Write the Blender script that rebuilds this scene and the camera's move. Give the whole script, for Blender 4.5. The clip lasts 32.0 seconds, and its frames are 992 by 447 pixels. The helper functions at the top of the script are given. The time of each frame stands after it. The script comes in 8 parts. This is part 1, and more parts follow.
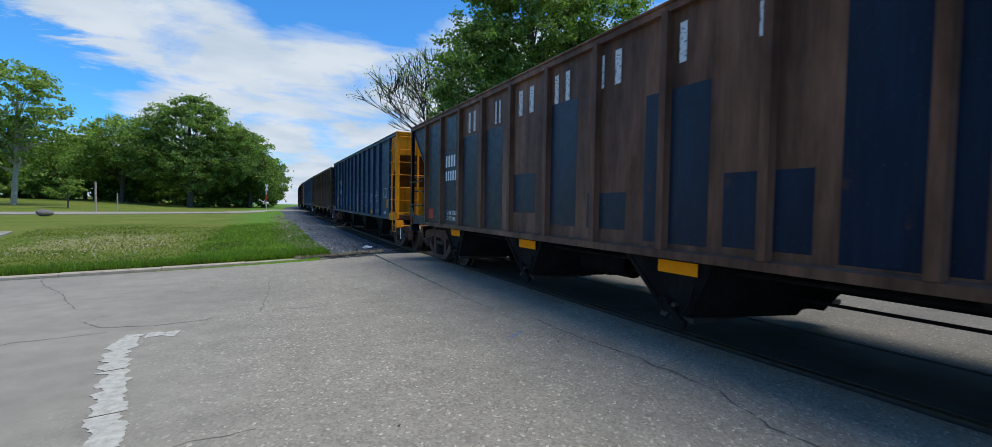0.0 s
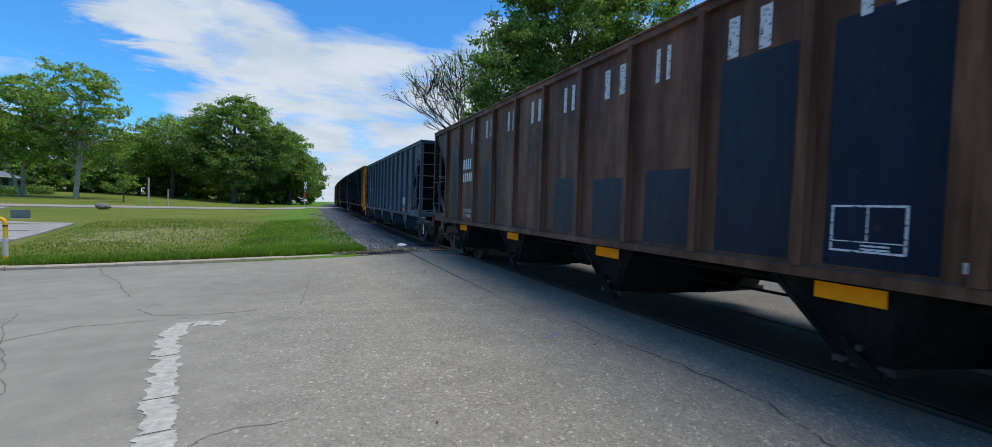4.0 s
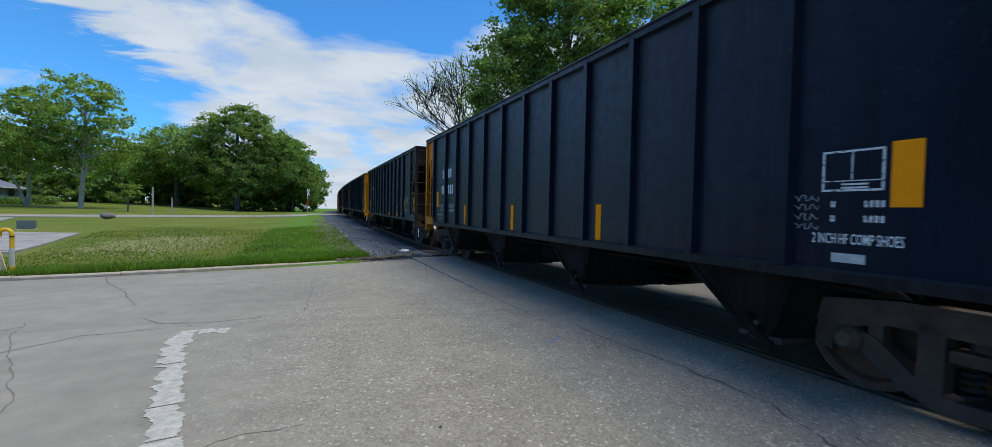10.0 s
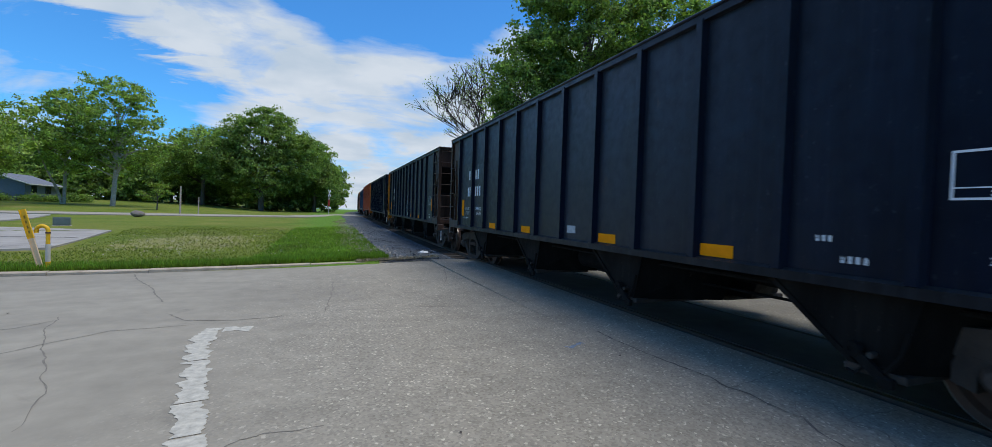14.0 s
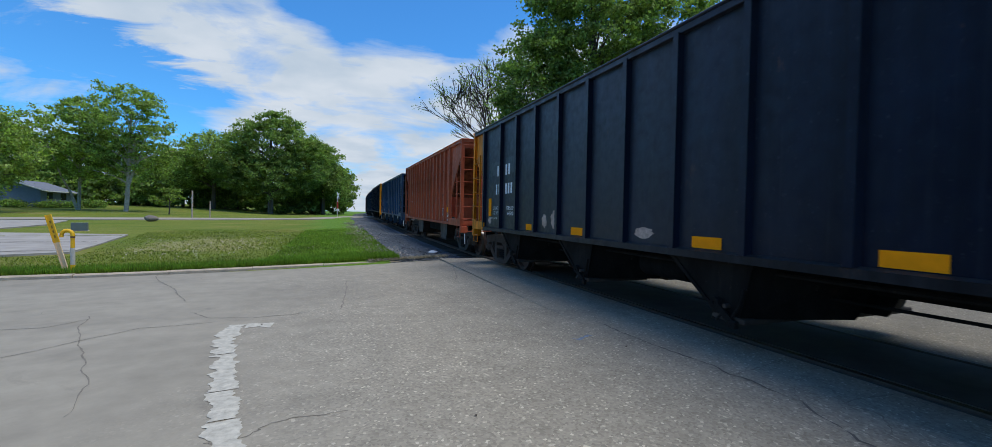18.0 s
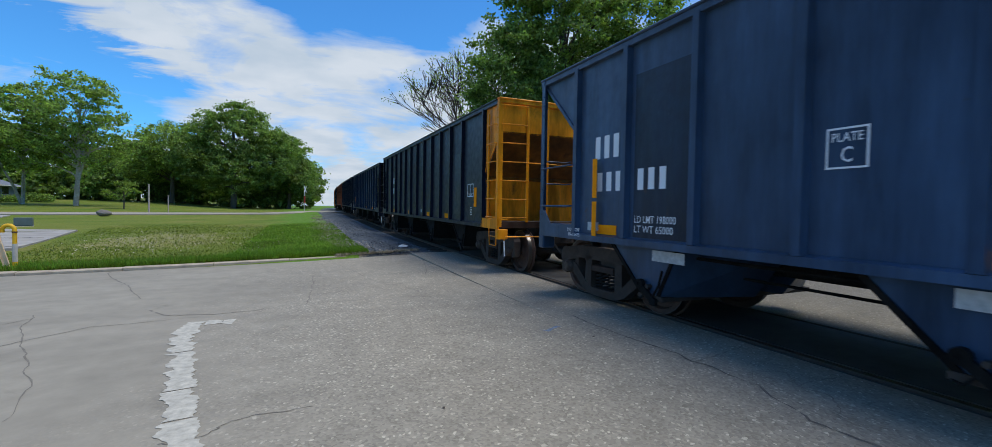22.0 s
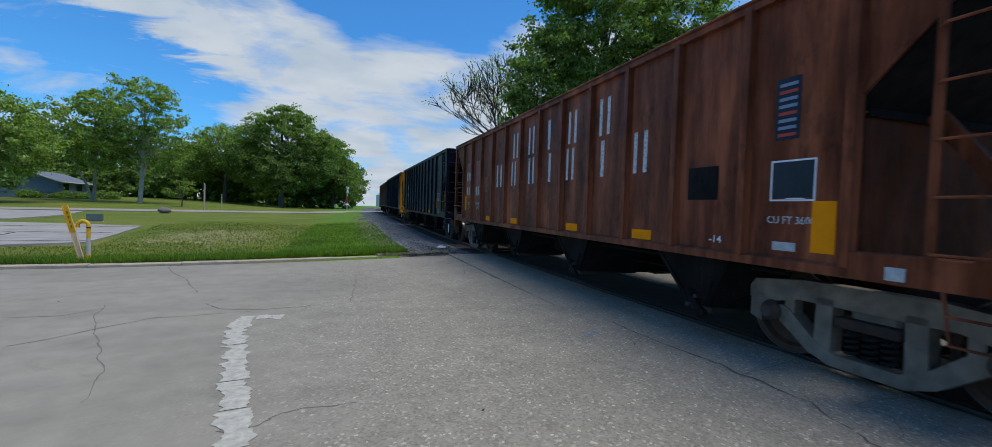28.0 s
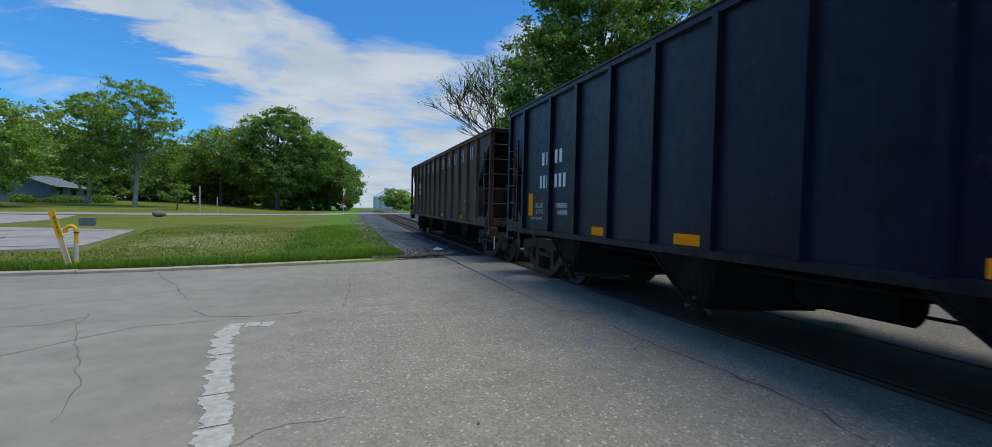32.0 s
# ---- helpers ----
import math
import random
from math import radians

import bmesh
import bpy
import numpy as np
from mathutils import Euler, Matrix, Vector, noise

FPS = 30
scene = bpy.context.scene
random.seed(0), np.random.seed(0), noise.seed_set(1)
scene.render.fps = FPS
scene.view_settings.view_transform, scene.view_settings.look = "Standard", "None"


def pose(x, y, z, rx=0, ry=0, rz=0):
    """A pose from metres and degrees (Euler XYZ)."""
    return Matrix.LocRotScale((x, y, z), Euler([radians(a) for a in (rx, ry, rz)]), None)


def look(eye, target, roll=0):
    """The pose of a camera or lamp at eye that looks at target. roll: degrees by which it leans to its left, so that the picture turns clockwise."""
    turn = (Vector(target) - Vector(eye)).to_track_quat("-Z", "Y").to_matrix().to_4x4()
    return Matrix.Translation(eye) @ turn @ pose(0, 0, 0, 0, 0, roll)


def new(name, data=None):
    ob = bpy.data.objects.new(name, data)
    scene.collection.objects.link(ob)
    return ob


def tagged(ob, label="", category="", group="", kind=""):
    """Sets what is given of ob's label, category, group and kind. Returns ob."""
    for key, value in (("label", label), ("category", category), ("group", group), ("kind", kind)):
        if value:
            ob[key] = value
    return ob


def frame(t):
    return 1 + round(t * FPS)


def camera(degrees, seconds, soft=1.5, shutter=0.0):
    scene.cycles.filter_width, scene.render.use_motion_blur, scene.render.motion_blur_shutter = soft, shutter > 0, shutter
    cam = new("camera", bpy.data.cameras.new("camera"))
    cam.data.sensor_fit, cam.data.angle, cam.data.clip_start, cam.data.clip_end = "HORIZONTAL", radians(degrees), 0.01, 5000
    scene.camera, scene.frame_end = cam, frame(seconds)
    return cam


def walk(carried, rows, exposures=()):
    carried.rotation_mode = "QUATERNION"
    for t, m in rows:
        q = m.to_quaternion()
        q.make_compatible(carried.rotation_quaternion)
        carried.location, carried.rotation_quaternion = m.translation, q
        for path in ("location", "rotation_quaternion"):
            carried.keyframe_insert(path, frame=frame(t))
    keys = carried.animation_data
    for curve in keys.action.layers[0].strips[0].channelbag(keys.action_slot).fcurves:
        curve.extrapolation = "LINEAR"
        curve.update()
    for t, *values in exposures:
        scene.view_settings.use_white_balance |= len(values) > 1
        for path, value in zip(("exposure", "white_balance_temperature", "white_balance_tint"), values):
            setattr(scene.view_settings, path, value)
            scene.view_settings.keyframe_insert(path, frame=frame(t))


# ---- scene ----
SECONDS = 32.0
cam = camera(94.87, SECONDS, soft=0.6, shutter=0.08)
PATH = (
    (0, pose(0.094, 0.044, 1.449, 87.967, -0.853, -27.936)),
    (0.5, pose(0.077, 0.055, 1.449, 88.177, -0.940, -28.218)),
    (1, pose(0.058, 0.073, 1.441, 88.289, -1.170, -28.245)),
    (1.5, pose(0.041, 0.080, 1.433, 88.344, -1.508, -27.221)),
    (2, pose(0.046, 0.082, 1.436, 88.377, -1.784, -26.496)),
    (2.5, pose(0.053, 0.097, 1.434, 88.261, -1.942, -25.724)),
    (3, pose(0.051, 0.103, 1.432, 88.098, -1.965, -24.122)),
    (3.5, pose(0.046, 0.110, 1.427, 88.004, -1.875, -24.034)),
    (5.5, pose(0.082, 0.089, 1.428, 87.807, -1.429, -23.811)),
    (6, pose(0.113, 0.073, 1.439, 87.906, -1.471, -23.778)),
    (6.5, pose(0.118, 0.077, 1.440, 88.028, -1.483, -23.696)),
    (7, pose(0.118, 0.075, 1.440, 88.159, -1.301, -23.625)),
    (7.5, pose(0.109, 0.070, 1.437, 88.198, -1.132, -23.651)),
    (8, pose(0.085, 0.070, 1.432, 88.268, -1.126, -23.713)),
    (8.5, pose(0.079, 0.068, 1.438, 88.290, -0.997, -23.696)),
    (9, pose(0.060, 0.086, 1.430, 88.428, -1.014, -23.721)),
    (9.5, pose(0.051, 0.086, 1.430, 88.516, -1.081, -23.719)),
    (10, pose(0.047, 0.079, 1.431, 88.514, -1.057, -23.687)),
    (10.5, pose(0.026, 0.082, 1.427, 88.623, -1.356, -23.589)),
    (11, pose(0.027, 0.078, 1.427, 88.694, -1.534, -23.098)),
    (11.5, pose(0.035, 0.093, 1.426, 88.741, -1.673, -22.497)),
    (12, pose(0.050, 0.105, 1.431, 88.787, -1.821, -21.972)),
    (12.5, pose(0.055, 0.118, 1.431, 88.855, -1.937, -21.818)),
    (13, pose(0.058, 0.124, 1.427, 88.844, -1.952, -21.663)),
    (13.5, pose(0.058, 0.124, 1.438, 88.835, -1.838, -21.465)),
    (14, pose(0.028, 0.130, 1.433, 88.818, -1.782, -21.418)),
    (14.5, pose(0.003, 0.087, 1.432, 88.586, -1.495, -20.857)),
    (16.5, pose(-0.061, -0.043, 1.409, 88.160, -1.098, -20.730)),
    (17, pose(-0.059, -0.055, 1.416, 88.373, -1.108, -20.657)),
    (17.5, pose(-0.057, -0.050, 1.416, 88.574, -1.022, -20.546)),
    (18, pose(-0.062, -0.048, 1.410, 88.788, -0.969, -20.511)),
    (18.5, pose(-0.057, -0.046, 1.406, 88.813, -0.918, -20.410)),
    (19, pose(-0.050, -0.051, 1.405, 88.799, -0.906, -20.381)),
    (19.5, pose(-0.048, -0.056, 1.405, 88.790, -0.985, -20.396)),
    (20, pose(-0.048, -0.061, 1.404, 88.721, -0.983, -20.413)),
    (20.5, pose(-0.052, -0.054, 1.404, 88.597, -0.957, -20.404)),
    (21, pose(-0.040, -0.038, 1.397, 88.420, -0.860, -20.875)),
    (21.5, pose(-0.014, -0.058, 1.393, 88.248, -0.931, -23.905)),
    (22, pose(-0.031, -0.049, 1.389, 88.133, -0.907, -24.077)),
    (22.5, pose(-0.036, -0.048, 1.393, 88.025, -0.588, -23.999)),
    (23, pose(-0.063, -0.037, 1.389, 88.021, -0.534, -22.390)),
    (23.5, pose(-0.066, -0.038, 1.392, 87.907, -0.645, -21.855)),
    (24, pose(-0.072, -0.027, 1.392, 87.859, -0.726, -21.699)),
    (24.5, pose(-0.069, -0.030, 1.393, 87.917, -0.995, -21.586)),
    (25, pose(-0.064, -0.027, 1.400, 87.896, -1.184, -21.257)),
    (25.5, pose(-0.067, -0.042, 1.402, 87.919, -1.283, -21.108)),
    (27.5, pose(-0.083, -0.041, 1.405, 88.234, -1.712, -19.592)),
    (28, pose(-0.073, -0.049, 1.405, 88.284, -1.684, -19.448)),
    (28.5, pose(-0.072, -0.051, 1.405, 88.344, -1.556, -19.380)),
    (29, pose(-0.075, -0.049, 1.406, 88.441, -1.555, -19.325)),
    (29.5, pose(-0.077, -0.046, 1.406, 88.494, -1.608, -19.201)),
    (30, pose(-0.074, -0.042, 1.406, 88.552, -1.635, -19.125)),
    (30.5, pose(-0.056, -0.038, 1.407, 88.572, -1.557, -19.009)),
    (31, pose(-0.043, -0.027, 1.404, 88.583, -1.564, -18.965)),
    (31.5, pose(-0.025, 0.004, 1.409, 88.434, -1.487, -18.946)),
    (32, pose(0.000, 0.094, 1.422, 88.372, -1.224, -19.767)),
)
walk(cam, PATH, ((0.0, 0.0), (6.0, -0.04), (10.0, -0.06), (16.0, -0.08), (22.0, -0.08), (25.0, -0.12), (28.0, -0.24), (32.0, -0.26)))

# ---- world, sun ----
SUN_EL, SUN_AZ = 72.0, 106.0          # degrees; azimuth clockwise from +Y


def build_world():
    w = bpy.data.worlds.new("sky")
    scene.world = w
    w.use_nodes = True
    nt = w.node_tree
    nt.nodes.clear()
    N = nt.nodes.new
    L = nt.links.new

    def math_(op, a, b=None, clamp=False):
        n = N("ShaderNodeMath")
        n.operation = op
        n.use_clamp = clamp
        for i, v in enumerate((a, b)):
            if v is None:
                continue
            if isinstance(v, (int, float)):
                n.inputs[i].default_value = v
            else:
                L(v, n.inputs[i])
        return n.outputs[0]

    sky = N("ShaderNodeTexSky")
    sky.sky_type = "NISHITA"
    sky.sun_disc = False
    sky.sun_elevation = radians(SUN_EL)
    sky.sun_rotation = radians(SUN_AZ)
    sky.air_density, sky.dust_density, sky.ozone_density = 1.0, 0.3, 3.0
    co = N("ShaderNodeTexCoord")
    sep = N("ShaderNodeSeparateXYZ")
    L(co.outputs["Generated"], sep.inputs[0])
    az = math_("ARCTAN2", sep.outputs[0], sep.outputs[1])
    el = math_("ARCSINE", sep.outputs[2])
    # flat cloud layer: project on a plane overhead so that clouds flatten towards the horizon
    den = math_("ADD", sep.outputs[2], 0.16)
    cx = math_("DIVIDE", sep.outputs[0], den)
    cy = math_("DIVIDE", sep.outputs[1], den)
    comb = N("ShaderNodeCombineXYZ")
    L(cx, comb.inputs[0])
    L(cy, comb.inputs[1])
    noi = N("ShaderNodeTexNoise")
    noi.inputs["Scale"].default_value = 1.35
    noi.inputs["Detail"].default_value = 9.0
    noi.inputs["Roughness"].default_value = 0.58
    noi.inputs["Distortion"].default_value = 0.5
    L(comb.outputs[0], noi.inputs["Vector"])
    # a long bank of cloud that falls from high on one side to low over the track
    def edge_line(points):
        r = N("ShaderNodeValToRGB")
        els = r.color_ramp.elements
        while len(els) < len(points):
            els.new(0.5)
        for q, (p, v) in zip(els, points):
            q.position, q.color = (p + 0.6) / 1.6, (v, v, v, 1)
        L(math_("DIVIDE", math_("ADD", az, 0.6), 1.6), r.inputs[0])
        return r.outputs[0]
    top_line = edge_line(((-0.41, 0.50), (-0.2, 0.46), (-0.108, 0.40), (-0.01, 0.345), (0.03, 0.310), (0.10, 0.330), (0.29, 0.325), (0.40, 0.38)))
    low_line = edge_line(((-0.60, 0.36), (-0.41, 0.325), (-0.33, 0.297), (-0.26, 0.268), (-0.16, 0.238)))
    # ragged streaks along the bank's edges
    mp = N("ShaderNodeMapping")
    mp.inputs["Rotation"].default_value = (0, 0, radians(40))
    mp.inputs["Scale"].default_value = (1.4, 2.6, 1.0)
    L(comb.outputs[0], mp.inputs["Vector"])
    wisp = N("ShaderNodeTexNoise")
    wisp.inputs["Scale"].default_value = 1.7
    wisp.inputs["Detail"].default_value = 8.0
    wisp.inputs["Roughness"].default_value = 0.62
    wisp.inputs["Distortion"].default_value = 0.9
    L(mp.outputs[0], wisp.inputs["Vector"])
    stray = math_("SUBTRACT", wisp.outputs[0], 0.5)
    eye_el = el
    el = math_("ADD", el, math_("MULTIPLY", stray, 0.16))
    upper = math_("MULTIPLY", math_("ADD", math_("SUBTRACT", top_line, el), 0.04), 13.0, True)
    notch = math_("MULTIPLY", math_("MULTIPLY", math_("SUBTRACT", eye_el, 0.075), 11.0, True), math_("MULTIPLY", math_("ADD", math_("SUBTRACT", low_line, el), 0.012), 24.0, True))
    notch = math_("MULTIPLY", notch, math_("MULTIPLY", math_("SUBTRACT", -0.13, az), 12.0, True))
    low = math_("MULTIPLY", math_("SUBTRACT", eye_el, -0.03), 20.0, True)
    rig = math_("MULTIPLY", math_("SUBTRACT", 1.0, az), 3.0, True)
    bank = math_("MULTIPLY", math_("MULTIPLY", upper, low), math_("MULTIPLY", math_("SUBTRACT", 1.0, notch), rig))
    over_ = math_("MULTIPLY", math_("SUBTRACT", eye_el, 0.5), 5.0, True)
    dens = math_("ADD", noi.outputs[0], math_("SUBTRACT", math_("MULTIPLY", bank, 0.30), 0.11))
    dens = math_("ADD", dens, math_("MULTIPLY", over_, 0.13))
    dens = math_("ADD", dens, math_("MULTIPLY", stray, 0.30))
    # open blue sky over the lot's far side and behind
    dens = math_("SUBTRACT", dens, math_("MULTIPLY", math_("MULTIPLY", math_("SUBTRACT", -0.62, az), 3.0, True), 0.10))
    ramp = N("ShaderNodeValToRGB")
    ramp.color_ramp.elements[0].position = 0.47
    ramp.color_ramp.elements[1].position = 0.69
    L(dens, ramp.inputs[0])
    # shading inside the cloud
    n2 = N("ShaderNodeTexNoise")
    n2.inputs["Scale"].default_value = 2.6
    n2.inputs["Detail"].default_value = 6.0
    L(comb.outputs[0], n2.inputs["Vector"])
    cr = N("ShaderNodeValToRGB")
    cr.color_ramp.elements[0].position, cr.color_ramp.elements[0].color = 0.35, (5.1, 6.1, 7.3, 1)
    cr.color_ramp.elements[1].position, cr.color_ramp.elements[1].color = 0.62, (6.6, 7.3, 8.2, 1)
    L(n2.outputs[0], cr.inputs[0])
    mix = N("ShaderNodeMix")
    mix.data_type = "RGBA"
    L(ramp.outputs[0], mix.inputs[0])
    tint = N("ShaderNodeMix")
    tint.data_type, tint.blend_type = "RGBA", "MULTIPLY"
    tint.inputs[0].default_value = 1.0
    tint.inputs[7].default_value = (0.50, 1.26, 1.88, 1)
    L(sky.outputs[0], tint.inputs[6])
    L(tint.outputs[2], mix.inputs[6])
    L(cr.outputs[0], mix.inputs[7])
    bg = N("ShaderNodeBackground")
    bg.inputs["Strength"].default_value = 0.104
    L(mix.outputs[2], bg.inputs["Color"])
    out = N("ShaderNodeOutputWorld")
    L(bg.outputs[0], out.inputs["Surface"])


build_world()
sun_data = bpy.data.lights.new("sun", "SUN")
sun_data.energy, sun_data.angle, sun_data.color = 3.1, radians(40), (1.0, 0.94, 0.84)
sun = new("sun", sun_data)
_a, _e = radians(SUN_AZ), radians(SUN_EL)
sun.matrix_world = look((40 * math.sin(_a) * math.cos(_e), 40 * math.cos(_a) * math.cos(_e), 40 * math.sin(_e)), (0, 0, 0))
scene.view_settings.exposure = 0.0


# ---- materials ----
def nodes_of(name):
    m = bpy.data.materials.new(name)
    m.use_nodes = True
    nt = m.node_tree
    b = nt.nodes["Principled BSDF"]
    return m, nt, b


def noise_node(nt, scale, detail=5.0, rough=0.55, stretch=None, coord="Object", distortion=0.0):
    co = nt.nodes.new("ShaderNodeTexCoord")
    n = nt.nodes.new("ShaderNodeTexNoise")
    n.inputs["Scale"].default_value = scale
    n.inputs["Detail"].default_value = detail
    n.inputs["Roughness"].default_value = rough
    n.inputs["Distortion"].default_value = distortion
    if stretch:
        mp = nt.nodes.new("ShaderNodeMapping")
        mp.inputs["Scale"].default_value = stretch
        nt.links.new(co.outputs[coord], mp.inputs["Vector"])
        nt.links.new(mp.outputs[0], n.inputs["Vector"])
    else:
        nt.links.new(co.outputs[coord], n.inputs["Vector"])
    return n.outputs[0]


def ramp_node(nt, src, stops):
    r = nt.nodes.new("ShaderNodeValToRGB")
    els = r.color_ramp.elements
    while len(els) < len(stops):
        els.new(0.5)
    for e, (p, c) in zip(els, stops):
        e.position = p
        e.color = (*c, 1) if len(c) == 3 else c
    nt.links.new(src, r.inputs[0])
    return r.outputs[0]


def span_node(nt, src, lo, hi, a, b):
    """Maps lo..hi to a..b and holds the ends."""
    n = nt.nodes.new("ShaderNodeMapRange")
    for k, v in zip(("From Min", "From Max", "To Min", "To Max"), (lo, hi, a, b)):
        n.inputs[k].default_value = v
    nt.links.new(src, n.inputs["Value"])
    return n.outputs["Result"]


def grey(v):
    return (v, v, v)


def mix_node(nt, fac, a, b, kind="MIX"):
    m = nt.nodes.new("ShaderNodeMix")
    m.data_type = "RGBA"
    m.blend_type = kind
    for i, v in ((0, fac), (6, a), (7, b)):
        if isinstance(v, (int, float)):
            m.inputs[i].default_value = v
        elif isinstance(v, tuple):
            m.inputs[i].default_value = (*v, 1)
        else:
            nt.links.new(v, m.inputs[i])
    return m.outputs[2]


def bump_node(nt, b, src, strength, distance):
    n = nt.nodes.new("ShaderNodeBump")
    n.inputs["Strength"].default_value = strength
    n.inputs["Distance"].default_value = distance
    nt.links.new(src, n.inputs["Height"])
    nt.links.new(n.outputs[0], b.inputs["Normal"])


def paint(name, col, rust=0.2, rough=0.5, rust_col=(0.085, 0.035, 0.016), dust=0.25, shine=1.0):
    """Old car paint: fade, vertical streaks, rust spots, a film of dust."""
    m, nt, b = nodes_of(name)
    fade = ramp_node(nt, noise_node(nt, 0.9, 4), ((0.3, grey(0.75)), (0.7, grey(1.3))))
    base = mix_node(nt, 1.0, tuple(col), fade, "MULTIPLY")
    streak = ramp_node(nt, noise_node(nt, 3.0, 5, 0.6, (1.0, 2.4, 0.12)), ((0.50, grey(0)), (0.78, grey(dust))))
    dusty = tuple(0.7 * c + 0.014 * v for c, v in zip(col, (0.75, 1.0, 1.2) if col[2] > col[0] else (1.2, 1.0, 0.85)))
    base = mix_node(nt, streak, base, dusty)
    spots = ramp_node(nt, noise_node(nt, 2.2, 9, 0.68, (1.0, 1.0, 0.55)), ((0.66 - 0.22 * rust, grey(0)), (0.74 - 0.12 * rust, grey(0.9))))
    base = mix_node(nt, spots, base, rust_col)
    specks = ramp_node(nt, noise_node(nt, 24, 5, 0.7, (1.0, 1.0, 0.6)), ((0.62, grey(0)), (0.71, grey(0.7))))
    base = mix_node(nt, specks, base, tuple(0.5 * c + 0.036 * v for c, v in zip(col, (0.85, 1.0, 1.1) if col[2] > col[0] else (1.25, 1.0, 0.85))))
    runs = ramp_node(nt, noise_node(nt, 9.0, 5, 0.7, (1.0, 1.6, 0.05)), ((0.56, grey(0)), (0.74, grey(0.5))))
    base = mix_node(nt, runs, base, tuple(0.55 * c + 0.018 * v for c, v in zip(col, (0.75, 1.0, 1.25) if col[2] > col[0] else (1.2, 1.0, 0.85))))
    wash = ramp_node(nt, noise_node(nt, 2.0, 7, 0.66, (1.0, 1.5, 0.22)), ((0.34, grey(0.72 - 0.6 * rust)), (0.5, grey(1.0)), (0.68, grey(1.35 + 1.6 * rust))))
    base = mix_node(nt, 1.0, base, wash, "MULTIPLY")
    nt.links.new(base, b.inputs["Base Color"])
    rr = ramp_node(nt, noise_node(nt, 7, 4), ((0.3, grey(rough - 0.16)), (0.7, grey(rough + 0.10))))
    nt.links.new(rr, b.inputs["Roughness"])
    lw = nt.nodes.new("ShaderNodeLayerWeight")
    lw.inputs["Blend"].default_value = 0.5
    gloss = ramp_node(nt, lw.outputs["Facing"], ((0.08, grey(0.09 * shine)), (0.25, grey(0.28 * shine)), (0.5, grey(0.75 * shine)), (0.75, grey(shine))))
    nt.links.new(gloss, b.inputs["Specular IOR Level"])
    bump_node(nt, b, noise_node(nt, 1.6, 5, 0.5), 0.5, 0.03)
    return m


def plain(name, col, rough=0.6, metal=0.0, vary=0.25, scale=12.0, bump=0.0, spec=0.4):
    m, nt, b = nodes_of(name)
    v = ramp_node(nt, noise_node(nt, scale, 6, 0.6), ((0.3, tuple(c * (1 - vary) for c in col)), (0.7, tuple(min(1, c * (1 + vary)) for c in col))))
    nt.links.new(v, b.inputs["Base Color"])
    b.inputs["Roughness"].default_value = rough
    b.inputs["Metallic"].default_value = metal
    b.inputs["Specular IOR Level"].default_value = spec
    if bump:
        bump_node(nt, b, noise_node(nt, scale * 2.5, 5), 0.5, bump)
    return m


def worn_white(name, col, hole=0.42):
    """Stencil paint with worn gaps that show the dark paint below."""
    m, nt, b = nodes_of(name)
    k = ramp_node(nt, noise_node(nt, 26, 6, 0.65), ((hole - 0.06, grey(0.05)), (hole, tuple(col))))
    nt.links.new(k, b.inputs["Base Color"])
    b.inputs["Roughness"].default_value = 0.6
    return m


def asphalt_mat(name="old_asphalt", k=1.0):
    m, nt, b = nodes_of(name)
    big = ramp_node(nt, noise_node(nt, 0.30, 5, 0.6, (1.0, 2.2, 1.0), "Object", 0.6), ((0.3, tuple(k * v for v in (0.254, 0.228, 0.178))), (0.7, tuple(k * v for v in (0.322, 0.290, 0.226)))))
    mid = ramp_node(nt, noise_node(nt, 3.2, 6, 0.6), ((0.3, grey(0.88)), (0.7, grey(1.10))))
    c = mix_node(nt, 1.0, big, mid, "MULTIPLY")
    vo = nt.nodes.new("ShaderNodeTexVoronoi")
    vo.inputs["Scale"].default_value = 52
    co = nt.nodes.new("ShaderNodeTexCoord")
    nt.links.new(co.outputs["Object"], vo.inputs["Vector"])
    grain = ramp_node(nt, vo.outputs["Color"], ((0.10, grey(0.66)), (0.5, grey(0.95)), (0.80, grey(1.08)), (0.94, grey(1.95))))
    # the binder is worn off towards the track, where the stones show; the rest is smoother and browner
    sep = nt.nodes.new("ShaderNodeSeparateXYZ")
    nt.links.new(co.outputs["Object"], sep.inputs[0])
    ad = nt.nodes.new("ShaderNodeMath")
    ad.operation = "MULTIPLY_ADD"
    nt.links.new(noise_node(nt, 0.7, 5, 0.6), ad.inputs[0])
    ad.inputs[1].default_value = 3.0
    nt.links.new(sep.outputs[0], ad.inputs[2])
    worn = span_node(nt, ad.outputs[0], 0.2, 1.8, 0.03, 0.85)
    c = mix_node(nt, worn, c, mix_node(nt, 1.0, c, grain, "MULTIPLY"))
    stain = ramp_node(nt, noise_node(nt, 0.8, 7, 0.7, None, "Object", 1.0), ((0.60, grey(1.0)), (0.72, grey(0.78))))
    c = mix_node(nt, 1.0, c, stain, "MULTIPLY")
    nt.links.new(c, b.inputs["Base Color"])
    b.inputs["Roughness"].default_value = 0.82
    b.inputs["Specular IOR Level"].default_value = 0.35
    rough = nt.nodes.new("ShaderNodeMath")
    rough.operation = "MULTIPLY"
    nt.links.new(vo.outputs["Distance"], rough.inputs[0])
    nt.links.new(worn, rough.inputs[1])
    bump_node(nt, b, rough.outputs[0], 0.5, 0.007)
    return m


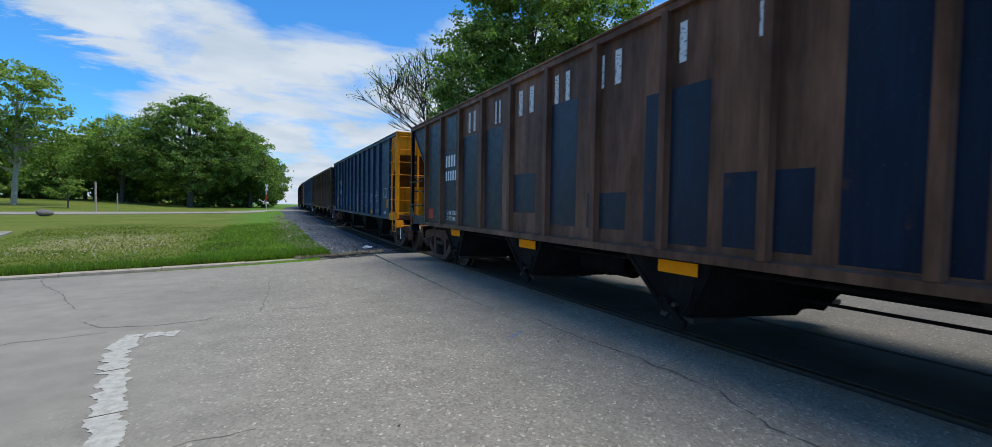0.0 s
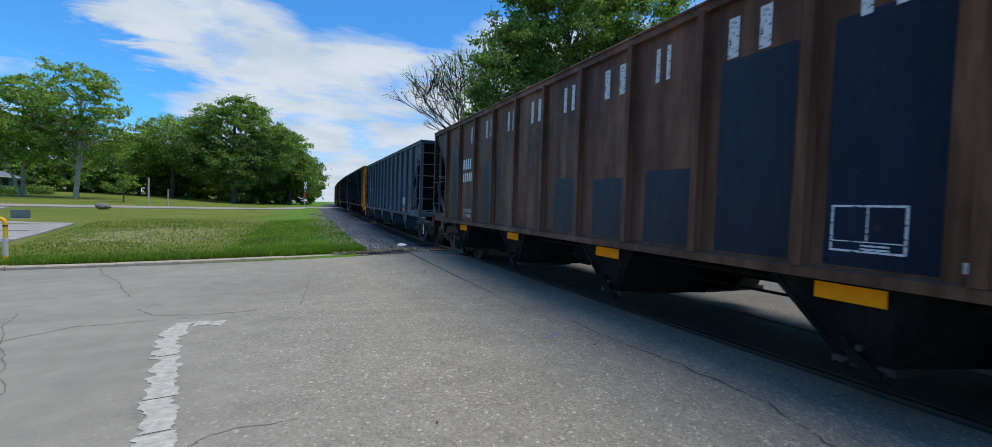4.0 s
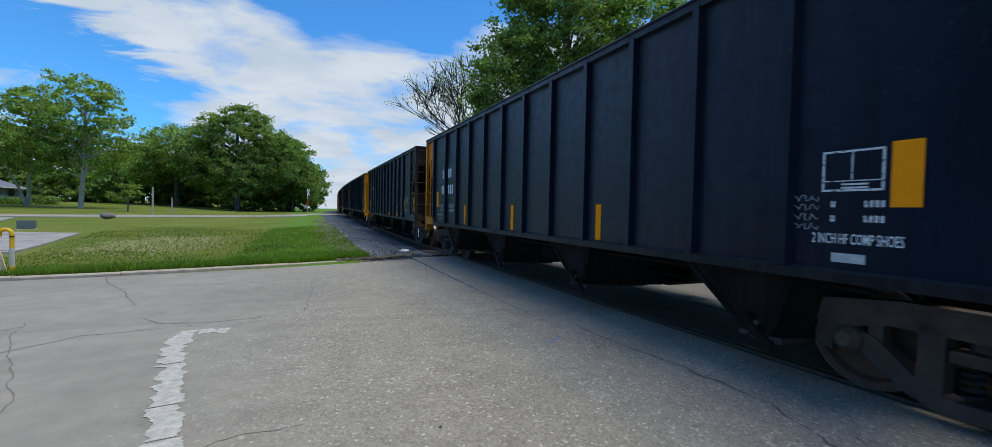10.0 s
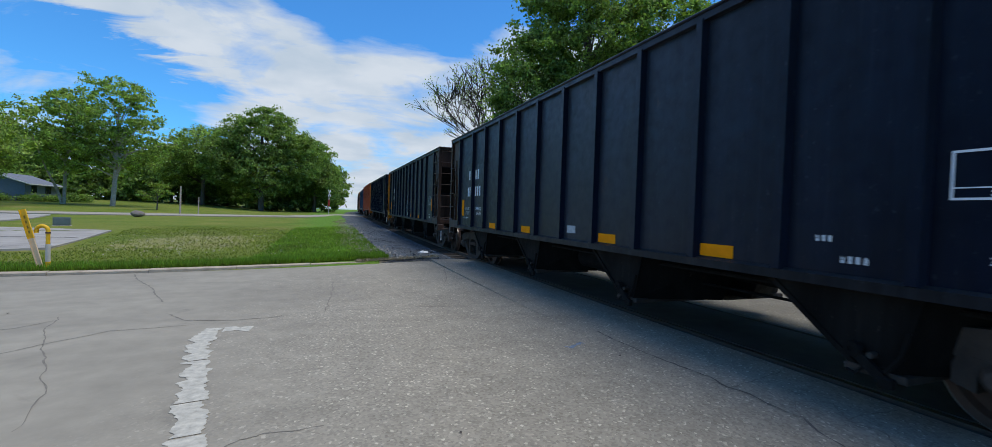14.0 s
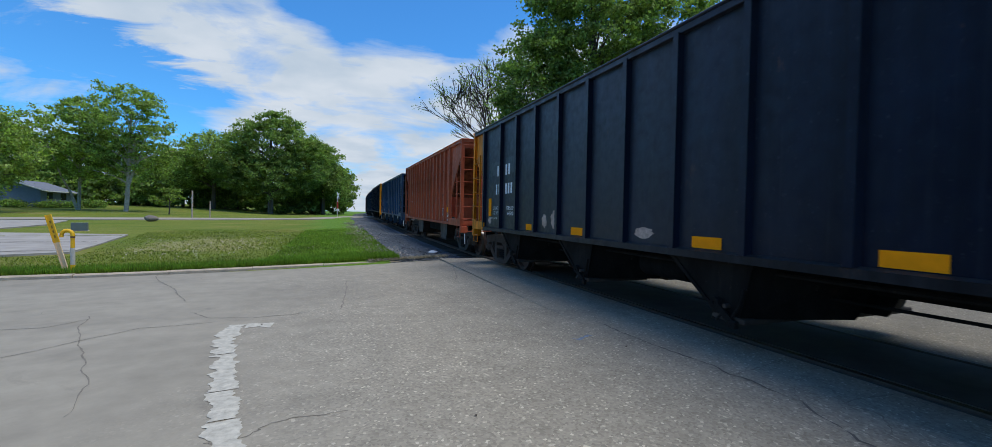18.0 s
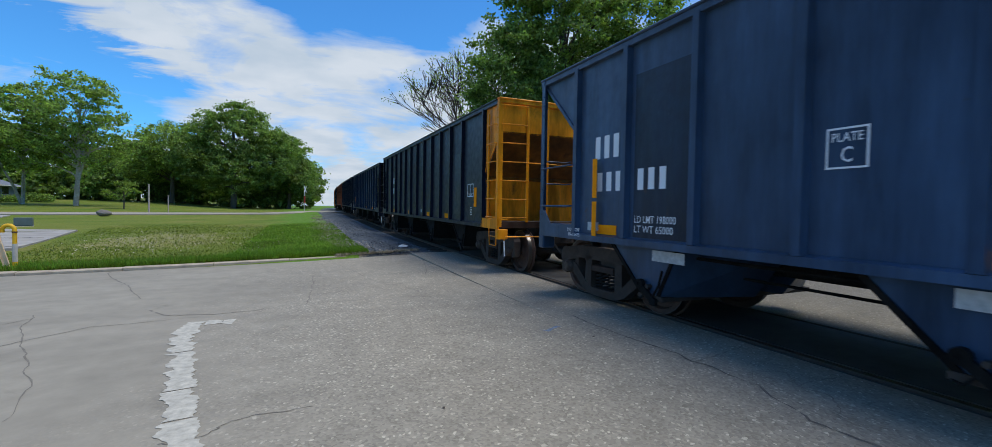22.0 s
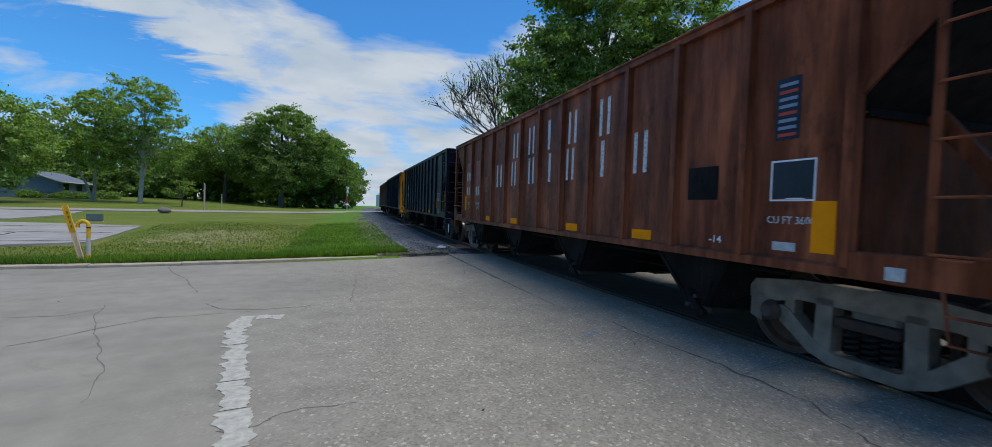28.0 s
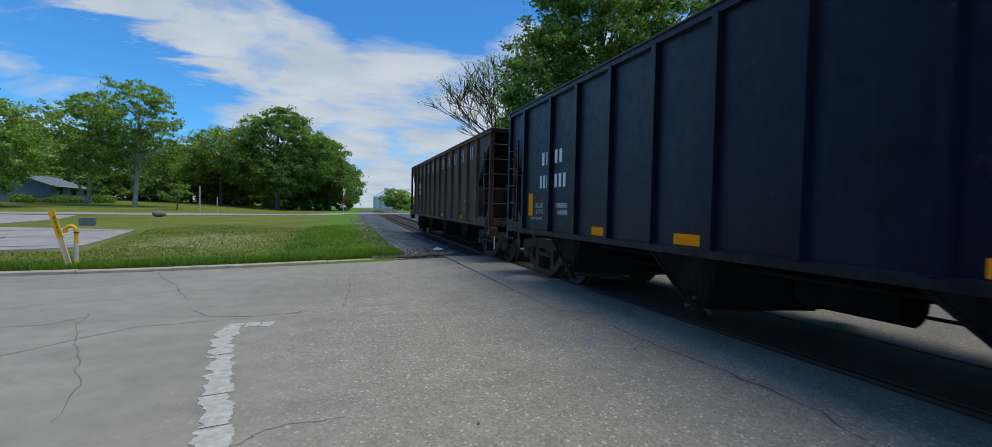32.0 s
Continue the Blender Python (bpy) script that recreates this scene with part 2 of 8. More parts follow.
def lawn_mat():
    m, nt, b = nodes_of("lawn")
    c = ramp_node(nt, noise_node(nt, 0.22, 5, 0.6), ((0.32, (0.106, 0.160, 0.018)), (0.55, (0.158, 0.186, 0.030)), (0.72, (0.225, 0.200, 0.058))))
    f = ramp_node(nt, noise_node(nt, 14, 6, 0.7), ((0.3, grey(0.6)), (0.7, grey(1.4))))
    # a dry thin patch in the middle of the lawn
    co = nt.nodes.new("ShaderNodeTexCoord")
    mp = nt.nodes.new("ShaderNodeMapping")
    mp.inputs["Location"].default_value = (1.05, -2.7, 0)
    mp.inputs["Scale"].default_value = (0.25, 0.135, 0)
    ln = nt.nodes.new("ShaderNodeVectorMath")
    ln.operation = "LENGTH"
    ad = nt.nodes.new("ShaderNodeMath")
    nt.links.new(co.outputs["Object"], mp.inputs["Vector"])
    nt.links.new(mp.outputs[0], ln.inputs[0])
    nt.links.new(ln.outputs["Value"], ad.inputs[0])
    nt.links.new(noise_node(nt, 0.8, 5, 0.7), ad.inputs[1])
    dry = ramp_node(nt, ad.outputs[0], ((0.95, grey(0.75)), (1.65, grey(0.0))))
    c = mix_node(nt, dry, c, (0.31, 0.275, 0.115))
    # lush grass on the slope beside the gravel
    sep = nt.nodes.new("ShaderNodeSeparateXYZ")
    nt.links.new(co.outputs["Object"], sep.inputs[0])
    lx = nt.nodes.new("ShaderNodeMath")
    lx.operation = "MULTIPLY_ADD"
    nt.links.new(noise_node(nt, 0.5, 4, 0.6), lx.inputs[0])
    lx.inputs[1].default_value = 3.0
    nt.links.new(sep.outputs[0], lx.inputs[2])
    lush = span_node(nt, lx.outputs[0], -0.6, 1.6, 0.0, 0.85)
    c = mix_node(nt, lush, c, (0.100, 0.212, 0.022))
    nt.links.new(mix_node(nt, 1.0, c, f, "MULTIPLY"), b.inputs["Base Color"])
    b.inputs["Roughness"].default_value = 0.9
    b.inputs["Specular IOR Level"].default_value = 0.15
    bump_node(nt, b, noise_node(nt, 20, 6, 0.7), 0.8, 0.05)
    return m


def gravel_mat():
    m, nt, b = nodes_of("dark_gravel")
    vo = nt.nodes.new("ShaderNodeTexVoronoi")
    vo.inputs["Scale"].default_value = 22
    co = nt.nodes.new("ShaderNodeTexCoord")
    nt.links.new(co.outputs["Object"], vo.inputs["Vector"])
    g = ramp_node(nt, vo.outputs["Color"], ((0.1, (0.036, 0.045, 0.054)), (0.7, (0.092, 0.108, 0.124)), (0.97, (0.33, 0.33, 0.32))))
    p = ramp_node(nt, noise_node(nt, 0.5, 5), ((0.3, grey(0.75)), (0.7, grey(1.25))))
    nt.links.new(mix_node(nt, 1.0, g, p, "MULTIPLY"), b.inputs["Base Color"])
    b.inputs["Roughness"].default_value = 0.95
    bump_node(nt, b, vo.outputs["Distance"], 0.9, 0.04)
    return m


def leaf_mat(name, dark, light):
    m, nt, b = nodes_of(name)
    geo = nt.nodes.new("ShaderNodeNewGeometry")
    c = ramp_node(nt, geo.outputs["Random Per Island"], ((0.0, tuple(v * 0.9 for v in dark)), (0.65, tuple(v * 1.0 for v in light)), (1.0, tuple(v * 1.5 for v in light))))
    p = ramp_node(nt, noise_node(nt, 0.5, 3), ((0.3, grey(0.7)), (0.7, grey(1.25))))
    c = mix_node(nt, 1.0, c, p, "MULTIPLY")
    nt.links.new(c, b.inputs["Base Color"])
    b.inputs["Roughness"].default_value = 0.55
    b.inputs["Specular IOR Level"].default_value = 0.25
    tr = nt.nodes.new("ShaderNodeBsdfTranslucent")
    nt.links.new(mix_node(nt, 1.0, c, (1.0, 1.25, 0.55), "MULTIPLY"), tr.inputs["Color"])
    mx = nt.nodes.new("ShaderNodeMixShader")
    mx.inputs[0].default_value = 0.5
    out = nt.nodes["Material Output"]
    nt.links.new(b.outputs[0], mx.inputs[1])
    nt.links.new(tr.outputs[0], mx.inputs[2])
    nt.links.new(mx.outputs[0], out.inputs["Surface"])
    return m


M = {
    "asphalt": asphalt_mat(),
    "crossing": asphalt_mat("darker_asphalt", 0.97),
    # darker copy of the lot's asphalt, with shade beyond the track painted in
    "shaded_lot": asphalt_mat("shaded_worn_asphalt", 0.58),
    # oily paving whose colour also holds the shade under the train
    "oily": plain("shaded_oily_asphalt", (0.070, 0.064, 0.056), 0.8, 0, 0.3, 3.0, 0.004),
    "dry_stem": plain("dry_grass", (0.34, 0.29, 0.19), 0.9, 0, 0.3, 9.0),
    "lawn": lawn_mat(),
    "gravel": gravel_mat(),
    "concrete": plain("concrete", (0.42, 0.352, 0.262), 0.85, 0, 0.22, 5.0, 0.004),
    "pad": plain("pale_concrete", (0.335, 0.308, 0.270), 0.85, 0, 0.2, 1.2, 0.004),
    "street": plain("street_asphalt", (0.335, 0.292, 0.235), 0.85, 0, 0.15, 0.8),
    "hairline": plain("fine_crack", (0.185, 0.166, 0.134), 0.95),
    "joint": plain("dirty_joint", (0.115, 0.104, 0.090), 0.95),
    "crack": plain("crack_fill", (0.075, 0.070, 0.064), 0.95),
    "white_line": plain("worn_road_paint", (0.45, 0.424, 0.352), 0.8, 0, 0.25, 16.0, 0.003),
    "blue_mark": plain("blue_chalk", (0.17, 0.22, 0.29), 0.9, 0, 0.3, 20.0),
    "rail_steel": plain("rail_steel", (0.16, 0.11, 0.085), 0.55, 0.6, 0.3, 6.0),
    "rail_top": plain("polished_rail", (0.075, 0.060, 0.050), 0.55, 0.5, 0.2, 6.0),
    "tie": plain("creosote_wood", (0.06, 0.048, 0.038), 0.9, 0, 0.35, 5.0, 0.01),
    "twig": plain("dark_twigs", (0.026, 0.022, 0.017), 0.9, 0, 0.3, 6.0),
    "bark": plain("bark", (0.11, 0.09, 0.07), 0.9, 0, 0.35, 6.0, 0.03),
    "pale_bark": plain("pale_bark", (0.38, 0.33, 0.26), 0.9, 0, 0.3, 4.0, 0.03),
    "grass_blade": leaf_mat("grass_blade", (0.098, 0.130, 0.018), (0.190, 0.215, 0.036)),
    "grass_lush": leaf_mat("lush_grass_blade", (0.100, 0.170, 0.018), (0.180, 0.290, 0.036)),
    "clover": plain("clover_white", (0.47, 0.43, 0.31), 0.8),
    "leaf": leaf_mat("leaf_green", (0.150, 0.206, 0.056), (0.345, 0.432, 0.118)),
    "leaf_dark": leaf_mat("leaf_dark_green", (0.112, 0.168, 0.047), (0.256, 0.342, 0.098)),
    "leaf_yellow": leaf_mat("leaf_yellow_green", (0.165, 0.225, 0.050), (0.290, 0.370, 0.090)),
    "safety_yellow": plain("safety_yellow", (0.80, 0.45, 0.015), 0.5, 0, 0.12, 9.0),
    "cream": plain("cream_post_paint", (0.78, 0.56, 0.33), 0.6, 0, 0.12, 9.0),
    "olive_print": plain("olive_print", (0.30, 0.18, 0.02), 0.7),
    "pebble": plain("pale_pebble", (0.40, 0.36, 0.30), 0.9, 0, 0.35, 9.0),
    "pole_white": plain("weathered_white", (0.58, 0.53, 0.44), 0.7, 0, 0.15, 9.0),
    "wood_post": plain("weathered_post", (0.4212, 0.351, 0.2717), 0.9, 0, 0.25, 8.0),
    "utility_green": plain("utility_grey_green", (0.13, 0.16, 0.155), 0.6, 0, 0.12, 5.0),
    "rock": plain("rock", (0.1782, 0.1542, 0.1338), 0.95, 0, 0.3, 6.0, 0.03),
    "siding": plain("blue_grey_siding", (0.140, 0.185, 0.240), 0.7, 0, 0.08, 3.0),
    "shingle": plain("roof_shingle", (0.165, 0.180, 0.210), 0.9, 0, 0.2, 5.0, 0.01),
    "trim_white": plain("white_trim", (0.7, 0.7, 0.68), 0.6, 0, 0.05),
    "window_dark": plain("window_glass", (0.03, 0.035, 0.04), 0.08, 0, 0.05),
    "galvanised": plain("galvanised_steel", (0.50, 0.52, 0.54), 0.45, 0.6, 0.12, 0.4),
    "sign_red": plain("sign_red", (0.45, 0.05, 0.03), 0.6),
    # rolling stock
    "cast": plain("cast_steel_grime", (0.050, 0.036, 0.028), 0.76, 0.05, 0.35, 7.0, 0.006),
    "cast_brown": plain("brown_cast_steel_grime", (0.100, 0.048, 0.031), 0.76, 0.05, 0.35, 7.0, 0.006),
    "cast_rust": plain("rusty_cast_steel", (0.048, 0.030, 0.022), 0.85, 0.0, 0.4, 6.0, 0.006),
    "cast_grey": plain("pale_dusty_cast_steel", (0.185, 0.152, 0.115), 0.8, 0.0, 0.4, 5.0, 0.006),
    "wheel": plain("wheel_steel", (0.095, 0.050, 0.034), 0.72, 0.05, 0.35, 6.0, 0.003),
    "tread": plain("polished_tread", (0.20, 0.19, 0.18), 0.34, 1.0, 0.08),
    "cap": plain("bearing_cap", (0.075, 0.052, 0.040), 0.7, 0.1, 0.35, 20.0),
    "rubber": plain("hose_rubber", (0.02, 0.02, 0.02), 0.8, spec=0.1),
    "reflect": plain("yellow_reflector", (0.95, 0.300, 0.003), 0.5, 0, 0.06, 12.0, spec=0.08),
    "stencil": worn_white("white_stencil", (0.78, 0.79, 0.80), 0.31),
    "stencil_worn": worn_white("worn_white_stencil", (0.62, 0.63, 0.63), 0.46),
    "spray": worn_white("white_spray", (0.41, 0.43, 0.47), 0.36),
    "spray_red": plain("red_orange_spray", (0.55, 0.13, 0.05), 0.6),
    "plate": plain("data_plate", (0.45, 0.46, 0.46), 0.6, 0.0, 0.2, 20.0),
    "rust_wash": plain("orange_rust_wash", (0.12, 0.042, 0.016), 0.8, 0, 0.6, 14.0),
    "bare_metal": plain("tan_bare_metal", (0.46, 0.33, 0.26), 0.6, 0, 0.3, 20.0),
    "pale_blue": plain("faded_blue_print", (0.20, 0.27, 0.36), 0.7),
    "glint": plain("pin_white", (0.75, 0.75, 0.72), 0.4),
}
PAINT = {
    "navy": paint("navy_paint", (0.0120, 0.0330, 0.0780), 0.05, 0.5),
    "deepnavy": paint("deep_navy_paint", (0.0046, 0.0150, 0.0390), 0.05, 0.5),
    "slate": paint("slate_paint", (0.054, 0.074, 0.106), 0.02, 0.55, dust=0.35),
    "blueblack": paint("blue_black_paint", (0.0024, 0.0060, 0.0160), 0.03, 0.5, dust=0.2),
    "black": paint("black_paint", (0.0050, 0.0080, 0.0160), 0.12, 0.55, dust=0.2),
    "bluegrey": paint("blue_grey_paint", (0.031, 0.058, 0.104), 0.05, 0.5, dust=0.3),
    "brown": paint("weathered_brown_paint", (0.112, 0.055, 0.033), 0.35, 0.65, shine=0.6),
    "oxide": paint("red_oxide_paint", (0.460, 0.100, 0.045), 0.08, 0.6, dust=0.15, shine=0.35),
    "maroon": paint("rusty_maroon_paint", (0.172, 0.049, 0.022), 0.5, 0.62, (0.046, 0.018, 0.0095), 0.25, shine=0.4),
    "yellow": paint("yellow_end_paint", (0.82, 0.275, 0.0120), 0.24, 0.5, (0.1412, 0.0508, 0.0129), 0.15, shine=0.4),
    "yellow_rusty": paint("rusty_yellow_end_paint", (0.62, 0.198, 0.0110), 0.38, 0.55, (0.1302, 0.0486, 0.0123), 0.2, shine=0.4),
    # dirty yellow for inner faces, shade of the recess mixed into the colour
    "amber": paint("shaded_dirty_amber_paint", (0.125, 0.047, 0.0055), 0.40, 0.6, (0.0458, 0.0166, 0.0063), 0.1),
    "brownend": paint("rusty_black_end_paint", (0.050, 0.028, 0.019), 0.45, 0.7, (0.06, 0.03, 0.017)),
    "sill": paint("dusty_sill_paint", (0.0145, 0.0140, 0.0150), 0.25, 0.6, (0.05, 0.028, 0.018), 0.4, shine=0.6),
    # near-black: on inner end faces it carries the recess's shade
    "dull_black": paint("dull_black_paint", (0.0085, 0.0082, 0.0085), 0.2, 0.8, (0.026, 0.016, 0.011), 0.2, shine=0.4),
    # underbody dirt, darkened further to stand in for shade below the sill
    "shaded_grime": paint("shaded_bay_grime_paint", (0.0135, 0.0125, 0.0115), 0.1, 0.85, (0.03, 0.018, 0.012), 0.2, shine=0.12),
    "patch_navy": paint("navy_patch_paint", (0.0068, 0.0140, 0.0300), 0.05, 0.45),
    "patch_red": paint("red_patch_paint", (0.26, 0.050, 0.036), 0.05, 0.5),
    "patch_grey": paint("grey_patch_paint", (0.0187, 0.027, 0.0389), 0.03, 0.45),
}


# ---- mesh helpers ----
class Builder:
    """Collects vertices and faces of one part."""

    def __init__(self):
        self.v, self.f = [], []

    def add(self, verts, faces):
        o = len(self.v)
        self.v.extend(tuple(p) for p in verts)
        self.f.extend(tuple(i + o for i in f) for f in faces)

    def box(self, x0, x1, y0, y1, z0, z1, c=0.0):
        if c <= 0:
            vs = [(x, y, z) for x in (x0, x1) for y in (y0, y1) for z in (z0, z1)]
            self.add(vs, [(0, 1, 3, 2), (4, 6, 7, 5), (0, 4, 5, 1), (2, 3, 7, 6), (0, 2, 6, 4), (1, 5, 7, 3)])
            return self
        vs, ix = [], {}
        lo, hi = (x0, y0, z0), (x1, y1, z1)
        for s in [(a, b, d) for a in (0, 1) for b in (0, 1) for d in (0, 1)]:
            for ax in range(3):
                p = []
                for k in range(3):
                    e = (lo, hi)[s[k]][k]
                    p.append(e if k == ax else e + (c if s[k] == 0 else -c))
                ix[s, ax] = len(vs)
                vs.append(p)
        fs = []
        for ax in range(3):
            b, d = [k for k in range(3) if k != ax]
            for sv in (0, 1):
                def cn(i, j):
                    s = [0, 0, 0]
                    s[ax], s[b], s[d] = sv, i, j
                    return ix[tuple(s), ax]
                fs.append((cn(0, 0), cn(1, 0), cn(1, 1), cn(0, 1)))
            for i in (0, 1):
                for j in (0, 1):
                    s0, s1 = [0, 0, 0], [0, 0, 0]
                    s0[b] = s1[b] = i
                    s0[d] = s1[d] = j
                    s1[ax] = 1
                    s0, s1 = tuple(s0), tuple(s1)
                    fs.append((ix[s0, b], ix[s1, b], ix[s1, d], ix[s0, d]))
        for s in [(a, b, d) for a in (0, 1) for b in (0, 1) for d in (0, 1)]:
            fs.append((ix[s, 0], ix[s, 1], ix[s, 2]))
        self.add(vs, fs)
        return self

    def prism(self, poly, axis, a, b):
        """A polygon swept along an axis: poly is in the two other axes, in order."""
        n = len(poly)
        vs = []
        for w in (a, b):
            for p, q in poly:
                vs.append({"x": (w, p, q), "y": (p, w, q), "z": (p, q, w)}[axis])
        fs = [tuple(range(n)), tuple(range(2 * n - 1, n - 1, -1))]
        fs += [(i, (i + 1) % n, n + (i + 1) % n, n + i) for i in range(n)]
        self.add(vs, fs)
        return self

    def tube(self, pts, r, n=8, r1=None):
        pts = [Vector(p) for p in pts]
        rings = []
        k = len(pts)
        up = Vector((0.13, 0.31, 0.94))
        for i, p in enumerate(pts):
            d = (pts[min(i + 1, k - 1)] - pts[max(i - 1, 0)]).normalized()
            a = d.cross(up)
            if a.length < 1e-3:
                a = d.cross(Vector((1, 0, 0)))
            a.normalize()
            b = d.cross(a)
            rad = float(r if r1 is None else r + (r1 - r) * i / (k - 1))
            rings.append([p + rad * (math.cos(2 * math.pi * j / n) * a + math.sin(2 * math.pi * j / n) * b) for j in range(n)])
        vs = [q for ring in rings for q in ring]
        fs = [(i * n + j, i * n + (j + 1) % n, (i + 1) * n + (j + 1) % n, (i + 1) * n + j) for i in range(k - 1) for j in range(n)]
        fs += [tuple(range(n - 1, -1, -1)), tuple((k - 1) * n + j for j in range(n))]
        self.add(vs, fs)
        return self

    def lathe(self, prof, n=28, axis="x", centre=(0, 0, 0)):
        """prof: (radius, along axis) pairs of a closed outline."""
        vs = []
        k = len(prof)
        for i in range(n):
            c, s = math.cos(2 * math.pi * i / n), math.sin(2 * math.pi * i / n)
            for r, w in prof:
                p = {"x": (w, r * c, r * s), "y": (r * c, w, r * s), "z": (r * c, r * s, w)}[axis]
                vs.append([p[q] + centre[q] for q in range(3)])
        fs = [(i * k + j, i * k + (j + 1) % k, ((i + 1) % n) * k + (j + 1) % k, ((i + 1) % n) * k + j) for i in range(n) for j in range(k)]
        self.add(vs, fs)
        return self

    def mesh(self, name, smooth=False):
        me = bpy.data.meshes.new(name)
        me.from_pydata(self.v, [], self.f)
        bm = bmesh.new()
        bm.from_mesh(me)
        bmesh.ops.recalc_face_normals(bm, faces=bm.faces)
        bm.to_mesh(me)
        bm.free()
        if smooth:
            me.shade_smooth()
            me.set_sharp_from_angle(angle=radians(35))
        me.materials.append(None)
        return me


CACHE = {}


def cached(key, make, smooth=False):
    if key not in CACHE:
        b = Builder()
        make(b)
        CACHE[key] = b.mesh(str(key[0] if isinstance(key, tuple) else key), smooth)
    return CACHE[key]


def part(name, me, material, parent, label="", at=None):
    """Links a mesh as one part under a thing or a part."""
    ob = new(name, me)
    slot = ob.material_slots[0]
    slot.link = "OBJECT"
    slot.material = material
    ob.parent = parent
    if at is not None:
        ob.location = at
    if label:
        ob["label"] = label
    return ob


def thing(name, me, material, label, category, group="", kind="", m=None):
    ob = new(name, me)
    if me is not None:
        if not me.materials:
            me.materials.append(None)
        ob.material_slots[0].link = "OBJECT"
        ob.material_slots[0].material = material
    if m is not None:
        ob.matrix_world = m
    return tagged(ob, label, category, group, kind)


def text_mesh(txt, w, h):
    """Lettering of the built-in font, w wide and h high."""
    key = ("text", txt, round(w, 3), round(h, 3))
    if key not in CACHE:
        cu = bpy.data.curves.new("lettering", "FONT")
        cu.body = txt
        cu.size = 1.0
        cu.align_x, cu.align_y = "LEFT", "BOTTOM_BASELINE"
        cu.offset = 0.004
        cu.resolution_u = 2
        ob = bpy.data.objects.new("lettering", cu)
        scene.collection.objects.link(ob)
        bpy.context.view_layer.update()
        me = bpy.data.meshes.new_from_object(ob.evaluated_get(bpy.context.evaluated_depsgraph_get()))
        bpy.data.objects.remove(ob)
        bpy.data.curves.remove(cu)
        xs = [v.co.x for v in me.vertices]
        ys = [v.co.y for v in me.vertices]
        x0, y0 = min(xs), min(ys)
        fx, fy = w / (max(xs) - x0), h / (max(ys) - y0)
        for v in me.vertices:
            v.co = ((v.co.x - x0) * fx, (v.co.y - y0) * fy, 0.0)
        me.materials.clear()
        me.materials.append(None)
        CACHE[key] = me
    return CACHE[key]


# ---- the lie of the land ----
TRACK_X, RADIUS, SKEW = 5.27, 1500.0, 0.00781


def rail_z(y):
    return 0.75 * (1 - math.exp(-(y / 50.0) ** 2)) if y > 0 else 0.0


def bend(y):
    y = min(max(y, -60.0), 400.0)
    return SKEW * y + y * y / (2 * RADIUS)


def ground_z(x, y):
    z = 1.1 * (1 - math.exp(-(y / 105.0) ** 2)) if y > 0 else 0.0
    k = max(0.0, min(1.0, (x + 3.5 - bend(y)) / 4.6))
    z += (rail_z(y) - z) * k * k * (3 - 2 * k)
    if y > 55 and x < -8:
        z += 0.022 * (min(y, 130) - 55) * min(1, (-8 - x) / 14)
    if x > 13:      # the ground falls away beyond the track
        z -= (z + 0.45) * min(1, (x - 13) / 14) * max(0.0, min(1, (75 - y) / 25))
    return z


def track(a):
    """The pose on the track's centre line, a metres along it from abreast of the camera."""
    th = SKEW + a / RADIUS
    x = TRACK_X + SKEW * a + a * a / (2 * RADIUS)
    slope = (rail_z(a + 0.5) - rail_z(a - 0.5))
    return pose(x, a, rail_z(a), math.degrees(math.atan(slope)), 0, -math.degrees(th))


def curb_y(x):
    x = max(-7.4, min(4.2, x))
    return 12.29 + 0.305 * x + 0.0208 * x * x


# ---- ground, lot, street ----
def build_ground():
    cols = [-4000, -1200, -400, -200, -120, -80, -60, -45, -34, -26, -20, -16, -13, -10, -8, -6, -4.5, -3, -1.8, -0.6, 0.4, 1.1, 1.45, 1.7, 3.0, 5.4, 8.0, 9.3, 9.7, 12, 16, 21, 28, 40, 60, 100, 180, 400, 1200, 4000]
    rows = [-4000, -900, -300, -120, -60, -30, -12, -2, -0.25, 0.15, 0.5, 1.5, 3, 5, 8, 12, 16, 21, 26, 32, 38, 44, 50, 56, 62, 70, 80, 92, 105, 120, 140, 180, 260, 500, 1200, 4000]
    vs, fs = [], []
    for r in rows:
        for c in cols:
            y = curb_y(max(-30, min(20, c))) + r
            x = c + (bend(y) if -6 < c < 30 else 0)
            lawn = r > 0 and (c < 1.5 or c > 9.5)
            z = ground_z(x, y) + (0.03 if lawn else -0.14)
            if lawn and abs(c) < 60 and r < 120:
                z += 0.05 * min(1.0, r / 6) * noise.noise((x * 0.16, y * 0.16, 0.3))
            vs.append((x, y, z))
    n = len(cols)
    for j in range(len(rows) - 1):
        for i in range(n - 1):
            fs.append((j * n + i, j * n + i + 1, (j + 1) * n + i + 1, (j + 1) * n + i))
    b = Builder()
    b.add(vs, fs)
    thing("ground", b.mesh("ground", True), M["lawn"], "mown green lawn that reaches the distant fields", "ground", kind="structure")


def strip(b, o0, o1, a0, a1, z, step=2.0, thick=0.12):
    """A band along the track between two offsets from its centre line."""
    k = max(1, int(abs(a1 - a0) / step))
    vs = []
    for i in range(k + 1):
        m = track(a0 + (a1 - a0) * i / k)
        for o, dz in ((o0, z), (o1, z), (o1, z - thick), (o0, z - thick)):
            vs.append(m @ Vector((o, 0, dz)))
    fs = []
    for i in range(k):
        q = 4 * i
        for j in range(4):
            fs.append((q + j, q + (j + 1) % 4, q + 4 + (j + 1) % 4, q + 4 + j))
    fs += [(0, 1, 2, 3), (4 * k, 4 * k + 1, 4 * k + 2, 4 * k + 3)]
    b.add(vs, fs)


